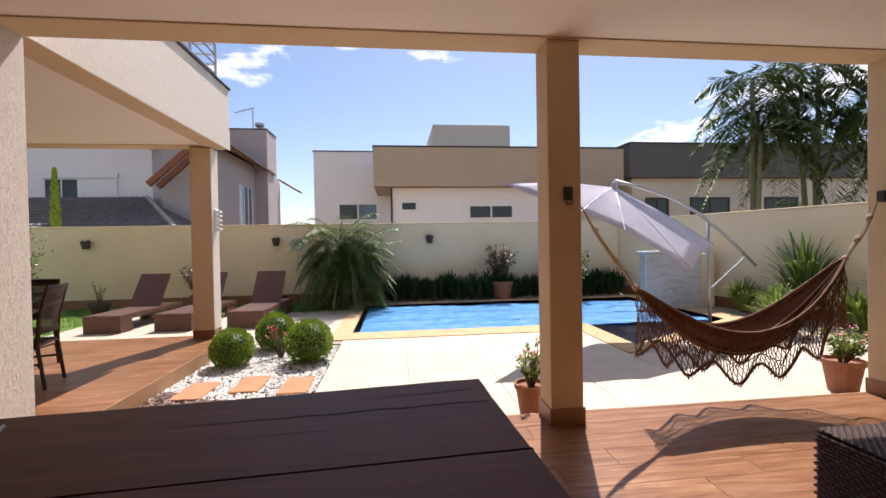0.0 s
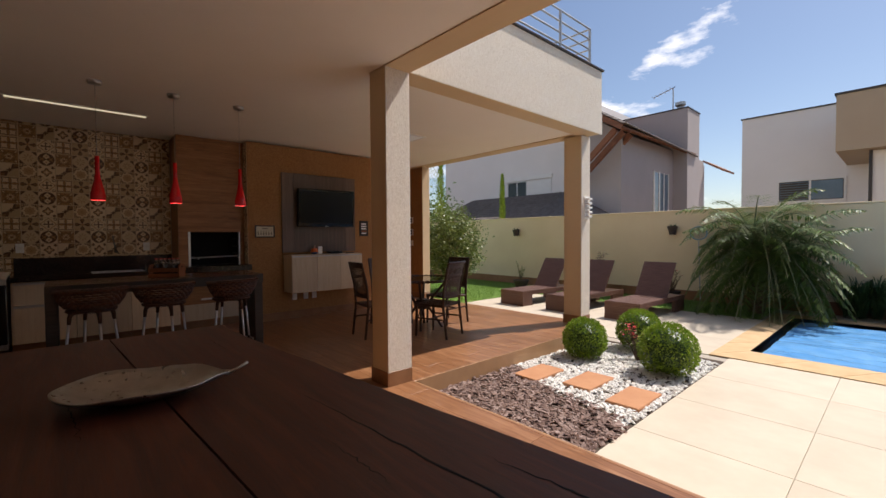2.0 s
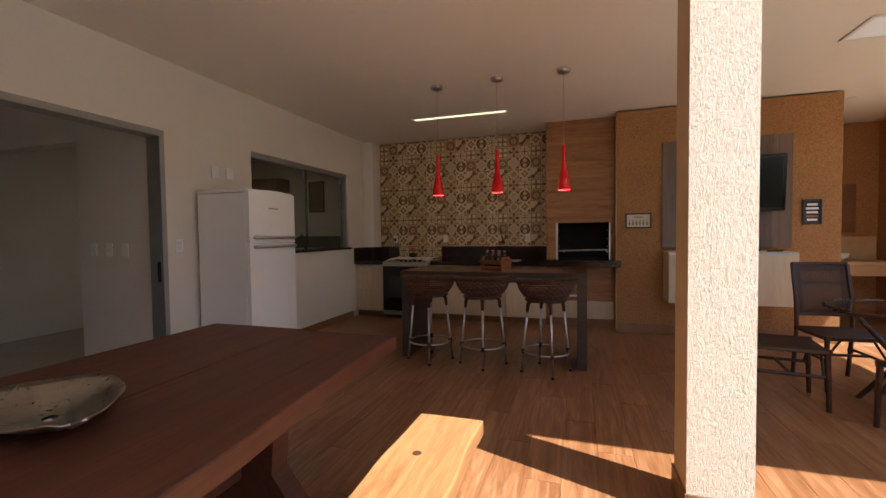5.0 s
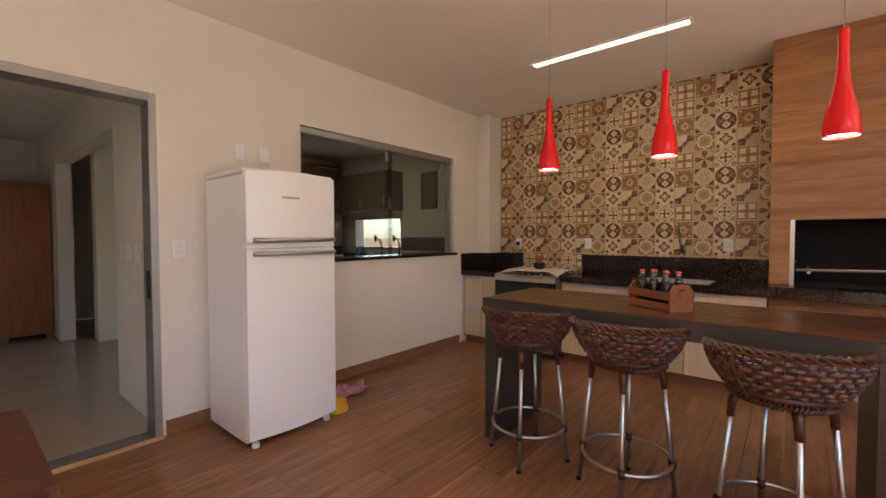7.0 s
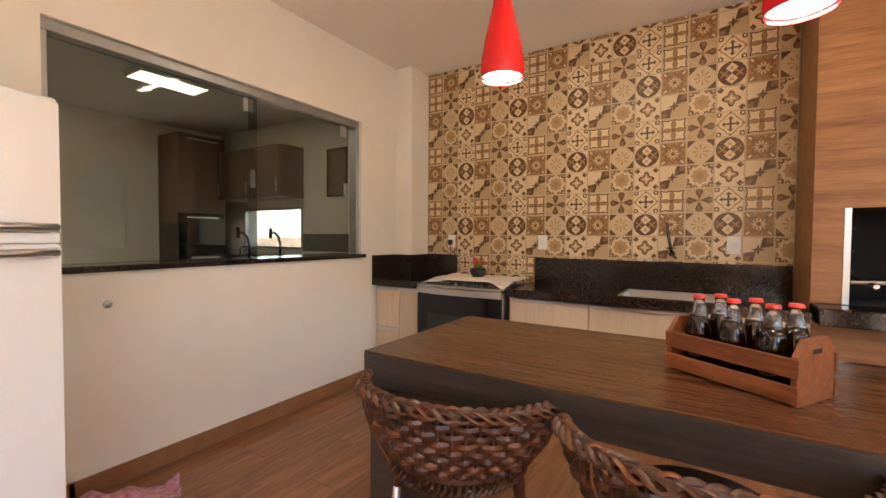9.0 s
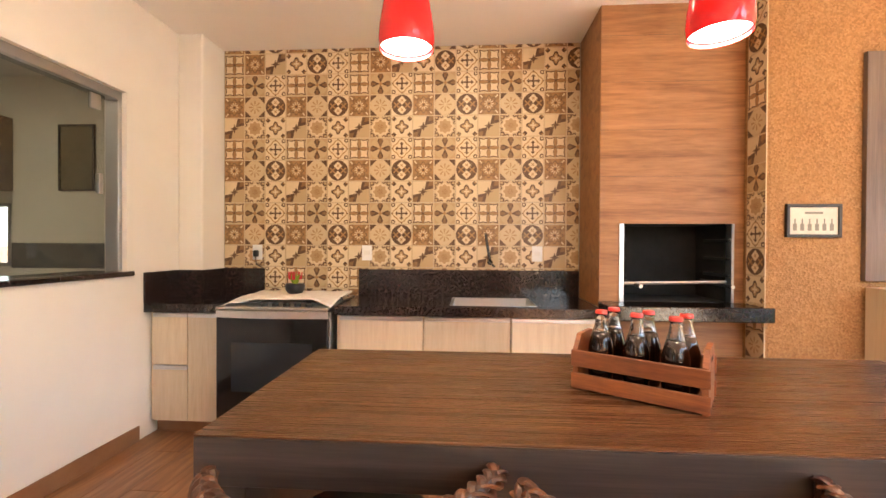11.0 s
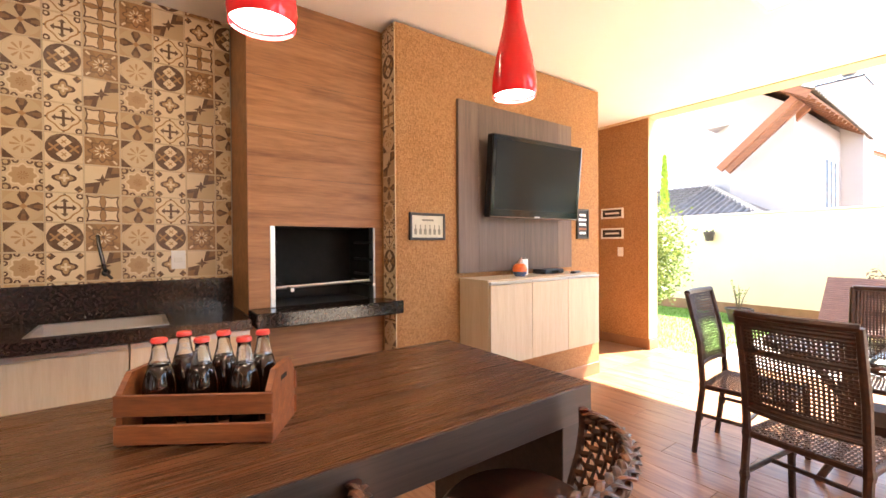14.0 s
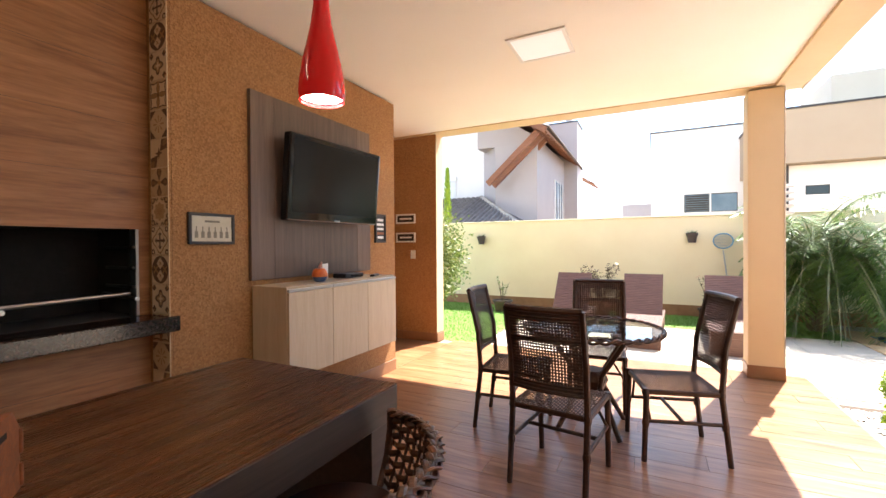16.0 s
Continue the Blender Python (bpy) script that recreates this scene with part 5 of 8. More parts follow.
# pet bowl and rag on the floor
bw = single("pet_bowl", lathe(B(), [(0.0, 0.004), (0.085, 0.0), (0.09, 0.008), (0.075, 0.075), (0.07, 0.08), (0.065, 0.075), (0.055, 0.03), (0.0, 0.025)], 28), M["gold_plastic"], "yellow plastic pet bowl on the floor", "bowl", (-4.03, -0.17, 0.001), smooth=True)
rg = B()
rows = []
random.seed(11)
for j in range(15):
    row = []
    for i in range(19):
        x, y = -0.22 + 0.42 * i / 18, -0.13 + 0.26 * j / 14
        x += 0.03 * noise.noise(Vector((y * 8, 2, 0)))
        y += 0.06 * noise.noise(Vector((x * 6, 5, 0)))
        z = 0.012 + 0.10 * max(0, noise.noise(Vector((x * 8, y * 11, 1.5))) + 0.25)
        row.append(rg.verts.new((x, y, z)))
    rows.append(row)
for j in range(14):
    for i in range(18):
        rg.faces.new((rows[j][i], rows[j][i + 1], rows[j + 1][i + 1], rows[j + 1][i]))
rag = single("floor_rag", rg, M["rag"], "crumpled pink and white rag on the floor", "rag", (-4.25, -0.42, 0), -25, smooth=True)
rag.modifiers.new("thick", "SOLIDIFY").thickness = 0.005

# ---- television wall ----
tp = thing("tv_panel", "tall dark wood-grain panel behind the television", "panel", (-6.189, 3.752, 1.102))
for a, b, d in ((0.0, 0.20, 0.030), (0.2004, 1.1596, 0.030), (1.16, 1.36, 0.030)):
    part("panel_board", boxb(0, a, 0, d, b, 1.325, bevel=0.002), M["panel_wood"], tp)
tv = thing("television", "black flat-screen television tilted on a wall bracket", "television", (-6.03, 4.478, 1.852))
TM = Matrix.Rotation(radians(-4), 4, "Z") @ Matrix.Rotation(radians(5), 4, "Y")
part("casing", boxb(-0.045, -0.505, -0.322, 0.03, 0.505, 0.322, bevel=0.012, m=TM, seg=2), M["black_gloss"], tv)
part("screen", boxb(0.0305, -0.465, -0.255, 0.032, 0.465, 0.285, m=TM), M["screen"], tv, "dark glossy screen")
part("badge", boxb(0.0305, -0.03, -0.312, 0.0325, 0.03, -0.302, m=TM), M["alu"], tv)
part("wall_bracket", boxb(-0.127, -0.15, -0.15, -0.046, 0.15, 0.15, bevel=0.01), M["black"], tv)
bf = thing("sideboard", "wall-hung pale wood-grain sideboard with three doors", "sideboard", (-6.176, 3.768, 0.455))
part("body", boxb(0.0, 0.0, 0.0, 0.327, 1.285, 0.612, bevel=0.002), M["birch"], bf)
for k, (a, b) in enumerate(((0.0, 0.43), (0.43, 0.86), (0.86, 1.285))):
    d = part("door", boxb(0.328, a + 0.002, 0.0, 0.346, b - 0.002, 0.575, bevel=0.0015), M["birch"], bf)
    part("handle", boxb(0.328, a + 0.002, 0.578, 0.350, b - 0.002, 0.598, bevel=0.002), M["steel"], d, "aluminium profile handle")
sh = thing("gourd_ornament", "orange and blue painted gourd pot on the sideboard", "ornament", (-5.98, 4.22, 1.0675))
part("gourd", lathe(B(), [(0.0, 0.0), (0.035, 0.0), (0.055, 0.03), (0.06, 0.055), (0.05, 0.085), (0.035, 0.10), (0.0, 0.10)], 24), plain("orange_glaze", (0.75, 0.2, 0.03), (0.55, 0.10, 0.03), 30, 0.3), sh, smooth=True)
part("blue_base", lathe(B(), [(0.0365, 0.0005), (0.0525, 0.022), (0.058, 0.038), (0.055, 0.03)], 24), plain("blue_glaze", (0.05, 0.10, 0.22), None, 20, 0.3), sh)
part("stem", sweep(B(), [(0, 0, 0.10), (0.005, 0.0, 0.125), (0.018, 0.004, 0.15)], [0.016, 0.010, 0.005], 8), plain("stem_pink", (0.6, 0.35, 0.28), None, 20, 0.5), sh)
cd = single("greeting_card", boxb(0, 0, 0, 0.006, 0.085, 0.13, bevel=0.001), M["white"], "small white upright card on the sideboard", "card", (-6.05, 4.32, 1.0675), 12)
bx = thing("set_top_box", "flat black set-top box on the sideboard", "electronics", (-6.03, 4.62, 1.0675))
part("casing", boxb(-0.07, -0.12, 0.004, 0.07, 0.12, 0.04, bevel=0.006), M["black"], bx)
part("display", boxb(0.0705, -0.05, 0.014, 0.0715, 0.05, 0.028), M["black_gloss"], bx)
rc = single("remote_control", boxb(-0.022, -0.085, 0, 0.022, 0.085, 0.018, bevel=0.006), M["black"], "black remote control on the sideboard", "remote", (-5.93, 4.86, 1.0675), 20)


def picture(name, x, y0, y1, z0, z1, frame_m, paper, label):
    t = thing(name, label, "picture")
    m = Matrix.Translation((x, 0, 0))
    bm = rect_ring(B(), y0, z0, y1, z1, 0.018, 0.0, 0.022, 0.002)
    bm.transform(m)
    part("frame", bm, frame_m, t)
    part("print", boxb(0.0, y0 + 0.018, z0 + 0.018, 0.012, y1 - 0.018, z1 - 0.018, m=m), paper, t)
    return t, m


PAPER = plain("aged_paper", (0.62, 0.58, 0.46), (0.55, 0.50, 0.38), 12, 0.7)
pc, m = picture("framed_picture", -6.189, 3.325, 3.632, 1.355, 1.55, M["dark_frame"], PAPER, "dark-framed print with a row of bottles on the textured wall")
for k in range(6):
    y = 3.375 + k * 0.041
    part("printed_bottle", boxb(0.0122, y - 0.011, 1.395, 0.0128, y + 0.011, 1.435, m=m), plain("print_ink", (0.22, 0.2, 0.15), None, 9, 0.7) if k == 0 else bpy.data.materials["print_ink"], pc)
    part("printed_bottle", boxb(0.0122, y - 0.004, 1.435, 0.0128, y + 0.004, 1.465, m=m), bpy.data.materials["print_ink"], pc)
part("printed_title", boxb(0.0122, 3.43, 1.492, 0.0128, 3.53, 1.505, m=m), bpy.data.materials["print_ink"], pc)
pc, m = picture("framed_picture", -6.189, 5.216, 5.40, 1.37, 1.66, M["dark_frame"], M["black"], "dark-framed poster with printed lines beside the television")
for k, (z, w) in enumerate(((1.60, 0.05), (1.555, 0.06), (1.51, 0.055), (1.465, 0.06), (1.425, 0.05))):
    part("printed_line", boxb(0.0122, 5.308 - w, z - 0.012, 0.0128, 5.308 + w, z + 0.012, m=m), M["plastic_white"] if k != 3 else M["terracotta"], pc)
for z0, z1 in ((1.654, 1.79), (1.385, 1.525)):
    t = thing("framed_picture", "small white-framed print on the textured wall stub", "picture", (-6.855, 6.909, (z0 + z1) / 2))
    h = (z1 - z0) / 2
    bm = B()
    for a in ((-0.16, -h, 0.16, -h + 0.022), (-0.16, h - 0.022, 0.16, h), (-0.16, -h + 0.022, -0.138, h - 0.022), (0.138, -h + 0.022, 0.16, h - 0.022)):
        box(bm, a[0], -0.02, a[1], a[2], 0.0, a[3], 0.002)
    part("frame", bm, M["white"], t)
    part("print", boxb(-0.138, -0.010, -h + 0.022, 0.138, 0.0, h - 0.022), M["dark_frame"], t)
    part("printed_line", boxb(-0.10, -0.0112, -0.012, 0.10, -0.0102, 0.012), M["plastic_white"], t)
socket("light_switch", (-6.738, 6.909, 1.212), -90, "white light switch on the textured wall stub", 1)
for y in (3.95, 4.15, 4.3):
    socket("power_socket", (-6.189, y, 0.36), 0, "white power socket under the sideboard")
# washbasin in the niche
wb = thing("washbasin", "cream washbasin counter with backsplash in the niche", "washbasin", (-8.049, 6.25, 0))
part("counter", boxb(0.0, -0.64, 0.80, 0.50, 0.64, 0.86, bevel=0.01), M["coping"], wb)
part("apron", boxb(0.44, -0.64, 0.66, 0.50, 0.64, 0.80), M["coping"], wb)
part("backsplash", boxb(0.0, -0.64, 0.861, 0.02, 0.64, 1.20), M["coping"], wb)
part("bowl", lathe(B(), [(0.0, 0.862), (0.12, 0.862), (0.19, 0.92), (0.20, 0.97), (0.19, 0.97), (0.11, 0.88), (0.0, 0.875)], 26, (0.25, 0.0, 0)), M["white_gloss"], wb, smooth=True)
mr = thing("wall_mirror", "frameless mirror above the washbasin", "mirror", (-8.049, 6.25, 1.62))
part("glass", boxb(0.0, -0.4, -0.36, 0.008, 0.4, 0.36, bevel=0.001), plain("mirror_silver", (0.85, 0.85, 0.85), None, 3, 0.03, 1.0, rough_var=0.01), mr)

# ---- inner kitchen and living room ----
kl = thing("ceiling_light", "rectangular white ceiling light of the inner kitchen", "lamp", (-5.4, -2.4, 2.719))
part("housing", boxb(-0.3, -0.15, -0.05, 0.3, 0.15, 0.0, bevel=0.008), M["white"], kl)
part("diffuser", boxb(-0.28, -0.13, -0.056, 0.28, 0.13, -0.0505), M["tube_glow"], kl)
lamp("kitchen_light", "AREA", (-5.4, -2.4, 2.65), 1.0, (1.0, 0.88, 0.7), 0.5, (-5.4, -2.4, 0), 0.25)
ic = thing("inner_worktop", "dark stone worktop behind the serving window with two arched taps", "worktop", (0, 0, 0))
part("slab", boxb(-6.9, -1.35, 1.03, -3.9, -1.002, 1.085, bevel=0.004), M["granite"], ic)
part("front_panel", boxb(-6.9, -1.33, 0.0, -3.9, -1.30, 1.03), M["white"], ic)
for x in (-5.38, -5.66):
    t = thing("arched_tap", "black and chrome arched kitchen tap", "tap", (x, -1.17, 1.0855))
    part("neck", sweep(B(), [(0, 0, 0), (0, 0, 0.12), (0.015, 0, 0.18), (0.055, 0, 0.215), (0.09, 0, 0.205)], 0.010, 10), M["chrome"], t, smooth=True)
    part("head", rod((0.09, 0, 0.25), (0.09, 0, 0.17), 0.014, 10), M["black"], t)
uc = thing("wall_cupboard", "dark brown wall cupboard of the inner kitchen", "cupboard", (-6.949, 0, 0))
part("body", boxb(0.0, -4.19, 1.74, 0.34, -2.42, 2.36, bevel=0.002), M["panel_wood"], uc)
for a, b in ((-4.18, -3.62), (-3.62, -3.02), (-3.02, -2.43)):
    d = part("door", boxb(0.341, a + 0.003, 1.745, 0.358, b - 0.003, 2.355, bevel=0.002), M["panel_wood"], uc)
    part("handle", boxb(0.359, b - 0.05, 1.80, 0.368, b - 0.035, 1.95), M["steel"], d)
tc = thing("tall_cupboard", "tall dark brown oven cupboard of the inner kitchen", "cupboard", (-6.40, -3.95, 0))
part("body", boxb(-0.30, -0.24, 0.0, 0.30, 0.24, 2.55, bevel=0.002), M["panel_wood"], tc)
for a, b in ((0.10, 0.85), (0.86, 1.55), (1.56, 2.54)):
    d = part("door", boxb(-0.297, 0.241, a, 0.297, 0.258, b, bevel=0.002), M["panel_wood"] if a != 0.86 else M["black_gloss"], tc)
    part("handle", boxb(-0.2, 0.259, b - 0.06, 0.2, 0.27, b - 0.045), M["steel"], d)
wf = thing("kitchen_window", "grey aluminium sliding window of the inner kitchen", "window", (-6.95, 0, 0))
part("frame", rect_ring(B(), -3.66, 1.10, -2.44, 1.64, 0.03, -0.06, 0.005), M["alu"], wf)
p_ = part("pane", boxb(-0.03, -3.63, 1.13, -0.024, -2.47, 1.61), M["glass"], wf)
p_.visible_shadow = False
ms = single("mosaic_band", boxb(0, -2.43, 1.087, 0.008, -1.02, 1.30), plain("grey_mosaic", (0.12, 0.12, 0.12), (0.06, 0.06, 0.06), 60, 0.3), "grey mosaic splashback band of the inner kitchen", "splashback", (-6.949, 0, 0))
pc, m = picture("framed_picture", -6.949, -1.995, -1.675, 1.74, 2.30, M["dark_frame"], plain("olive_print", (0.16, 0.13, 0.07), None, 6, 0.5), "brown-framed picture on the inner kitchen wall")
ss = thing("stove_inner", "black cooktop with chrome pots on the inner worktop", "cooktop", (-6.55, -2.8, 1.0))
part("cooktop", boxb(-0.28, -0.3, 0.0, 0.28, 0.3, 0.05, bevel=0.01), M["black_gloss"], ss)
part("base_unit", boxb(-0.38, -0.9, -1.0, 0.30, 1.0, -0.002), M["white"], ss)
part("pot", lathe(B(), [(0.0, 0.051), (0.09, 0.051), (0.09, 0.13), (0.05, 0.15), (0.0, 0.16)], 18, (0.05, -0.1, 0)), M["chrome"], ss)
tl = thing("tall_cabinet", "tall orange-brown wooden glass cabinet in the living room", "cabinet", (-2.85, -5.55, 0))
part("body", boxb(-0.19, -0.6, 0.06, 0.3, 0.6, 1.95, bevel=0.006), M["cabinet_wood"], tl)
part("cornice", boxb(-0.195, -0.63, 1.951, 0.34, 0.63, 2.0, bevel=0.01), M["cabinet_wood"], tl)
for a, b in ((-0.59, -0.01), (0.01, 0.59)):
    d = part("door", rect_ring(B(), a, 0.9, b, 1.93, 0.06, 0.301, 0.325), M["cabinet_wood"], tl)
    part("pane", boxb(0.305, a + 0.06, 0.96, 0.311, b - 0.06, 1.87), M["glass_dark"], d)
    part("lower_door", boxb(0.301, a, 0.12, 0.325, b, 0.88, bevel=0.006), M["cabinet_wood"], tl)
for x in (-0.15, 0.26):
    for y in (-0.55, 0.55):
        part("foot", boxb(x - 0.03, y - 0.03, 0, x + 0.03, y + 0.03, 0.06), M["cabinet_wood"], tl)


# ---- rustic table, bench, dish ----
def live_edge(bm, x0, x1, y0, y1, z0, z1, seed, wob=0.05, n=40, skew=0.0, bend=1.0):
    """A thick slab with wavy long edges and softened corners."""
    pts = []
    for i in range(n + 1):
        f = i / n
        x = x0 + (x1 - x0) * f
        pts.append((x, y0 + wob * noise.noise(Vector((x * 1.1, seed, 0))) + 0.3 * wob * noise.noise(Vector((x * 5, seed, 3)))))
    for i in range(7):
        f = (i + 1) / 8
        pts.append((x1 + 0.35 * wob * noise.noise(Vector((f * 4, seed + 4, 0))), y0 + (y1 + skew - y0) * f))
    for i in range(n, -1, -1):
        f = i / n
        x = x0 + (x1 - x0) * f
        pts.append((x, y1 + skew * f ** bend + wob * noise.noise(Vector((x * 1.1, seed + 9, 0))) + 0.3 * wob * noise.noise(Vector((x * 5, seed + 9, 3)))))
    for i in range(6, -1, -1):
        f = (i + 1) / 8
        pts.append((x0 + 0.35 * wob * noise.noise(Vector((f * 4, seed + 14, 0))), y0 + (y1 - y0) * f))
    prism(bm, pts, z0, z1, 0.008)
    return bm


tb = thing("dining_table", "heavy dark-stained rustic wooden table with live edges", "table", (0, 0, 0))
TZ1 = 0.78
pl1 = live_edge(B(), -2.29, 0.525, 0.61, 1.245, TZ1 - 0.07, TZ1, 2.0, 0.006, skew=0.16)
pl2 = live_edge(B(), -2.27, 0.525, 1.26, 1.835, TZ1 - 0.07, TZ1, 8.3, 0.022, skew=0.21, bend=1.5)
for v in pl2.verts:
    if v.co.y < 1.50 and (v.co.x < 0.2 or v.co.y < 1.46):
        v.co.y = 1.249 + 0.16 * (v.co.x + 2.29) / 2.815
for pl in (pl1, pl2):
    for v in pl.verts:
        if v.co.x > 0.4:
            v.co.x += 0.05 * (2.05 - v.co.y)
    part("plank", pl, M["table_wood"], tb)
for x in (-1.75, -0.05):
    lg = B()
    out = [(-0.42, 0.0), (0.42, 0.0), (0.36, 0.10), (0.20, 0.30), (0.22, 0.55), (0.40, 0.705), (-0.40, 0.705), (-0.22, 0.55), (-0.20, 0.30), (-0.36, 0.10)]
    a = [lg.verts.new((x - 0.05, 1.30 + y, z)) for y, z in out]
    b = [lg.verts.new((x + 0.05, 1.30 + y, z)) for y, z in out]
    fs = [lg.faces.new(a), lg.faces.new(list(reversed(b)))] + [lg.faces.new((a[i], b[i], b[(i + 1) % 10], a[(i + 1) % 10])) for i in range(10)]
    bmesh.ops.recalc_face_normals(lg, faces=fs)
    part("trestle", lg, M["table_wood"], tb)
part("stretcher", boxb(-1.70, 1.25, 0.26, -0.10, 1.35, 0.34, bevel=0.008), M["table_wood"], tb)
random.seed(4)
for x0, y0, ln, rise, wide in ((-0.75, 1.695, 1.27, 0.085, 0.0055), (-1.95, 1.655, 0.42, 0.02, 0.0022), (0.02, 1.86, 0.45, 0.05, 0.0045), (-0.35, 1.60, 0.30, 0.01, 0.002), (-1.3, 1.06, 0.5, 0.03, 0.002), (0.1, 1.06, 0.42, 0.01, 0.003)):
    n = 26
    pts = [(x0 + ln * i / n, y0 + rise * i / n + 0.010 * noise.noise(Vector((i * 0.55, x0 * 7, 0))) + random.uniform(-0.0025, 0.0025), TZ1 + 0.0006) for i in range(n + 1)]
    cr = B()
    sweep(cr, pts, [0.0004 + wide * min(1.0, 1.8 * i / n) * random.uniform(0.55, 1.0) * (1.0 if x0 + ln > 0.45 else math.sin(math.pi * i / n)) for i in range(n + 1)], 4, flat=0.12)
    part("crack", cr, M["soot"], tb, "dark drying crack")

bn = thing("bench", "golden-brown rustic wooden bench with uneven plank seat", "bench", (0, 0, 0))
part("seat", live_edge(B(), -2.14, 0.52, 2.005, 2.315, 0.385, 0.45, 12.0, 0.03, 40), M["bench_wood"], bn)
for x in (-1.7, 0.1):
    part("leg", boxb(x - 0.04, 2.05, 0.0, x + 0.04, 2.27, 0.3845, bevel=0.008), M["bench_wood"], bn)
kn = B()
for x, y in ((-1.78, 2.13), (-1.1, 2.2), (-0.5, 2.1)):
    lathe(kn, [(0.0, 0.4508), (0.018, 0.4508), (0.02, 0.4495)], 12, (x, y, 0))
part("knot", kn, M["table_wood"], bn, "small dark knots")

dish = thing("metal_dish", "leaf-shaped hammered metal dish on the dark table", "dish", (-1.065, 1.265, TZ1 + 0.001), 70)
dm = B()
nr, na = 10, 44
top_r, low_r = [], []
for j in range(nr + 1):
    f = j / nr
    rt, rl = [], []
    for i in range(na):
        a = 2 * math.pi * i / na
        lx = 0.25 * (1 + (0.10 if math.cos(a) > 0.96 else 0))
        x = lx * math.cos(a) * f
        y = (0.182 - 0.03 * math.cos(a)) * math.sin(a) * f
        rip = 0.004 * math.sin(a * 5 + f * 3) * f + 0.012 * noise.noise(Vector((x * 9, y * 16, 0))) * (1.2 - f) + 0.004 * noise.noise(Vector((x * 30, y * 30, 2)))
        z = 0.006 + 0.058 * f ** 2.2 + rip * f
        rt.append(dm.verts.new((x, y, z)))
        rl.append(dm.verts.new((x, y, max(0.0, z - 0.005))))
    top_r.append(rt)
    low_r.append(rl)
for rows in (top_r, low_r):
    for j in range(1, nr):
        for i in range(na):
            q = [rows[j][i], rows[j][(i + 1) % na], rows[j + 1][(i + 1) % na], rows[j + 1][i]]
            dm.faces.new(q if rows is top_r else list(reversed(q)))
    fan = [rows[1][i] for i in range(na)]
    dm.faces.new(fan if rows is top_r else list(reversed(fan)))
for i in range(na):
    dm.faces.new((top_r[nr][i], top_r[nr][(i + 1) % na], low_r[nr][(i + 1) % na], low_r[nr][i]))
bmesh.ops.delete(dm, geom=[v for v in dm.verts if not v.link_faces], context="VERTS")
part("leaf_bowl", dm, plain("pewter", (0.58, 0.55, 0.50), (0.46, 0.43, 0.38), 18, 0.30, 1.0, bump=0.4, bscale=40), dish, smooth=True)
part("stalk", sweep(B(), [(0.262, 0, 0.056), (0.30, 0.006, 0.068), (0.335, 0.016, 0.086)], [0.009, 0.005, 0.006], 8), bpy.data.materials["pewter"], dish, smooth=True)


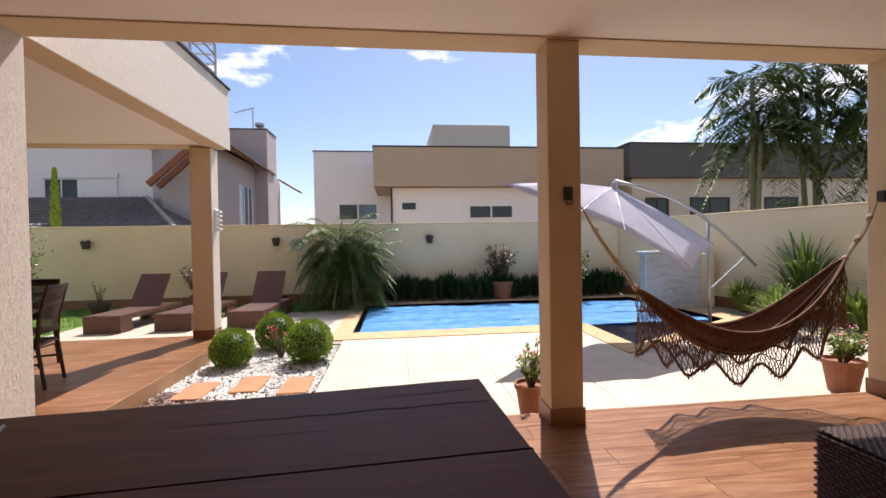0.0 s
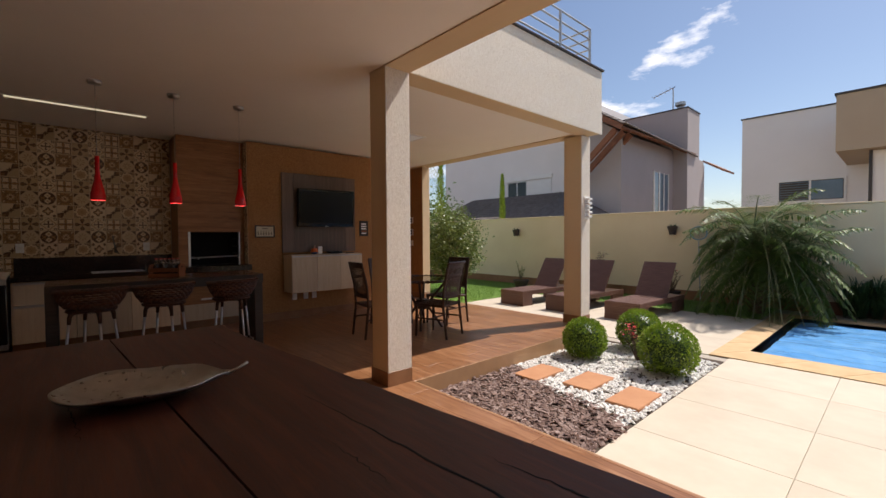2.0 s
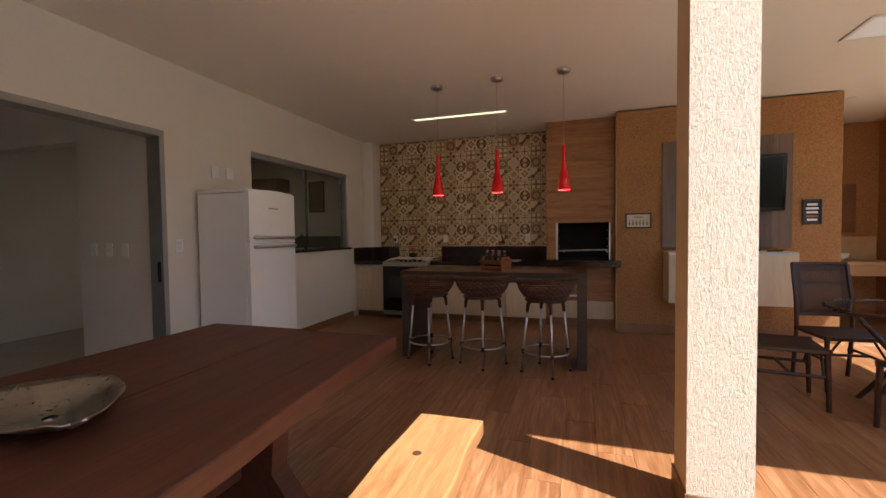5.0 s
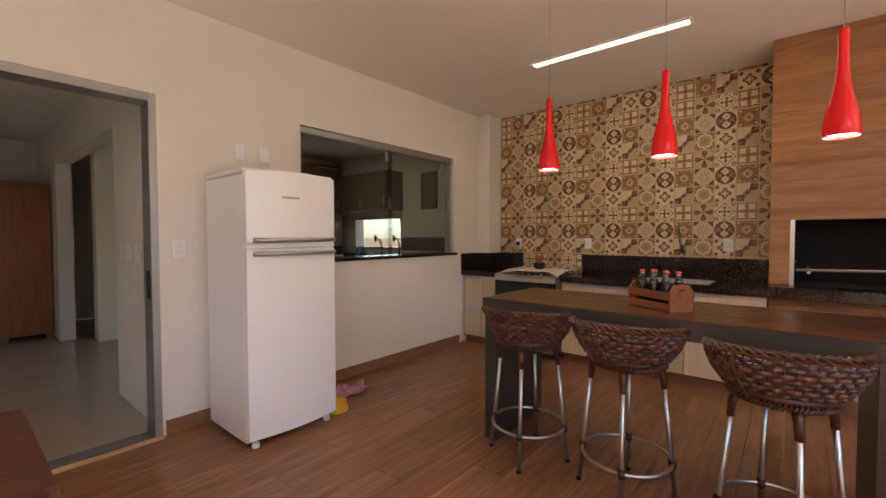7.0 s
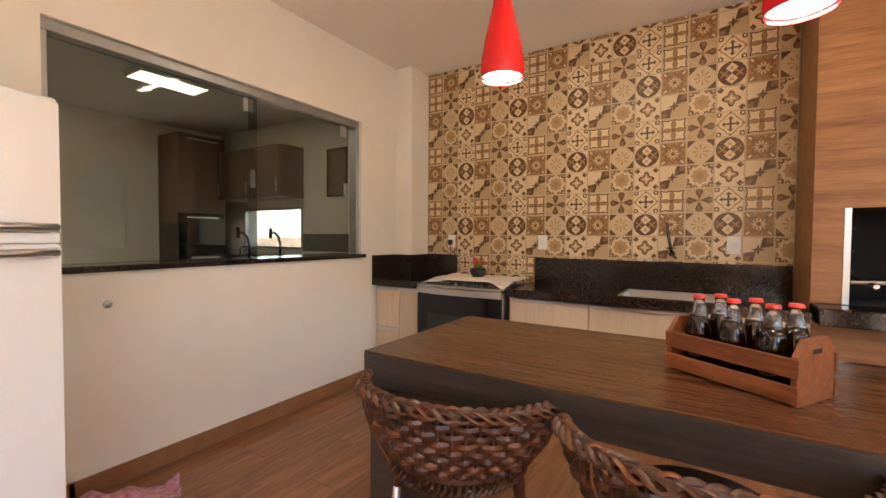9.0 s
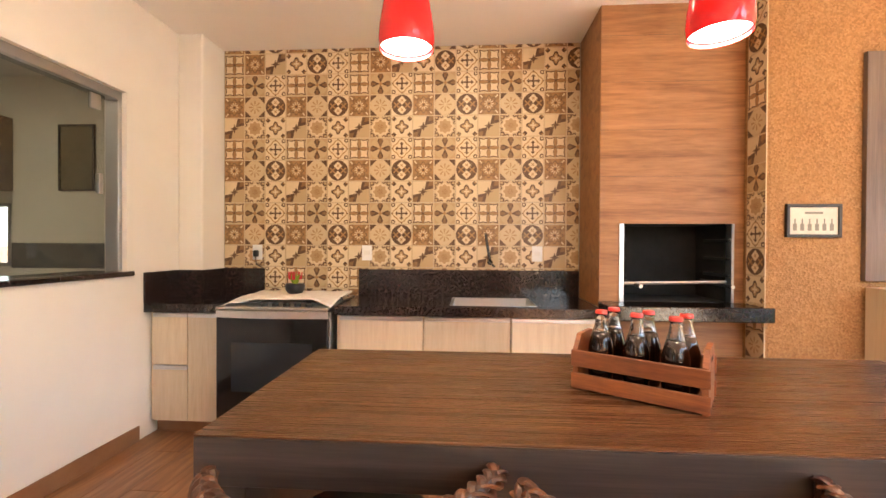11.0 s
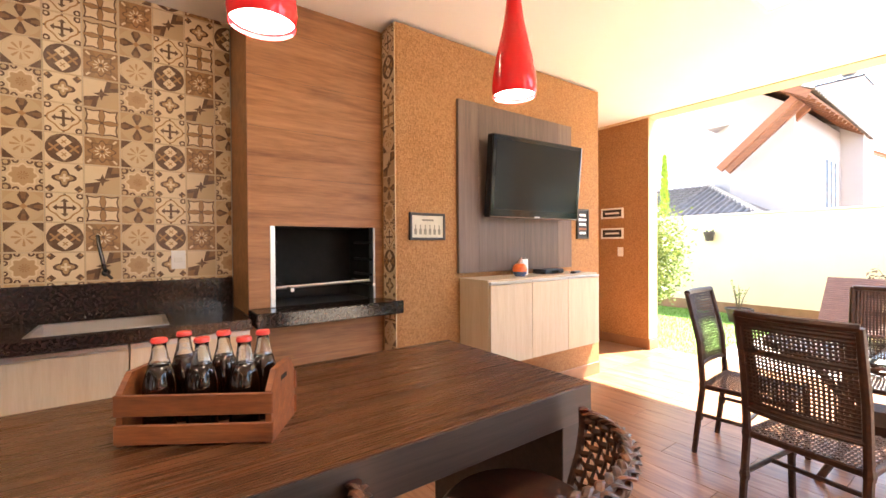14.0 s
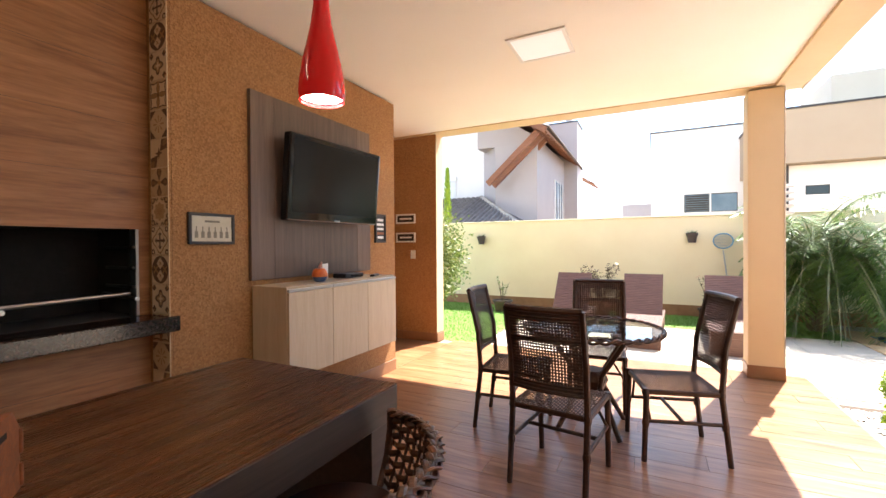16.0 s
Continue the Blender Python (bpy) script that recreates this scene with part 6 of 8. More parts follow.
# ---- round table and woven chairs ----
def chair(place, turn):
    """Seat centre at the origin; the back stands at negative y, so the sitter faces +y."""
    t = thing("dining_chair", "dark rattan chair with open-weave back and woven seat", "chair", place, turn, "chairs round the glass table")
    SW, SD, SH = 0.21, 0.21, 0.45
    fr = B()
    for s in (-1, 1):
        part("back_leg", sweep(B(), [(s * SW, -SD - 0.05, 0.0), (s * SW, -SD, SH - 0.02), (s * SW, -SD - 0.02, 0.70), (s * SW, -SD - 0.09, 1.0)], [0.016, 0.018, 0.018, 0.016], 8), M["rattan"], t)
        part("front_leg", sweep(B(), [(s * SW, SD + 0.015, 0.0), (s * SW, SD, SH - 0.01)], [0.016, 0.019], 8), M["rattan"], t)
        part("side_stretcher", rod((s * SW, -SD - 0.03, 0.25), (s * SW, SD + 0.01, 0.25), 0.012, 8), M["rattan"], t)
        part("corner_brace", rod((s * SW, SD * 0.9, 0.255), (s * SW * 0.5, SD * 0.95, SH - 0.02), 0.009, 6), M["rattan"], t)
        for z in (0.24, SH - 0.02):
            for y in (-SD - 0.02 if z < 0.3 else -SD, SD + 0.006):
                part("joint_wrap", sweep(B(), [(s * SW, y, z - 0.022), (s * SW, y, z), (s * SW, y, z + 0.022)], [0.019, 0.023, 0.019], 8), M["rattan"], t)
    part("cross_stretcher", rod((-SW, 0.0, 0.25), (SW, 0.0, 0.25), 0.012, 8), M["rattan"], t)
    seat = B()
    box(seat, -SW - 0.012, -SD - 0.01, SH - 0.035, SW + 0.012, -SD + 0.015, SH - 0.005, 0.006)
    box(seat, -SW - 0.012, SD - 0.015, SH - 0.035, SW + 0.012, SD + 0.012, SH - 0.005, 0.006)
    for s in (-1, 1):
        box(seat, s * SW - 0.014, -SD, SH - 0.035, s * SW + 0.014, SD, SH - 0.005, 0.006)
    part("seat_frame", seat, M["rattan"], t)
    ws = B()
    n = 26
    for i in range(n):
        f = -SW + 2 * SW * (i + 0.5) / n
        sweep(ws, [(f, -SD + 2 * SD * k / 26, SH - 0.002 + 0.0032 * math.sin(k * math.pi + i * math.pi + 1.57)) for k in range(27)], 0.0058, 4, flat=0.35)
        sweep(ws, [(-SW + 2 * SW * k / 26, f, SH - 0.002 + 0.0032 * math.sin(k * math.pi + i * math.pi - 1.57)) for k in range(27)], 0.0058, 4, flat=0.35)
    part("woven_seat", ws, M["rattan"], t, "dark woven seat")["kind"] = "stuff"

    def back(x, z, off=0.0):
        f = (z - 0.70) / 0.30
        y = -SD - 0.02 - 0.07 * max(0.0, f) + 0.02 * min(0.0, f) * -1 - 0.028 * (1 - (x / SW) ** 2)
        return (x, y + off, z)

    part("back_rail", sweep(B(), [back(-SW + 2 * SW * k / 10, 1.0) for k in range(11)], 0.018, 8), M["rattan"], t)
    part("lower_rail", sweep(B(), [back(-SW + 2 * SW * k / 10, 0.55) for k in range(11)], 0.013, 8), M["rattan"], t)
    wv = B()
    n = 26
    for i in range(n):
        f = (i + 0.5) / n
        edge = min(f, 1 - f)
        w = 0.0074 if edge < 0.15 else 0.0052
        x = -SW + 2 * SW * f
        sweep(wv, [back(x, 0.55 + 0.45 * k / 8, 0.002) for k in range(9)], w * 0.4, 4, flat=2.5)
    for i in range(27):
        f = (i + 0.5) / 27
        w = 0.0082 if (f < 0.12 or f > 0.86 or 0.60 < f < 0.68) else 0.0045
        z = 0.55 + 0.45 * f
        sweep(wv, [back(-SW + 2 * SW * k / 8, z, -0.002) for k in range(9)], w * 0.4, 4, flat=2.5)
    part("woven_back", wv, M["rattan"], t, "open-weave dark back panel")["kind"] = "stuff"
    return t


TC = (-4.10, 5.02)
ch = chair((-4.17, 4.26, 0), -8)
copy_thing(ch, pose(-4.62, 4.84, 0, 0, 0, -86))
copy_thing(ch, pose(-4.11, 5.53, 0, 0, 0, 184))
copy_thing(ch, pose(-3.58, 4.88, 0, 0, 0, 106))
rt = thing("round_table", "round glass-topped table with woven rattan rim and splayed legs", "table", (TC[0], TC[1], 0))
part("glass_top", lathe(B(), [(0.0, 0.722), (0.47, 0.722), (0.473, 0.726), (0.47, 0.730), (0.0, 0.730)], 48), M["table_glass"], rt).visible_shadow = False
rm = B()
for ph in (0, math.pi):
    pts = []
    for i in range(240):
        a = 2 * math.pi * i / 240
        tw = i * 0.55 + ph
        pts.append(((0.482 + 0.010 * math.cos(tw)) * math.cos(a), (0.482 + 0.010 * math.cos(tw)) * math.sin(a), 0.722 + 0.012 * math.sin(tw)))
    sweep(rm, pts, 0.010, 5, closed=True)
part("woven_rim", rm, M["wicker"], rt)
sb = B()
sweep(sb, [(0.30 * math.cos(i * math.pi / 16), 0.30 * math.sin(i * math.pi / 16), 0.705) for i in range(32)], 0.013, 6, closed=True)
sweep(sb, [(-0.47, 0, 0.708), (0.47, 0, 0.708)], 0.011, 6)
sweep(sb, [(0, -0.47, 0.708), (0, 0.47, 0.708)], 0.011, 6)
part("sub_frame", sb, M["rattan"], rt)
for k in range(4):
    a = math.pi / 4 + k * math.pi / 2
    c, s = math.cos(a), math.sin(a)
    part("leg", sweep(B(), [(0.36 * c, 0.36 * s, 0.70), (0.12 * c, 0.12 * s, 0.40), (0.10 * c, 0.10 * s, 0.30), (0.30 * c, 0.30 * s, 0.0)], [0.018, 0.02, 0.02, 0.018], 8), M["rattan"], rt)
part("hub", sweep(B(), [(0, 0, 0.28), (0, 0, 0.35), (0, 0, 0.42)], [0.09, 0.12, 0.09], 12), M["rattan"], rt)

# ---- ottoman ----
ot = thing("wicker_ottoman", "dark brown woven wicker ottoman on the wood-look floor", "ottoman", (2.55, 1.75, 0))
bodyb = B()
for k in range(20):
    z = 0.05 + k * 0.0185
    pts = []
    for i in range(120):
        s = i / 30
        side, f = int(s), s - int(s)
        c = [(-0.33, -0.33), (0.33, -0.33), (0.33, 0.33), (-0.33, 0.33)]
        a, b = c[side], c[(side + 1) % 4]
        d = 0.004 * (1 if (i + k) % 2 else -1)
        x, y = a[0] + (b[0] - a[0]) * f, a[1] + (b[1] - a[1]) * f
        ln = math.hypot(x, y)
        pts.append((x + d * (abs(x) > 0.32) * (1 if x > 0 else -1), y + d * (abs(y) > 0.32) * (1 if y > 0 else -1), z))
    sweep(bodyb, pts, 0.009, 4, closed=True)
part("woven_body", bodyb, M["rattan"], ot)["kind"] = "stuff"
tpb = B()
for i in range(36):
    f = -0.33 + 0.66 * (i + 0.5) / 36
    sweep(tpb, [(f, -0.33 + 0.66 * k / 36, 0.425 + 0.003 * (1 if (k + i) % 2 else -1)) for k in range(37)], 0.0088, 4, flat=0.5)
    sweep(tpb, [(-0.33 + 0.66 * k / 36, f, 0.425 + 0.003 * (-1 if (k + i) % 2 else 1)) for k in range(37)], 0.0088, 4, flat=0.5)
part("woven_top", tpb, M["rattan"], ot)["kind"] = "stuff"
part("inner_frame", boxb(-0.32, -0.32, 0.03, 0.32, 0.32, 0.415), M["black"], ot)
for x in (-0.28, 0.28):
    for y in (-0.28, 0.28):
        part("foot", boxb(x - 0.02, y - 0.02, 0, x + 0.02, y + 0.02, 0.032), M["black"], ot)

# ---- hammock between the columns ----
hk = thing("hammock_hook", "dark cast-iron hook plate on the column", "hook", (1.44, 3.219, 1.72))
hp = B()
box(hp, -0.035, -0.02, -0.05, 0.035, 0.0, 0.05, 0.008)
lathe(hp, [(0.0, 0.0), (0.012, 0.0), (0.012, 0.008), (0.0, 0.01)], 10, (-0.02, -0.018, 0.02))
part("plate", hp, M["dark_frame"], hk)
part("ring", sweep(B(), [(0.022 * math.cos(i * math.pi / 8), -0.03, -0.06 + 0.022 * math.sin(i * math.pi / 8)) for i in range(16)], 0.005, 6, closed=True), M["dark_frame"], hk)
hk2 = thing("hammock_hook", "dark cast-iron hook plate on the column", "hook", (4.258, 3.34, 1.70))
part("plate", boxb(-0.03, -0.035, -0.05, 0.0, 0.035, 0.05, bevel=0.008), M["dark_frame"], hk2)
hk3 = thing("hammock_hook", "dark cast-iron hook plate on the column", "hook", (1.548, 3.34, 1.68))
part("plate", boxb(0.0, -0.035, -0.05, 0.03, 0.035, 0.05, bevel=0.008), M["dark_frame"], hk3)

hm = thing("hammock", "brown striped cloth hammock with crocheted fringe hanging between columns", "hammock", (0, 0, 0))
HA, HB = Vector((1.60, 3.34, 1.63)), Vector((4.20, 3.34, 1.66))
H0, H1 = 0.17, 0.88


def ham(u, v):
    """u along from hook to hook, v across from the house side to the garden side."""
    p = HA.lerp(HB, u)
    sag = 1.21 * 4 * u * (1 - u) * (0.9 + 0.1 * math.sin(math.pi * u))
    w = 0.0 if u <= 0 or u >= 1 else math.sin(math.pi * min(1, max(0, (u - H0) / (H1 - H0)))) ** 0.7 if H0 < u < H1 else 0.0
    z = p.z - sag + 0.13 * w * (v * v) * 1.6
    y = p.y + 0.17 * w * v + 0.025 * w * math.sin(v * 9)
    return Vector((p.x, y, z))


hc = B()
NU, NV = 50, 26
rows = [[hc.verts.new(ham(H0 + (H1 - H0) * i / NU, -1 + 2 * j / NV) + Vector((0, 0.008 * math.sin(j * 1.9 + i * 0.1), 0.010 * math.sin(j * 1.7)))) for j in range(NV + 1)] for i in range(NU + 1)]
for i in range(NU):
    for j in range(NV):
        hc.faces.new((rows[i][j], rows[i + 1][j], rows[i + 1][j + 1], rows[i][j + 1]))
body = part("cloth_body", hc, M["hammock"], hm, "dark brown striped cotton cloth", smooth=True)
body.modifiers.new("thick", "SOLIDIFY").thickness = 0.004
st = B()
for v in (-0.75, -0.3, 0.1, 0.55, 0.9):
    sweep(st, [ham(H0 + (H1 - H0) * i / 40, v) + Vector((0, -0.002, 0.006)) for i in range(41)], 0.006, 5, flat=0.5)
part("stripe", st, M["rope"], hm, "pale woven stripes")
ed = B()
for v in (-1.0, 1.0):
    sweep(ed, [ham(H0 + (H1 - H0) * i / 60, v) for i in range(61)], 0.012, 6)
part("edge_cord", ed, M["hammock_lace"], hm)
for e, sgn in ((0, 1), (1, -1)):
    cords = B()
    for k in range(9):
        v = -1 + 2 * k / 8
        end = ham(H0 if e == 0 else H1, v)
        a = HA if e == 0 else HB
        mid = a.lerp(end, 0.5) + Vector((0, 0.02 * v, -0.03))
        sweep(cords, [a, a.lerp(mid, 0.5) + Vector((0, 0.004 * v, -0.015)), mid, end], [0.006, 0.007, 0.008, 0.009], 5)
    part("suspension_cord", cords, M["rope"], hm, "bundle of pale cotton cords")["kind"] = "stuff"
    p0, p1 = (HA if e == 0 else HB), ham(H0 if e == 0 else H1, 0)
    for f in (0.25, 0.62, 0.98):
        c = p0.lerp(p1, f) + Vector((0, 0, -0.02 * math.sin(math.pi * f)))
        d = (p1 - p0).normalized() * 0.02
        part("cord_knot", sweep(B(), [c - d, c, c + d], [0.018, 0.026, 0.018], 8), M["rope"], hm)
# crocheted fringe on both long edges: net of diagonal cords with a scalloped hem
for v, name in ((-1.0, "fringe"), (1.0, "fringe")):
    fb = B()
    n, rowsn = 58, 9

    def net(i, k):
        u = H0 + (H1 - H0) * min(1, max(0, i / n))
        p = ham(u, v)
        drop = (0.25 + 0.15 * (0.5 + 0.5 * math.cos(i * 2 * math.pi / 11.6 + 0.6))) * (1.35 - 0.40 * math.sin(math.pi * min(1, max(0, i / n))))
        return p + Vector((0.006 * math.sin(k * 2.1 + i), v * 0.012 * k / rowsn + 0.01 * math.sin(i * 0.9 + k), -drop * k / rowsn))

    for i in range(n):
        a = [net(i + (0.5 if k % 2 else 0.0), k) for k in range(rowsn + 1)]
        b = [net(i + (0.5 if k % 2 else 1.0), k) for k in range(rowsn + 1)]
        sweep(fb, a, 0.0038, 3, caps=False)
        sweep(fb, b, 0.0038, 3, caps=False)
    for k in (3, 6):
        sweep(fb, [net(i, k) for i in range(n + 1)], 0.0045, 4)
    part(name, fb, M["hammock_lace"], hm, "brown crocheted lace fringe")
    hem = B()
    sweep(hem, [net(i * 0.5, rowsn) for i in range(2 * n + 1)], 0.011, 5)
    for i in range(0, 2 * n, 1):
        p = net(i * 0.5, rowsn)
        sweep(hem, [p, p + Vector((random.uniform(-0.01, 0.01), random.uniform(-0.008, 0.008), -random.uniform(0.02, 0.04)))], [0.006, 0.002], 4)
    part("tassel_hem", hem, M["hammock_lace"], hm)


# ---- garden ----
def raw_mesh(name, verts, faces, mat, label, category, kind="stuff", smooth=False, parent=None):
    me = bpy.data.meshes.new(name)
    me.from_pydata([tuple(v) for v in verts], [], faces)
    me.materials.append(mat)
    if smooth:
        me.polygons.foreach_set("use_smooth", [True] * len(me.polygons))
    ob = new(name, me)
    if parent is not None:
        ob.parent = parent
        return ob
    return tagged(ob, label, category, kind=kind)


def scatter(name, places, shape_v, shape_f, size, flat, mat, label, category, rng):
    vs, fs = [], []
    base = np.array(shape_v)
    for x, y, z in places:
        s = size * rng.uniform(0.6, 1.35)
        e = Euler((rng.uniform(-0.5, 0.5), rng.uniform(-0.5, 0.5), rng.uniform(0, 6.28))).to_matrix()
        m = np.array(e)
        p = (base * np.array((1.0, rng.uniform(0.6, 0.95), flat)) * s) @ m.T + np.array((x, y, z))
        k = len(vs)
        vs.extend(p.tolist())
        fs.extend([tuple(k + i for i in f) for f in shape_f])
    return raw_mesh(name, vs, fs, mat, label, category)


PEB_V = [(1, 0, 0), (0.3, 0.95, 0), (-0.8, 0.6, 0), (-0.8, -0.6, 0), (0.3, -0.95, 0), (0.25, 0.1, 0.8), (-0.35, -0.1, 0.75)]
PEB_F = [(0, 1, 5), (1, 2, 6, 5), (2, 3, 6), (3, 4, 5, 6), (4, 0, 5), (4, 3, 2, 1, 0)]
CHIP_V = [(1, 0.5, 0), (-1, 0.6, 0.05), (-1.1, -0.5, 0), (0.9, -0.6, 0.1), (0.8, 0.45, 0.35), (-0.85, 0.5, 0.4), (-0.9, -0.4, 0.3), (0.8, -0.45, 0.4)]
CHIP_F = [(0, 1, 5, 4), (1, 2, 6, 5), (2, 3, 7, 6), (3, 0, 4, 7), (4, 5, 6, 7)]
rng = random.Random(12)
STONES = [(-1.95, 4.91), (-1.44, 5.05), (-0.925, 4.93)]


def on_stone(x, y, pad=0.0):
    return any(abs(x - a) < 0.15 + pad and abs(y - b) < 0.27 + pad for a, b in STONES)


def border(x):
    return 4.62 + 0.06 * math.sin(x * 5) - 0.30 * (x + 1.5) - (0.28 if x > -1.2 else 0.0) * (x + 1.2)


white, dark = [], []
while len(white) < 5200:
    x, y = rng.uniform(-2.31, -0.71), rng.uniform(3.9, 6.75)
    if y > border(x) + rng.gauss(0, 0.05) and not on_stone(x, y, -0.01):
        white.append((x, y, DECK + 0.000 + rng.uniform(0, 0.012)))
while len(dark) < 3000:
    x, y = rng.uniform(-2.31, -0.71), rng.uniform(3.49, 5.2)
    if y < border(x) + rng.gauss(0, 0.05) and not on_stone(x, y, -0.01):
        dark.append((x, y, DECK + rng.uniform(0, 0.02)))
scatter("white_pebbles", white, PEB_V, PEB_F, 0.021, 0.6, M["pebble"], "bed of small white pebbles beside the step", "pebbles", rng)
scatter("bark_chips", dark, CHIP_V, CHIP_F, 0.030, 0.55, M["mulch"], "bed of dark brown bark chips beside the step", "bark chips", rng)
single("bed_soil", boxb(-2.321, 3.479, DECK - 0.009, -0.702, 6.9, DECK - 0.002), M["soil"], "dark soil under the pebbles and bark", "soil", kind="structure")
for a, b in STONES:
    single("stepping_stone", boxb(-0.15, -0.26, -0.02, 0.15, 0.26, 0.025, bevel=0.006), M["paver"], "square orange clay stepping slab laid in white pebbles", "slab", (a, b, DECK + 0.008), rng.uniform(-2, 2), "stepping stones")


def ball_shrub(place, r, seed):
    rn = random.Random(seed)
    t = thing("ball_shrub", "clipped round green box shrub in the pebble bed", "shrub", place, group="clipped ball shrubs")
    vs, fs = [], []
    for k in range(5200):
        z = rn.uniform(-0.75, 1)
        a = rn.uniform(0, 6.2832)
        q = math.sqrt(max(0, 1 - z * z))
        n = Vector((q * math.cos(a), q * math.sin(a), z))
        bumpy = 1 + 0.05 * noise.noise(n * 3 + Vector((seed, 0, 0))) + 0.04 * noise.noise(n * 8)
        p = n * r * bumpy * rn.uniform(0.86, 1.03)
        d = (n + Vector((rn.uniform(-1, 1), rn.uniform(-1, 1), rn.uniform(-0.6, 1.2))) * 0.8).normalized() * rn.uniform(0.016, 0.028)
        sd = d.cross(Vector((rn.uniform(-1, 1), rn.uniform(-1, 1), rn.uniform(-1, 1)))).normalized() * 0.009
        i = len(vs)
        vs += [p, p + d * 0.5 + sd, p + d, p + d * 0.5 - sd]
        fs.append((i, i + 1, i + 2, i + 3))
    c = raw_mesh("crown", vs, fs, M["leaf"], "", "", parent=t)
    # solid dark ball: the shade behind the leaves put into its colour
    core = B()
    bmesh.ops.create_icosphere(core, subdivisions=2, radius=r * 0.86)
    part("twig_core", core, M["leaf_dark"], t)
    part("trunk", rod((0, 0, -r * 0.95), (0, 0, -r * 0.4), 0.025, 8), M["bark"], t)
    c.location = (0, 0, 0)
    t.matrix_world = Matrix.Translation((place[0], place[1], place[2] + r * 0.93))
    return t


ball_shrub((-1.93, 5.85, DECK), 0.252, 1)
ball_shrub((-0.98, 5.90, DECK), 0.29, 2)
ball_shrub((-1.62, 6.70, DECK), 0.275, 3)


def bushy(name, label, place, h, w, leaves, mat, leaf_size, seed, flowers=None, branches=9, pot=None):
    """A small plant: forked stems and leaves gathered along them; with or without a pot."""
    rn = random.Random(seed)
    t = thing(name, label, "plant", place)
    z0 = 0.0
    if pot:
        pr, ph, pm = pot
        bm = lathe(B(), [(0.0, 0.0), (pr * 0.68, 0.0), (pr * 0.95, ph * 0.86), (pr * 1.05, ph * 0.87), (pr * 1.05, ph), (pr * 0.92, ph), (pr * 0.9, ph * 0.9), (0.0, ph * 0.88)], 22)
        part("pot", bm, pm, t, smooth=False)
        z0 = ph * 0.88
    st, lf, fl = B(), B(), B()
    for k in range(branches):
        a = rn.uniform(0, 6.283)
        rr = w * rn.uniform(0.25, 1.0) * 0.5
        hh = h * rn.uniform(0.55, 1.0)
        pts = [Vector((0.02 * math.cos(a), 0.02 * math.sin(a), z0)), Vector((rr * 0.45 * math.cos(a), rr * 0.45 * math.sin(a), z0 + hh * 0.5)), Vector((rr * math.cos(a + 0.3), rr * math.sin(a + 0.3), z0 + hh))]
        sweep(st, pts, [0.010, 0.007, 0.003], 5)
        for q in range(leaves // branches):
            f = rn.uniform(0.25, 1.0)
            p = pts[0].lerp(pts[1], f * 2) if f < 0.5 else pts[1].lerp(pts[2], f * 2 - 1)
            d = Vector((rn.uniform(-1, 1), rn.uniform(-1, 1), rn.uniform(-0.4, 0.9))).normalized() * leaf_size * rn.uniform(0.6, 1.2)
            p = p + Vector((rn.uniform(-1, 1), rn.uniform(-1, 1), rn.uniform(-1, 1))) * w * 0.06
            leaf(lf, p, p + d, leaf_size * 0.4, normal=(rn.uniform(-1, 1), rn.uniform(-1, 1), 1))
        if flowers:
            for q in range(3):
                p = pts[2] + Vector((rn.uniform(-0.03, 0.03), rn.uniform(-0.03, 0.03), rn.uniform(-0.02, 0.03)))
                for s in range(5):
                    an = s * 1.2566
                    leaf(fl, p, p + Vector((0.02 * math.cos(an), 0.02 * math.sin(an), 0.008)), 0.016, normal=(0, 0, 1))
    part("stem_cluster", st, M["bark"], t)["kind"] = "stuff"
    part("foliage", lf, mat, t)
    if flowers:
        part("blossom", fl, flowers, t, "small bright flowers")
    return t


bushy("thorn_bush", "small spiny plant with red flowers among the pebbles", (-1.42, 6.20, DECK), 0.42, 0.42, 200, M["leaf_tree"], 0.035, 31, M["flower_red"], 16)
bushy("potted_plant", "terracotta pot with pink flowers beside the column", (1.33, 3.80, DECK), 0.40, 0.34, 260, M["leaf_lime"], 0.06, 32, M["flower_pink"], 9, (0.14, 0.30, M["terracotta"]))
bushy("potted_plant", "terracotta pot with yellow-green leaves and pink flowers", (4.56, 3.92, DECK), 0.34, 0.5, 420, M["leaf_lime"], 0.07, 33, M["flower_pink"], 12, (0.17, 0.32, M["terracotta"]))
bushy("potted_plant", "dark pot with a thin twiggy plant by the garden wall", (-6.75, 10.9, DECK), 0.62, 0.34, 70, M["leaf_tree"], 0.06, 34, None, 5, (0.22, 0.26, M["pot_dark"]))
bushy("potted_plant", "terracotta pot with a reddish bushy croton by the wall", (-4.65, 11.15, DECK), 0.75, 0.85, 520, M["leaf_red"], 0.09, 35, None, 14, (0.20, 0.36, M["terracotta"]))
bushy("potted_plant", "dark pot with a thin plant and red flowers by the wall", (-2.75, 11.1, DECK), 0.62, 0.45, 120, M["leaf_red"], 0.07, 36, M["flower_red"], 7, (0.17, 0.28, M["pot_dark"]))
bushy("potted_plant", "large terracotta pot with a branching grey-leaved plant by the wall", (3.02, 11.35, DECK), 1.05, 0.95, 760, M["leaf_red"], 0.13, 37, None, 16, (0.30, 0.48, M["terracotta"]))
bushy("garden_shrub", "rounded dark green shrub beside the pool wall", (4.7, 11.2, DECK), 1.35, 1.5, 1500, M["leaf_palm"], 0.12, 38, None, 26)

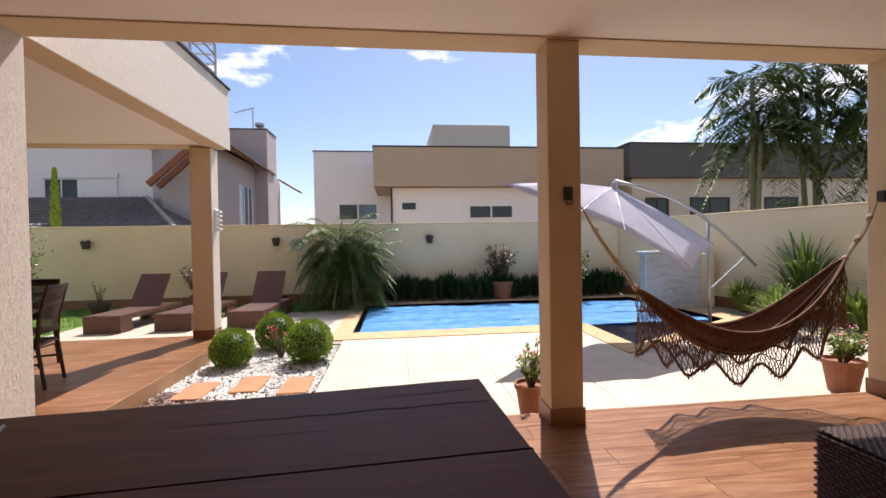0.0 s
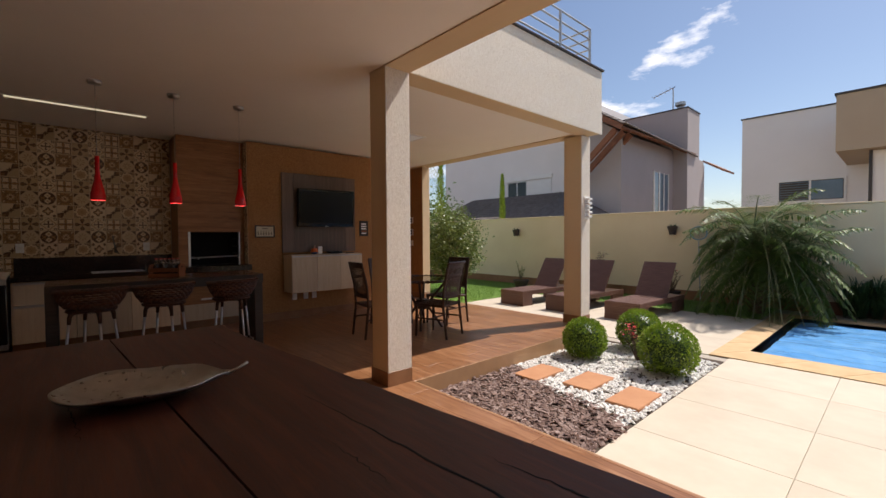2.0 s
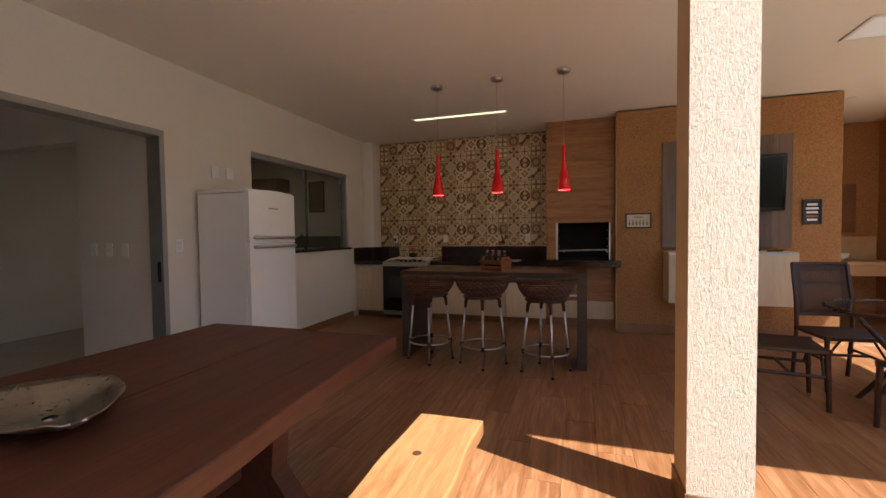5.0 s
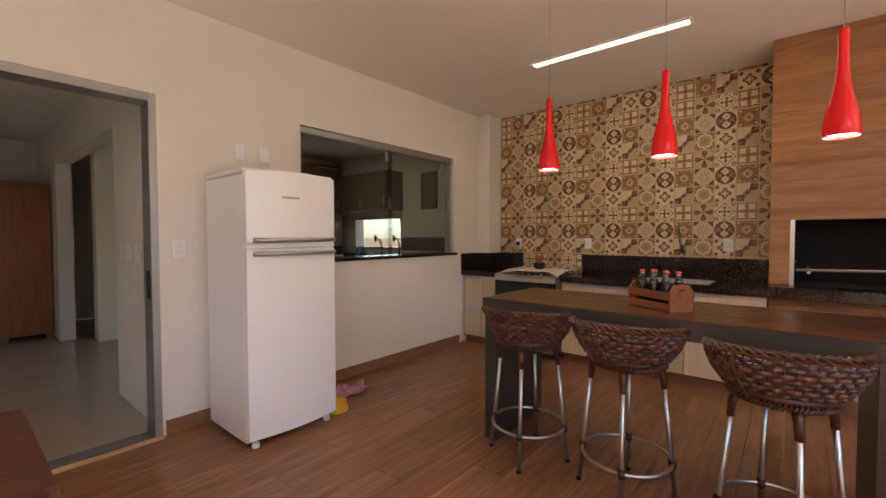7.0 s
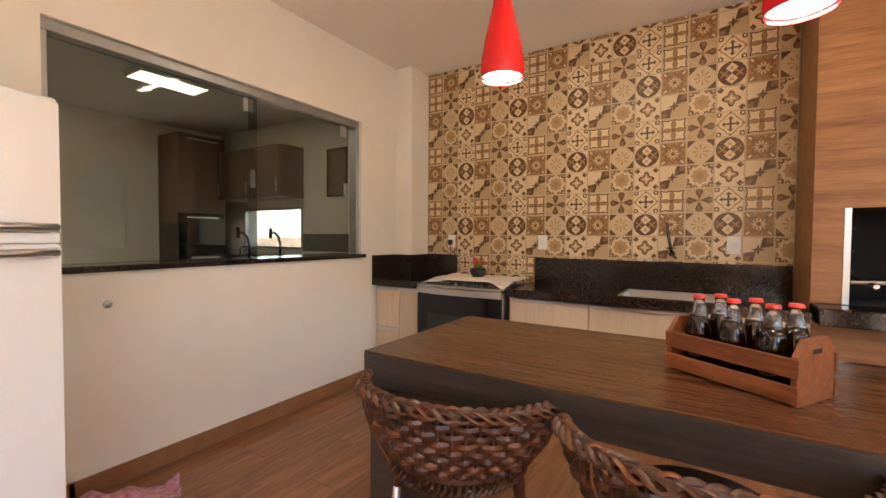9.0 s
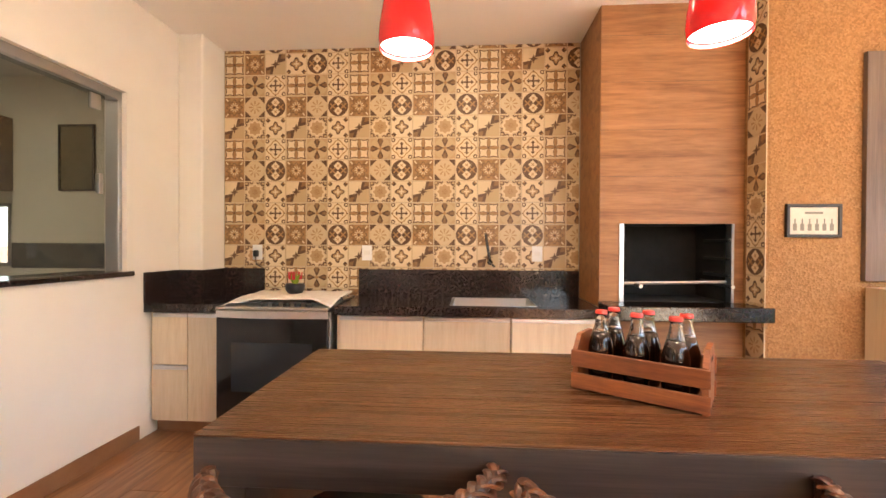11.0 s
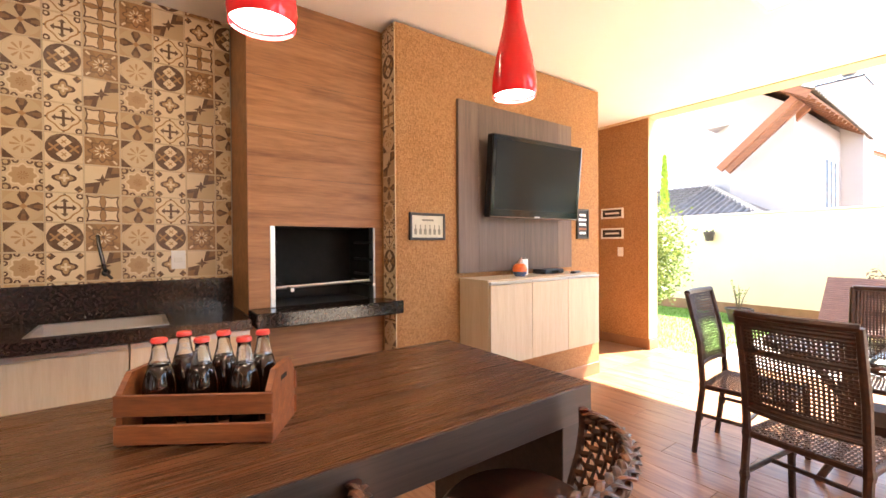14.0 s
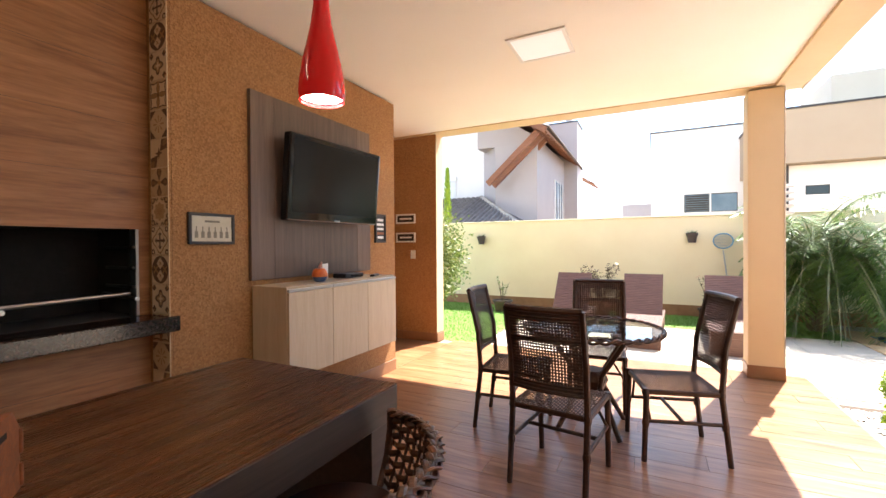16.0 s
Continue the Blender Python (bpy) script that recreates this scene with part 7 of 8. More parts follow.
# strap-leaved border along the wall
def strap_clump(place, n, h, spread, mat, seed, name, label, width=0.022):
    rn = random.Random(seed)
    bm = B()
    for k in range(n):
        a = rn.uniform(0, 6.283)
        l = h * rn.uniform(0.6, 1.1)
        s = spread * rn.uniform(0.3, 1.0)
        b = Vector((rn.uniform(-0.06, 0.06), rn.uniform(-0.06, 0.06), 0))
        leaf(bm, b, b + Vector((s * math.cos(a), s * math.sin(a), l * (1 - 0.45 * s / spread))), width, droop=l * 0.22, normal=(-math.sin(a) * 0.1 + math.cos(a), math.sin(a), 0.4), folds=4)
    return single(name, bm, mat, label, "plant", place, group=label)


c0 = strap_clump((0.05, 11.5, DECK), 95, 0.85, 0.40, M["leaf_dark"], 50, "strap_leaf_plant", "dark green strap-leaved border plant by the garden wall")
rn = random.Random(6)
for k in range(44):
    copy_thing(c0, pose(0.15 + k * 0.145 + rn.uniform(-0.06, 0.06), 11.45 + rn.uniform(-0.22, 0.2), DECK, 0, 0, rn.uniform(0, 360)) @ Matrix.Scale(rn.uniform(0.75, 1.2), 4))
g0 = strap_clump((6.95, 7.0, DECK), 190, 0.85, 0.62, M["leaf_lime"], 60, "grass_clump", "yellow-green arching ornamental grass clump", 0.03)
copy_thing(g0, pose(7.5, 6.1, DECK, 0, 0, 70))
copy_thing(g0, pose(7.25, 8.1, DECK, 0, 0, 150))
copy_thing(g0, pose(6.3, 6.35, DECK, 0, 0, 220))
g1 = strap_clump((7.75, 7.25, DECK), 260, 1.9, 1.05, M["leaf_palm"], 61, "tall_grass_clump", "tall spiky green grass plant by the garden wall", 0.03)
copy_thing(g1, pose(7.5, 5.2, DECK, 0, 0, 80))


def frond(bm_leaf, bm_stem, base, az, length, rise, droop, leaflets, leaf_len, rn, wide=1.0):
    pts = []
    for i in range(13):
        f = i / 12
        r = length * f
        z = rise * f - droop * f * f
        pts.append(Vector(base) + Vector((r * math.cos(az), r * math.sin(az), z)))
    sweep(bm_stem, pts, [0.012 * (1 - 0.8 * i / 12) + 0.002 for i in range(13)], 4)
    side = Vector((-math.sin(az), math.cos(az), 0))
    for k in range(leaflets):
        f = 0.16 + 0.84 * k / leaflets
        i = min(11, int(f * 12))
        p = pts[i].lerp(pts[i + 1], f * 12 - i)
        along = (pts[i + 1] - pts[i]).normalized()
        ll = leaf_len * math.sin(math.pi * (0.18 + 0.78 * f)) * rn.uniform(0.85, 1.1)
        for s in (-1, 1):
            d = (side * s * 0.95 + along * 0.4 + Vector((0, 0, rn.uniform(-0.35, 0.45)))).normalized() * ll
            d.z -= ll * 0.25
            leaf(bm_leaf, p, p + d, (0.022 + 0.012 * leaf_len) * wide, normal=(0, 0, 1), folds=2)


def palm(place, heights, fronds, length, rise, droop, leaf_len, seed, label, trunk_r=0.06, leaflets=30, lean=0.3, wide=1.0, leaf_mat="leaf_palm"):
    rn = random.Random(seed)
    t = thing("palm_tree", label, "palm", place)
    lf, stq = B(), B()
    for q, h in enumerate(heights):
        a = rn.uniform(0, 6.283)
        off = Vector((lean * math.cos(a) * (q > 0), lean * math.sin(a) * (q > 0), 0))
        pts = [off * 0.4, off * 0.6 + Vector((0, 0, h * 0.5)), off + Vector((0, 0, h))]
        tr = sweep(B(), [pts[0].lerp(pts[1], i / 6) if i < 6 else pts[1].lerp(pts[2], (i - 6) / 6) for i in range(13)], [trunk_r * (1.15 - 0.35 * i / 12 + (0.10 if i % 2 else 0)) for i in range(13)], 9)
        part("trunk", tr, M["bark"] if h < 2 else M["stem"], t)
        for k in range(fronds):
            az = 2.399963 * k + rn.uniform(-0.2, 0.2)
            e = k / fronds
            frond(lf, stq, pts[2], az, length * rn.uniform(0.8, 1.1), rise * (1.15 - e), droop * (0.6 + 0.7 * e), leaflets, leaf_len, rn, wide)
    part("stalk_cluster", stq, M["stem"], t)["kind"] = "stuff"
    part("frond_crown", lf, M[leaf_mat], t)
    return t


palm((-1.25, 11.0, DECK), [1.45, 1.05, 0.75], 38, 1.28, 1.75, 1.95, 0.34, 71, "bushy fine-leaved dwarf date palm by the pool", 0.08, 64, 0.25, 0.75)
for k, (x, y, h) in enumerate(((11.0, 11.9, 6.3), (12.9, 11.6, 6.6), (13.4, 9.8, 5.6))):
    palm((x, y, -1.45), [h + 1.3, h + 0.4, h - 0.5], 13, 1.75, 1.3, 2.7, 0.62, 80 + k, "tall feathery palm behind the garden wall", 0.07, 30, 0.55, 2.3, "leaf_far")
palm((11.6, 10.2, -1.45), [3.3, 2.8], 11, 1.1, 1.2, 1.3, 0.45, 96, "young yellow-green palm behind the garden wall", 0.05, 22, 0.4, 2.4, "leaf_lime")
palm((-18.5, 16.0, -1.45), [7.9], 20, 2.3, 1.2, 2.9, 0.7, 90, "tall distant palm beyond the lawn", 0.16, 26, 0.2)


# small leafy tree on the lawn
def leafy_tree(place, h, crown_r, crown_h, n, mat, size, seed, label, trunk=0.035):
    rn = random.Random(seed)
    t = thing("tree", label, "tree", place)
    tr = B()
    sweep(tr, [(0, 0, 0), (0.03, 0.01, h * 0.2), (0.0, 0.04, h * 0.45)], [trunk, trunk * 0.8, trunk * 0.55], 8)
    tips = []
    for k in range(26):
        a = 2.4 * k
        f = (k + 0.5) / 26
        z = h * 0.30 + crown_h * f
        r = crown_r * math.sqrt(max(0.05, 1 - (2 * f - 0.9) ** 2 * 0.85)) * rn.uniform(0.75, 1.08)
        tip = Vector((r * math.cos(a), r * math.sin(a), z))
        st = Vector((0, 0.02, h * (0.18 + 0.25 * f)))
        sweep(tr, [st, st.lerp(tip, 0.5) + Vector((0, 0, 0.05)), tip], [trunk * 0.4, trunk * 0.25, 0.003], 5)
        tips.append((st, tip))
    part("trunk", tr, M["bark"], t)
    vs, fs = [], []
    for k in range(n):
        st, tip = rn.choice(tips)
        p = st.lerp(tip, rn.uniform(0.45, 1.05)) + Vector((rn.gauss(0, 1), rn.gauss(0, 1), rn.gauss(0, 1))) * crown_r * 0.15
        d = Vector((rn.uniform(-1, 1), rn.uniform(-1, 1), rn.uniform(-0.8, 0.6))).normalized() * size * rn.uniform(0.6, 1.2)
        sd = d.cross(Vector((rn.uniform(-1, 1), rn.uniform(-1, 1), rn.uniform(-1, 1)))).normalized() * size * 0.24
        i = len(vs)
        vs += [p, p + d * 0.5 + sd, p + d, p + d * 0.5 - sd]
        fs.append((i, i + 1, i + 2, i + 3))
    raw_mesh("crown", vs, fs, mat, "", "", parent=t)
    return t


leafy_tree((-7.85, 9.1, DECK), 2.3, 0.90, 1.6, 11000, M["leaf_tree"], 0.085, 101, "small round-crowned leafy tree on the lawn")
leafy_tree((-15.5, 14.5, -1.45), 5.2, 2.2, 3.6, 5000, M["leaf_palm"], 0.2, 103, "broad dark green tree beyond the garden wall", 0.12)


def cypress(place, h, r, seed):
    rn = random.Random(seed)
    t = thing("cypress_tree", "slim dark green columnar cypress behind the wall", "tree", place)
    part("trunk", rod((0, 0, 0), (0, 0, h * 0.9), 0.04, 8, 0.01), M["bark"], t)
    vs, fs = [], []
    for k in range(2600):
        f = rn.uniform(0.03, 1) ** 0.9
        a = rn.uniform(0, 6.283)
        rr = r * (1 - f) ** 0.55 * rn.uniform(0.35, 1.08)
        p = Vector((rr * math.cos(a), rr * math.sin(a), h * f))
        d = Vector((math.cos(a) * 0.4, math.sin(a) * 0.4, 1.0)).normalized() * rn.uniform(0.07, 0.14)
        sd = Vector((-math.sin(a), math.cos(a), 0)) * 0.022
        i = len(vs)
        vs += [p, p + d * 0.5 + sd, p + d, p + d * 0.5 - sd]
        fs.append((i, i + 1, i + 2, i + 3))
    raw_mesh("crown", vs, fs, M["leaf"], "", "", parent=t)
    return t


cypress((-9.1, 12.9, -1.45), 5.0, 0.22, 111)
cypress((-13.2, 13.6, -1.45), 6.4, 0.42, 112)

# lawn
rng = random.Random(77)
lawn = structure("lawn", prism(B(), [(-13.9, 7.12), (-6.06, 7.12), (-6.06, 10.26), (-1.0, 10.26), (-1.0, 11.84), (-13.9, 11.84)], DECK - 0.009, DECK + 0.004), M["grass"], "short green lawn along the garden wall", "lawn")
vs, fs = [], []
while len(fs) < 26000:
    x, y = rng.uniform(-10.5, -1.0), rng.uniform(7.15, 11.8)
    if x > -6.1 and y < 10.3:
        continue
    a, h = rng.uniform(0, 6.283), rng.uniform(0.025, 0.06)
    i = len(vs)
    dx, dy = 0.004 * math.cos(a), 0.004 * math.sin(a)
    vs += [(x - dx, y - dy, DECK + 0.003), (x + dx, y + dy, DECK + 0.003), (x + rng.uniform(-0.03, 0.03), y + rng.uniform(-0.03, 0.03), DECK + h)]
    fs.append((i, i + 1, i + 2))
raw_mesh("grass_blades", vs, fs, M["grass"], "short green grass blades of the lawn", "grass")


# wall pots
for x in (-7.59, -2.97, 1.10):
    t = thing("wall_pot", "dark half-round pot hanging on the garden wall", "pot", (x, 11.86, 1.36), group="pots on the garden wall")
    part("pot", lathe(B(), [(0.0, 0.0), (0.07, 0.0), (0.085, 0.10), (0.11, 0.17), (0.11, 0.20), (0.095, 0.20), (0.08, 0.15), (0.0, 0.14)], 18, (0, -0.115, 0)), M["pot_dark"], t)
    part("bracket", boxb(-0.03, -0.02, 0.02, 0.03, 0.0, 0.22), M["dark_frame"], t)
    tw = B()
    for k in range(16):
        a = k * 2.4
        leaf(tw, (0, -0.115, 0.15), (0.11 * math.cos(a), -0.115 + 0.10 * math.sin(a), 0.22 + 0.04 * math.sin(k * 3)), 0.03)
    part("foliage", tw, M["leaf_dark"], t)

net = thing("pool_net", "blue pool skimmer net leaning on the garden wall", "pool net", (-2.43, 11.78, DECK + 0.08))
part("pole", rod((0.12, -0.25, 0.0), (0.0, 0.0, 1.30), 0.013, 8), M["alu"], net)
hoop = [(0.17 * math.cos(i * math.pi / 8), 0.0, 1.48 + 0.15 * math.sin(i * math.pi / 8)) for i in range(16)]
part("hoop", sweep(B(), hoop, 0.012, 6, closed=True), plain("blue_plastic", (0.12, 0.32, 0.5), None, 5, 0.4), net)
mesh_n = B()
for k in range(9):
    z = 1.36 + k * 0.03
    w = 0.165 * math.sqrt(max(0, 1 - ((z - 1.48) / 0.15) ** 2))
    if w > 0.02:
        sweep(mesh_n, [(-w, 0.0, z), (w, 0.0, z)], 0.003, 4)
for k in range(10):
    x = -0.15 + k * 0.033
    w = 0.145 * math.sqrt(max(0, 1 - (x / 0.17) ** 2))
    sweep(mesh_n, [(x, 0.0, 1.48 - w), (x, 0.0, 1.48 + w)], 0.003, 4)
part("netting", mesh_n, M["alu"], net)

wl = thing("wall_lamp", "white louvred wall lamp on the column beside the loungers", "lamp", (-2.542, 6.97, 1.60))
part("backplate", boxb(0.0, -0.05, 0.0, 0.02, 0.05, 0.34, bevel=0.004), M["white"], wl)
for k in range(5):
    part("louvre", boxb(0.02, -0.05, 0.02 + k * 0.066, 0.085, 0.05, 0.05 + k * 0.066, bevel=0.006), M["white"], wl)


# ---- loungers ----
def lounger(place, turn):
    """Foot end at the origin, head towards +y."""
    t = thing("sun_lounger", "brown woven wicker sun lounger with raised backrest on the terrace", "lounger", place, turn, "loungers on the terrace")
    w, ln, top = 0.33, 1.95, 0.32

    def strips(bm, x0, x1, y0, y1, z0, z1, face, n):
        for k in range(n):
            f0, f1 = (k + 0.08) / n, (k + 0.92) / n
            if face == "y":
                box(bm, x0, y0, z0 + (z1 - z0) * f0, x1, y1, z0 + (z1 - z0) * f1)
            else:
                box(bm, x0, y0 + (y1 - y0) * f0, z0, x1, y0 + (y1 - y0) * f1, z1)
        return bm

    part("frame", boxb(-w + 0.01, 0.012, top - 0.085, w - 0.01, ln, top - 0.012), M["rattan"], t)
    ft = boxb(-w + 0.012, 0.014, 0.02, w - 0.012, 0.30, top - 0.09)
    part("foot_block", ft, M["rattan"], t)
    part("foot_weave", strips(B(), -w, w, 0.0, 0.014, 0.0, top, "y", 11), M["lounger_wicker"], t)
    for s in (-1, 1):
        x0, x1 = (-w, -w + 0.012) if s < 0 else (w - 0.012, w)
        part("side_weave", strips(B(), x0, x1, 0.014, 0.31, 0.0, top - 0.09, "y", 8), M["lounger_wicker"], t)
        part("side_rail_weave", strips(B(), x0, x1, 0.014, ln, top - 0.09, top, "y", 3), M["lounger_wicker"], t)
        part("rear_leg", boxb(s * (w - 0.04) - 0.03, ln - 0.45, 0.0, s * (w - 0.04) + 0.03, ln, top - 0.09), M["lounger_wicker"], t)
    part("seat_weave", strips(B(), -w + 0.013, w - 0.013, 0.015, 1.18, top - 0.011, top + 0.004, "x", 34), M["lounger_wicker"], t)
    bk = B()
    strips(bk, -w + 0.02, w - 0.02, 0.0, 0.78, -0.010, 0.012, "x", 24)
    bk.transform(Matrix.Translation((0, 1.16, top)) @ Matrix.Rotation(radians(57), 4, "X"))
    part("backrest", bk, M["lounger_wicker"], t)["kind"] = "stuff"
    bf_ = boxb(-w + 0.03, 0.01, -0.03, w - 0.03, 0.77, -0.011)
    bf_.transform(Matrix.Translation((0, 1.16, top)) @ Matrix.Rotation(radians(57), 4, "X"))
    part("backrest_frame", bf_, M["rattan"], t)
    part("backrest_stay", rod((0, 1.42, top + 0.40), (0, 1.75, top - 0.03), 0.014, 6), M["alu"], t)
    return t


l1 = lounger((-5.12, 8.42, DECK), -4)
copy_thing(l1, pose(-3.92, 8.42, DECK, 0, 0, -3))
copy_thing(l1, pose(-2.66, 8.45, DECK, 0, 0, -2))

# ---- parasol ----
um = thing("cantilever_parasol", "half-folded pale grey cantilever parasol with curved steel arm", "parasol", (5.25, 6.55, DECK))
part("base_plate", boxb(-0.45, -0.45, 0.0, 0.45, 0.45, 0.06, bevel=0.01), M["dark_frame"], um)
part("mast", rod((0, 0, 0.06), (-0.03, 0, 1.80), 0.028, 12), M["alu"], um, smooth=True)
UO = Vector((5.25, 6.55, DECK))
arm_w = [(6.03, 6.5, 0.91), (5.53, 6.5, 1.38), (5.14, 6.5, 1.70), (4.65, 6.48, 1.98), (4.08, 6.46, 2.17), (3.58, 6.45, 2.29)]
part("arm", sweep(B(), [Vector(p) - UO for p in arm_w], 0.026, 10), M["alu"], um, "curved pale steel arm", smooth=True)
part("strut", rod(Vector((5.25, 6.55, 0.53)) - UO, Vector((5.85, 6.5, 1.06)) - UO, 0.018, 8), M["alu"], um)
hub = Vector((3.57, 6.43, 2.19)) - UO
part("hub", lathe(B(), [(0.0, -0.10), (0.05, -0.09), (0.05, 0.06), (0.02, 0.10), (0.0, 0.10)], 14, hub), M["alu"], um)
tips = [Vector(p) - UO for p in ((1.73, 6.2, 2.22), (2.70, 5.75, 1.76), (3.25, 5.6, 1.50), (4.22, 5.6, 0.94), (5.03, 6.2, 1.28), (4.6, 7.2, 1.62), (3.6, 7.5, 1.95), (2.4, 7.1, 2.2))]
cn = B()
for k in range(8):
    a, b = tips[k], tips[(k + 1) % 8]
    n = 7
    grid = []
    for i in range(n + 1):
        row = []
        for j in range(n + 1):
            f, g = i / n, j / n
            e = a.lerp(b, g)
            p = hub.lerp(e, f)
            p.z += 0.035 * math.sin(math.pi * f) - 0.03 * f * math.sin(math.pi * g)
            p += (hub - p).normalized() * 0.06 * f * math.sin(math.pi * g)
            row.append(cn.verts.new(p))
        grid.append(row)
    for i in range(n):
        for j in range(n):
            q = (grid[i][j], grid[i + 1][j], grid[i + 1][j + 1], grid[i][j + 1])
            cn.faces.new(q)
bmesh.ops.remove_doubles(cn, verts=cn.verts, dist=0.0005)
cv = part("canopy", cn, M["umbrella"], um, "pale grey drooping canvas", smooth=True)
cv.modifiers.new("thick", "SOLIDIFY").thickness = 0.004
for k in range(8):
    part("rib", sweep(B(), [hub, hub.lerp(tips[k], 0.5) + Vector((0, 0, 0.03)), tips[k]], 0.009, 6), M["alu"], um)

# ---- stone wall of the pool spout ----
wfall = thing("pool_spout_wall", "free-standing pale ledge-stone wall with a coping slab by the pool", "wall", (5.60, 8.85, DECK))
part("core", boxb(0.03, 0.03, 0.0, 1.27, 0.30, 1.22), M["grout_pale"], wfall)
rn = random.Random(9)
z = 0.0
vs = B()
while z < 1.20:
    h = rn.uniform(0.035, 0.06)
    x = 0.0
    while x < 1.3:
        l = rn.uniform(0.10, 0.24)
        d = rn.uniform(0.0, 0.022)
        box(vs, x, d, z, min(1.3, x + l) - 0.004, 0.04, z + h - 0.004)
        x += l
    y = 0.04
    z += h
ob = part("ledge_stones", vs, M["ledge_stone"], wfall, "thin uneven pale stone strips")
ob["kind"] = "stuff"
part("coping_slab", boxb(-0.03, -0.02, 1.225, 1.33, 0.33, 1.275, bevel=0.006), M["ledge_stone"], wfall)
part("render_pier", boxb(1.301, 0.0, 0.0, 1.62, 0.32, 1.20, bevel=0.006), M["garden_wall"], wfall, "cream rendered pier")


# ---- neighbouring houses ----
GZ = -1.6


def window_unit(parent, x0, x1, z0, z1, y, panes=2, frame_m=None, glass="glass_dark", surround=False, shutter=0.0):
    """A window in a wall that faces -y at the given y."""
    w = part("window", boxb(x0, y - 0.02, z0, x1, y - 0.002, z1), M["dark_frame"], parent)
    fm = frame_m or M["white"]
    fb = B()
    t = 0.06
    box(fb, x0 - t, y - 0.06, z0 - t, x1 + t, y - 0.001, z0)
    box(fb, x0 - t, y - 0.06, z1, x1 + t, y - 0.001, z1 + t)
    box(fb, x0 - t, y - 0.06, z0, x0, y - 0.001, z1)
    box(fb, x1, y - 0.06, z0, x1 + t, y - 0.001, z1)
    part("frame", fb, fm, w)
    for k in range(panes):
        a, b = x0 + (x1 - x0) * k / panes, x0 + (x1 - x0) * (k + 1) / panes
        part("pane", boxb(a + 0.03, y - 0.035, z0 + 0.03, b - 0.03, y - 0.021, z1 - 0.03), M[glass], w)
        if k:
            part("mullion", boxb(a - 0.03, y - 0.05, z0, a + 0.03, y - 0.021, z1), fm, w)
    return w


hb = thing("house", "low modern neighbouring house in pale and tan render", "house", (0, 0, 0))
part("wall", boxb(-3.75, 21.4, GZ, 0.4, 27.0, 5.93), M["house_white"], hb, "pale rendered block")
part("wall", boxb(0.0, 18.2, GZ, 6.45, 27.0, 3.72), M["house_white"], hb)
part("wall", boxb(6.45, 19.4, GZ, 10.4, 27.0, 3.72), M["house_cream"], hb)
part("fascia_box", boxb(-0.68, 17.75, 3.74, 10.2, 24.0, 5.36), M["house_tan"], hb, "projecting tan upper band")
part("flashing", boxb(-0.72, 17.72, 5.361, 10.24, 24.04, 5.42), M["dark_frame"], hb)
part("flashing", boxb(-3.79, 21.36, 5.931, 0.44, 27.04, 5.98), M["dark_frame"], hb)
part("water_tank_block", boxb(2.2, 22.0, 5.43, 6.28, 26.0, 7.5), M["house_cream"], hb)
part("downpipe", rod((0.03, 18.15, GZ), (0.03, 18.15, 3.73), 0.04, 8), M["dark_frame"], hb)
window_unit(hb, 0.47, 1.05, 2.80, 3.09, 18.2, 1)
window_unit(hb, 3.40, 5.25, 2.43, 2.92, 18.2, 2)
window_unit(hb, 7.0, 7.6, 2.2, 2.7, 19.4, 1)
wn = window_unit(hb, -2.55, -0.75, 2.60, 3.32, 21.4, 2, glass="glass_blue")
for k in range(7):
    part("shutter_slat", boxb(-2.5, 21.33, 2.66 + k * 0.09, -1.7, 21.362, 2.72 + k * 0.09), M["dark_frame"], wn)

hc_ = thing("house", "single-storey neighbouring house with dark grey band and cream walls", "house", (0, 0, 0))
part("wall", prism(B(), [(10.9, 18.3), (24.0, 18.3), (24.0, 27.0), (10.7, 27.0)], GZ, 4.14), M["house_cream"], hc_)
part("fascia_band", prism(B(), [(10.65, 18.0), (24.3, 18.0), (24.3, 27.3), (10.2, 27.3)], 4.15, 5.66), M["house_grey"], hc_, "dark grey upper band")
part("flashing", prism(B(), [(10.6, 17.95), (24.35, 17.95), (24.35, 27.35), (10.15, 27.35)], 5.661, 5.72), M["dark_frame"], hc_)
for a, b in ((11.6, 12.6), (13.8, 15.65), (17.6, 19.2)):
    window_unit(hc_, a, b, 2.46, 3.2, 18.3, 2, M["dark_frame"])

ha = thing("house", "two-storey neighbouring house with tiled roofs and timber rafters", "house", (0, 0, 0))
part("wall", boxb(-22.0, 22.0, GZ, -11.4, 30.0, 9.0), M["house_white"], ha, "white rendered storey")
wn = window_unit(ha, -16.15, -14.75, 3.72, 4.66, 22.0, 2)
part("roller_shutter", boxb(-14.68, 21.93, 3.66, -13.0, 21.998, 4.66), M["white"], wn)
part("shutter_box", boxb(-16.3, 21.90, 4.73, -12.95, 21.999, 4.95), M["white"], wn)
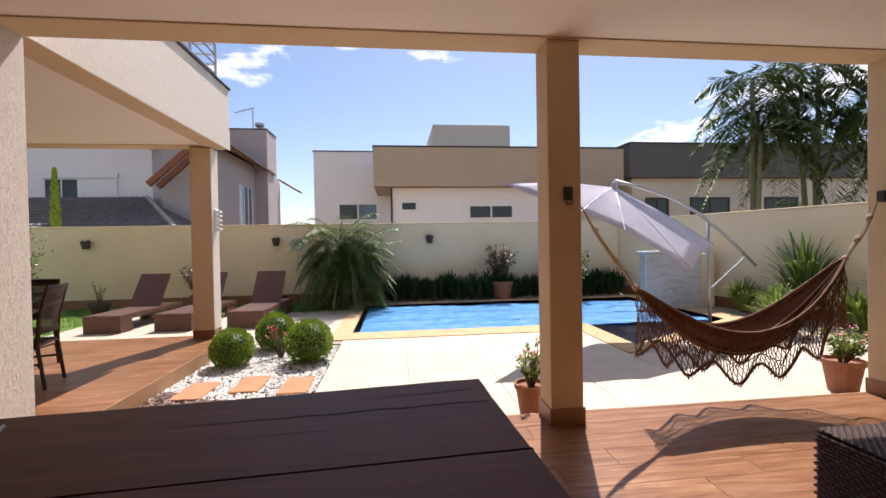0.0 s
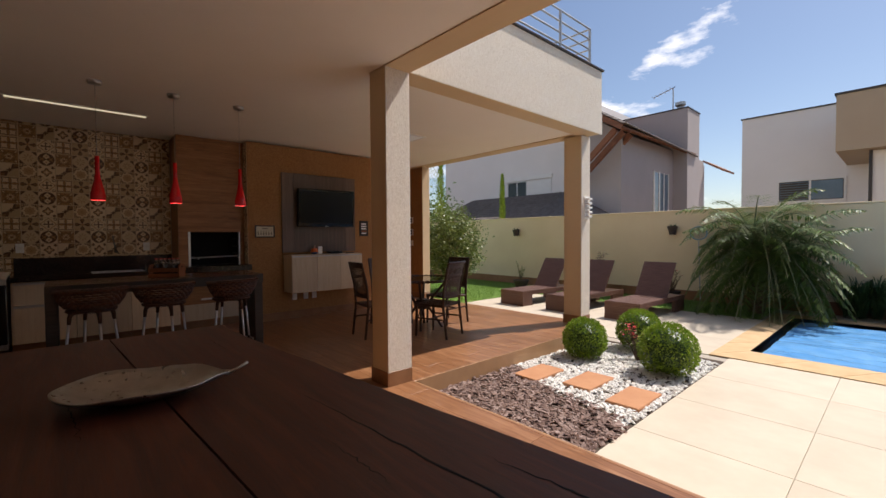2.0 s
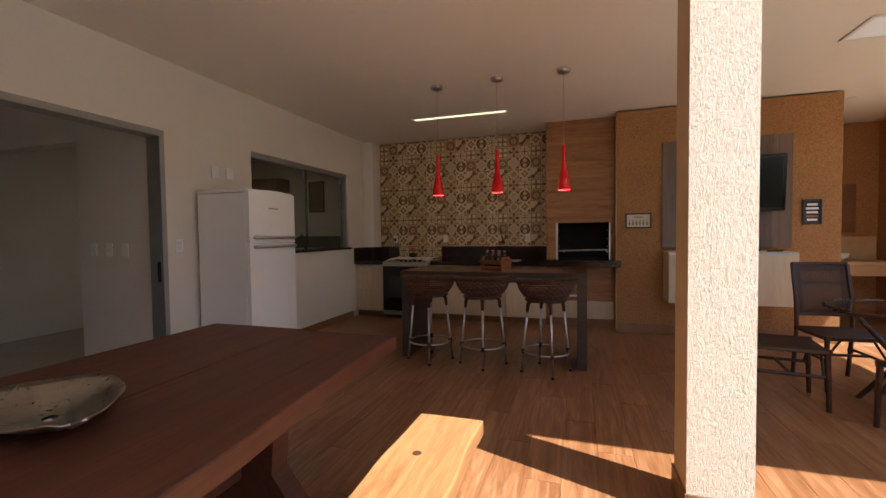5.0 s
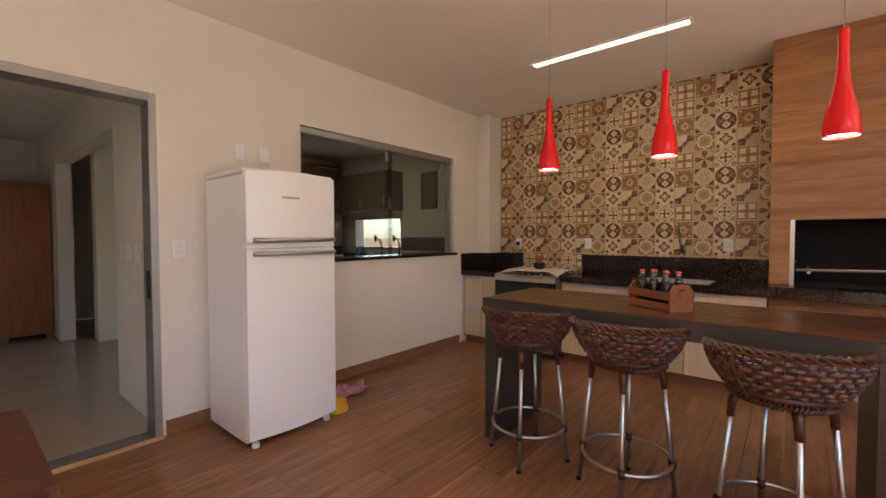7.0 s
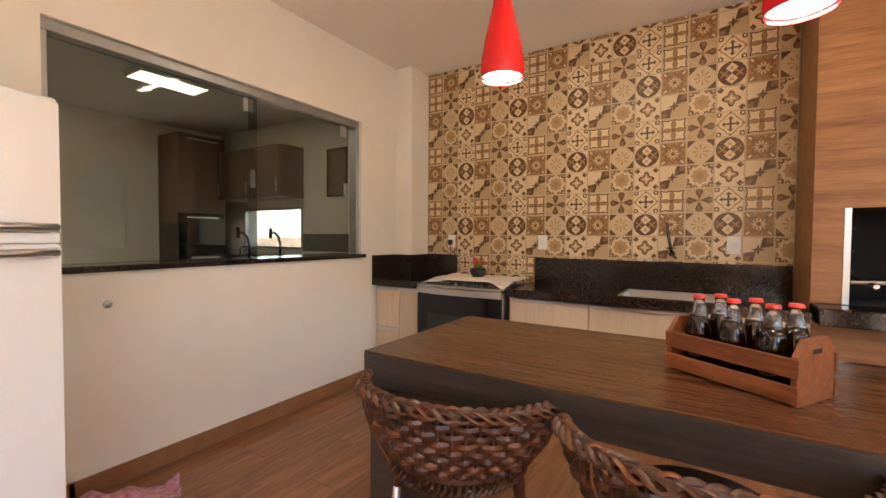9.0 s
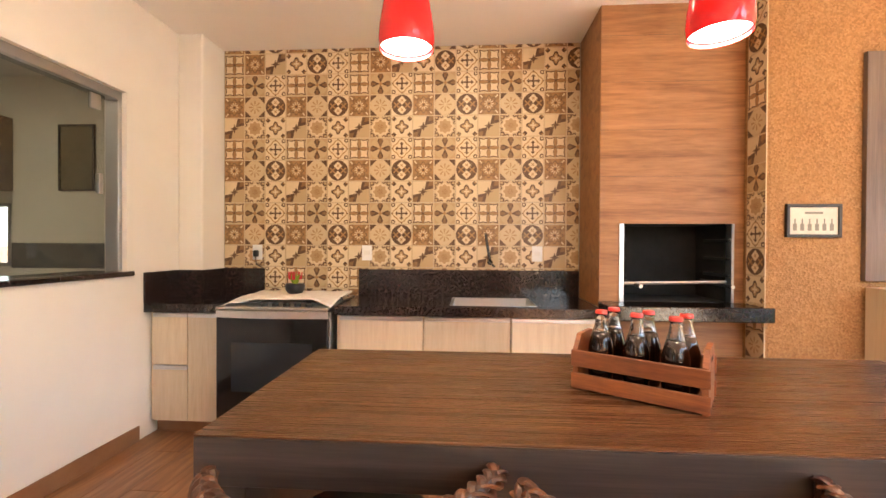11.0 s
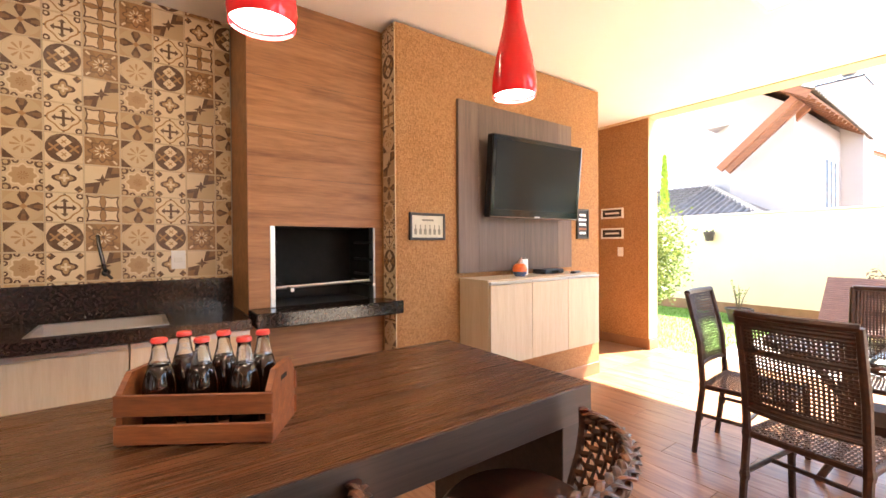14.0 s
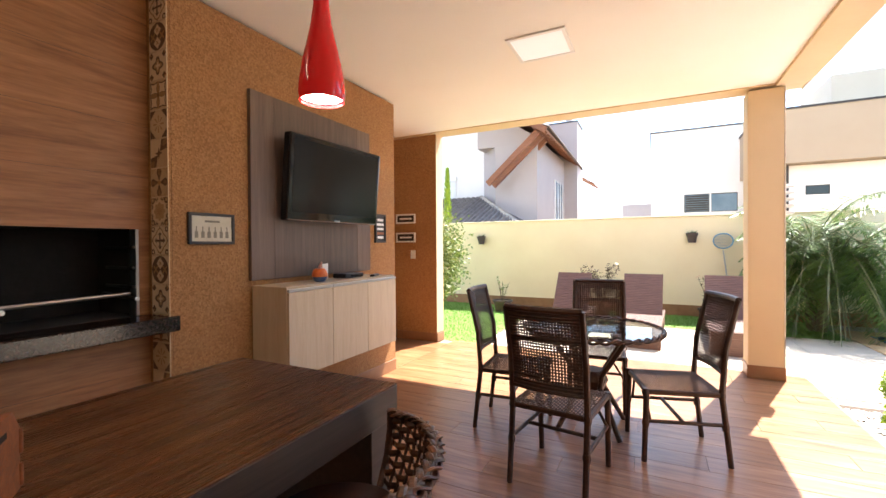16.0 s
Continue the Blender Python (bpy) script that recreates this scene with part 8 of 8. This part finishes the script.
# wing with deep eaves carried on open timber brackets
part("wall", prism(B(), [(-11.39, 21.9), (-10.4, 20.8), (-8.4, 20.8), (-8.4, 33.0), (-11.39, 33.0)], GZ, 6.0), M["house_mauve"], ha, "grey-mauve rendered wing")
gb = B()
lo = [(-11.3, 6.0), (-8.42, 6.0), (-8.42, 6.25), (-11.3, 8.2)]
a = [gb.verts.new((x, 20.82, z)) for x, z in lo]
b = [gb.verts.new((x, 32.9, z)) for x, z in lo]
fs = [gb.faces.new(a), gb.faces.new(list(reversed(b)))] + [gb.faces.new((a[i], b[i], b[(i + 1) % 4], a[(i + 1) % 4])) for i in range(4)]
bmesh.ops.recalc_face_normals(gb, faces=fs)
part("gable_wall", gb, M["house_mauve"], ha)
tw = part("tall_window", boxb(-8.398, 24.6, 2.2, -8.36, 26.6, 4.75), M["glass_blue"], ha, "tall glazed window")
for k in range(4):
    part("mullion", boxb(-8.399, 24.56 + k * 0.66, 2.15, -8.33, 24.64 + k * 0.66, 4.8), M["white"], tw)
part("side_window", boxb(-8.398, 30.2, 2.6, -8.36, 31.2, 4.4), M["glass_blue"], ha)


def tiled_slope(parent, origin, across, down, n_rows, n_cols, label):
    """Barrel tiles in rows: a stepped, waved sheet between the ridge and the eave."""
    bm = B()
    o, ac, dn = Vector(origin), Vector(across), Vector(down)
    nrm = ac.cross(dn).normalized()
    if nrm.z < 0:
        nrm = -nrm
    per = 6
    for r in range(n_rows):
        rows = []
        for e in (0, 1):
            f = (r + e * 1.12) / n_rows
            row = []
            for c in range(n_cols * per + 1):
                g = c / (n_cols * per)
                lift = 0.06 * abs(math.sin(math.pi * c / per)) + (0.04 if e else 0.0)
                row.append(bm.verts.new(o + ac * g + dn * f + nrm * lift))
            rows.append(row)
        for c in range(n_cols * per):
            bm.faces.new((rows[0][c], rows[0][c + 1], rows[1][c + 1], rows[1][c]))
    ob = part("tiled_roof", bm, M["roof_tile"], parent, label)
    ob["kind"] = "stuff"
    ob.modifiers.new("thick", "SOLIDIFY").thickness = 0.03
    return ob


tiled_slope(ha, (-11.6, 19.2, 8.75), (0, 9.6, -0.3), (4.0, 0, -2.55), 14, 34, "weathered clay tile slope")
sl = math.atan2(2.55, 4.0)
part("soffit_boards", boxb(0, 0, -0.10, 4.74, 9.6, -0.03, m=Matrix.Translation((-11.6, 19.2, 8.70)) @ Matrix.Rotation(sl, 4, "Y")), M["rafter"], ha, "brown timber soffit")
part("barge_board", boxb(0, -0.06, -0.22, 4.78, 0.0, 0.02, m=Matrix.Translation((-11.6, 19.2, 8.72)) @ Matrix.Rotation(sl, 4, "Y")), M["rafter"], ha, "brown timber edge board")
for k in range(16):
    part("rafter_end", boxb(3.9, 0.2 + k * 0.6, -0.20, 4.80, 0.30 + k * 0.6, -0.10, m=Matrix.Translation((-11.6, 19.2, 8.70)) @ Matrix.Rotation(sl, 4, "Y")), M["rafter"], ha)
for k in range(3):
    y = 19.5 + k * 0.75
    d = Vector((2.25, 0.0, 2.05))
    part("rafter_bracket", boxb(0, 0, 0, d.length, 0.17, 0.24, m=Matrix.Translation((-10.25, y, 4.0)) @ Matrix.Rotation(-math.atan2(d.z, d.x), 4, "Y")), M["rafter"], ha, "brown diagonal timber")
part("small_roof", boxb(0, 0, 0, 1.3, 3.0, 0.12, m=Matrix.Translation((-8.6, 33.2, 6.3)) @ Matrix.Rotation(radians(32), 4, "Y")), M["rafter"], ha)
part("tower", boxb(-11.38, 27.4, GZ, -7.65, 29.4, 8.55), M["house_mauve"], ha, "grey-mauve stair tower")
part("flashing", boxb(-11.42, 27.36, 8.551, -7.61, 29.44, 8.62), M["dark_frame"], ha)
part("vent_cowl", lathe(B(), [(0.16, 0.0), (0.16, 0.16), (0.28, 0.28), (0.28, 0.44), (0.0, 0.5)], 14, (-8.2, 27.9, 8.62)), M["alu"], ha)
an = B()
sweep(an, [(-8.6, 27.9, 8.62), (-8.6, 27.9, 10.0)], 0.035, 6)
sweep(an, [(-9.7, 27.9, 9.7), (-8.5, 27.9, 10.05)], 0.025, 5)
for k in range(6):
    x = -9.7 + k * 0.2
    sweep(an, [(x, 27.6, 9.7 + k * 0.058), (x, 28.2, 9.7 + k * 0.058)], 0.014, 4)
part("tv_antenna", an, M["alu"], ha)
# low hipped roof in front
AX, AY, BY, EX = -11.4, 21.4, 17.1, -8.0
tiled_slope(ha, (-18.6, AY, 3.69), (-AX * -1 + 18.6, 0, 0), (0, BY - AY, -1.74), 13, 28, "weathered dark clay tile slope")
hip = B()
v = [hip.verts.new(p) for p in ((AX, AY, 3.69), (AX, BY, 1.95), (EX, BY, 1.95), (EX, AY, 1.95))]
hip.faces.new((v[0], v[1], v[2]))
hip.faces.new((v[0], v[2], v[3]))
hp_ob = part("hip_slope", hip, M["roof_tile"], ha)
hp_ob.modifiers.new("thick", "SOLIDIFY").thickness = 0.05
n = 24
for k in range(n):
    p, q = Vector((AX, AY, 3.74)).lerp(Vector((EX, BY, 2.0)), k / n), Vector((AX, AY, 3.74)).lerp(Vector((EX, BY, 2.0)), (k + 1.1) / n)
    part("ridge_tile", sweep(B(), [p, q], [0.08, 0.12], 8), M["roof_edge"], ha)
for k in range(15):
    f = k / 15
    top = Vector((AX, AY, 3.72)).lerp(Vector((EX, BY, 1.98)), f)
    part("ridge_tile", sweep(B(), [top, (top.x, BY - 0.05, 2.0)], 0.09, 6), M["roof_tile"], ha)
part("wall", boxb(-18.0, 17.6, GZ, -8.8, 21.5, 1.94), M["house_white"], ha)
far = thing("house", "small distant pale building behind the gap between houses", "house", (-4.0, 60.0, GZ))
part("wall", boxb(-4, 0, 0, 3.5, 8, 5.2), M["house_white"], far)
part("wall", boxb(-3.2, 0.5, 5.2, 0.6, 6, 8.0), M["house_mauve"], far)
part("roof", boxb(-4.2, -0.2, 5.201, 3.7, 8.2, 5.4), M["house_tan"], far)
part("window", boxb(-1.0, -0.03, 3.0, 1.0, -0.002, 4.2), M["glass_dark"], far)


# ---- pieces of floors and walls ----
def share(name, meshes, parent, place):
    ob = new(name, meshes)
    ob.parent = parent
    ob.location = place
    return ob


def mesh_of(name, bm, *mats):
    me = bpy.data.meshes.new(name)
    bm.to_mesh(me)
    bm.free()
    for mm in mats:
        me.materials.append(mm)
    return me


random.seed(8)
PL, PW, GAP = 1.2, 0.197, 0.0015
plank_mesh = {}


def plank(length, width, x, y):
    key = (round(length, 3), round(width, 3))
    if key not in plank_mesh:
        plank_mesh[key] = mesh_of("plank", boxb(0, 0, -0.0075, key[0], key[1], 0.0, bevel=0.0012), M["floor"])
    share("plank", plank_mesh[key], floor, (x, y, 0))


def plank_field(x0, x1, y0, y1):
    y, row = y0, 0
    while y < y1 - 0.02:
        w = min(PW, y1 - y)
        x = x0
        first = PL * (0.33, 0.66, 1.0)[row % 3]
        while x < x1 - 0.02:
            ln = min(first if x == x0 else PL, x1 - x)
            plank(ln - GAP, w - GAP, x, y)
            x += ln
        y += PW
        row += 1


plank_field(-6.885, 5.25, SOUTH + 0.003, 3.465)
plank_field(-6.19, -2.335, 3.465, 7.095)
plank_field(-8.05, -6.192, 5.592, 6.905)

# paving
deck_mesh = {}
paving = bpy.data.objects["pavement"]


def slabs(x0, x1, y0, y1, size):
    nx, ny = max(1, round((x1 - x0) / size)), max(1, round((y1 - y0) / size))
    a, b = (x1 - x0) / nx, (y1 - y0) / ny
    key = (round(a, 3), round(b, 3))
    if key not in deck_mesh:
        deck_mesh[key] = mesh_of("paving_slab", boxb(0.002, 0.002, -0.0095, a - 0.002, b - 0.002, 0.0, bevel=0.0015), M["deck"])
    for i in range(nx):
        for j in range(ny):
            share("paving_slab", deck_mesh[key], paving, (x0 + i * a, y0 + j * b, DECK))


slabs(-0.70, 3.28, 3.478, 7.10, 0.9)
slabs(3.28, 8.3, 3.478, 5.58, 0.9)
slabs(-6.05, -0.92, 7.108, 10.25, 0.9)

# sandstone coping, stone by stone
def coping_run(a, b, wa, wb, n):
    a, b, wa, wb = (Vector((*p, 0)) for p in (a, b, wa, wb))
    for i in range(n):
        f, g = (i + 0.004) / n, (i + 0.996) / n
        q = [a.lerp(b, f), a.lerp(b, g), wa.lerp(wb, g), wa.lerp(wb, f)]
        part("coping_stone", prism(B(), [(p.x, p.y) for p in q], DECK, DECK + 0.012, 0.004), M["coping"], pool)


for k in range(len(POOL)):
    j = (k + 1) % len(POOL)
    ln = (Vector(POOL[j]) - Vector(POOL[k])).length
    coping_run(POOL[k], POOL[j], OUT[k], OUT[j], max(1, round(ln / 0.6)))

# patterned tiles
KIND = [["curl", "flower", "diag"], ["octagon", "circle", "sun"], ["star", "cross", "leaf"]]
PITCH, TY, TZ = 0.1705, 0.765, 2.401
tile_mats = {k: cement_tile(k) for row in KIND for k in row}
tile_mesh = {}


def tile(kind, x, y, z, y0, y1, z0, z1, parent, turn=0.0):
    """A tile whose print is centred on y, z, cut to the given limits."""
    a, b = max(y0 - y, -PITCH / 2), min(y1 - y, PITCH / 2)
    c, d = max(z0 - z, -PITCH / 2), min(z1 - z, PITCH / 2)
    if b - a < 0.01 or d - c < 0.01:
        return
    key = (kind, round(a, 3), round(b, 3), round(c, 3), round(d, 3))
    if key not in tile_mesh:
        tile_mesh[key] = mesh_of("wall_tile", boxb(0.0, a + 0.0008, c + 0.0008, 0.007, b - 0.0008, d - 0.0008, bevel=0.0008), tile_mats[kind])
    ob = share("wall_tile", tile_mesh[key], parent, (x, y, z))
    ob.rotation_euler[2] = turn


for i in range(-9, 11):
    for j in range(-12, 4):
        kind = KIND[(j + 1) % 3][i % 3]
        if j == 2:
            kind = ("sun", "diag", "flower", "circle", "cross", "leaf")[i % 6]
        yy, zz = TY + i * PITCH, TZ + j * PITCH
        low = 0.88 if -0.16 < yy < 0.62 else 1.10
        tile(kind, WEST + 0.001, yy, zz, -0.51, 2.312, low, CEIL - 0.002, wall_west)
# one column of tiles on the flank of the television wall, beside the barbecue
flank = structure("wall_tv_flank", boxb(-6.41, 3.226, 0.0, -6.192, 3.238, CEIL - 0.001), M["cork"], "strip of patterned tiles on the flank of the television wall", "wall")
for j in range(-14, 4):
    zz = TZ + j * PITCH
    tile(("flower", "circle", "cross", "curl", "star", "diag", "octagon", "leaf")[j % 8], -6.275, 3.225, zz, -9, 9, 0.0, CEIL - 0.003, flank, radians(-90))
for ob in flank.children:
    ob.location.y = 3.225
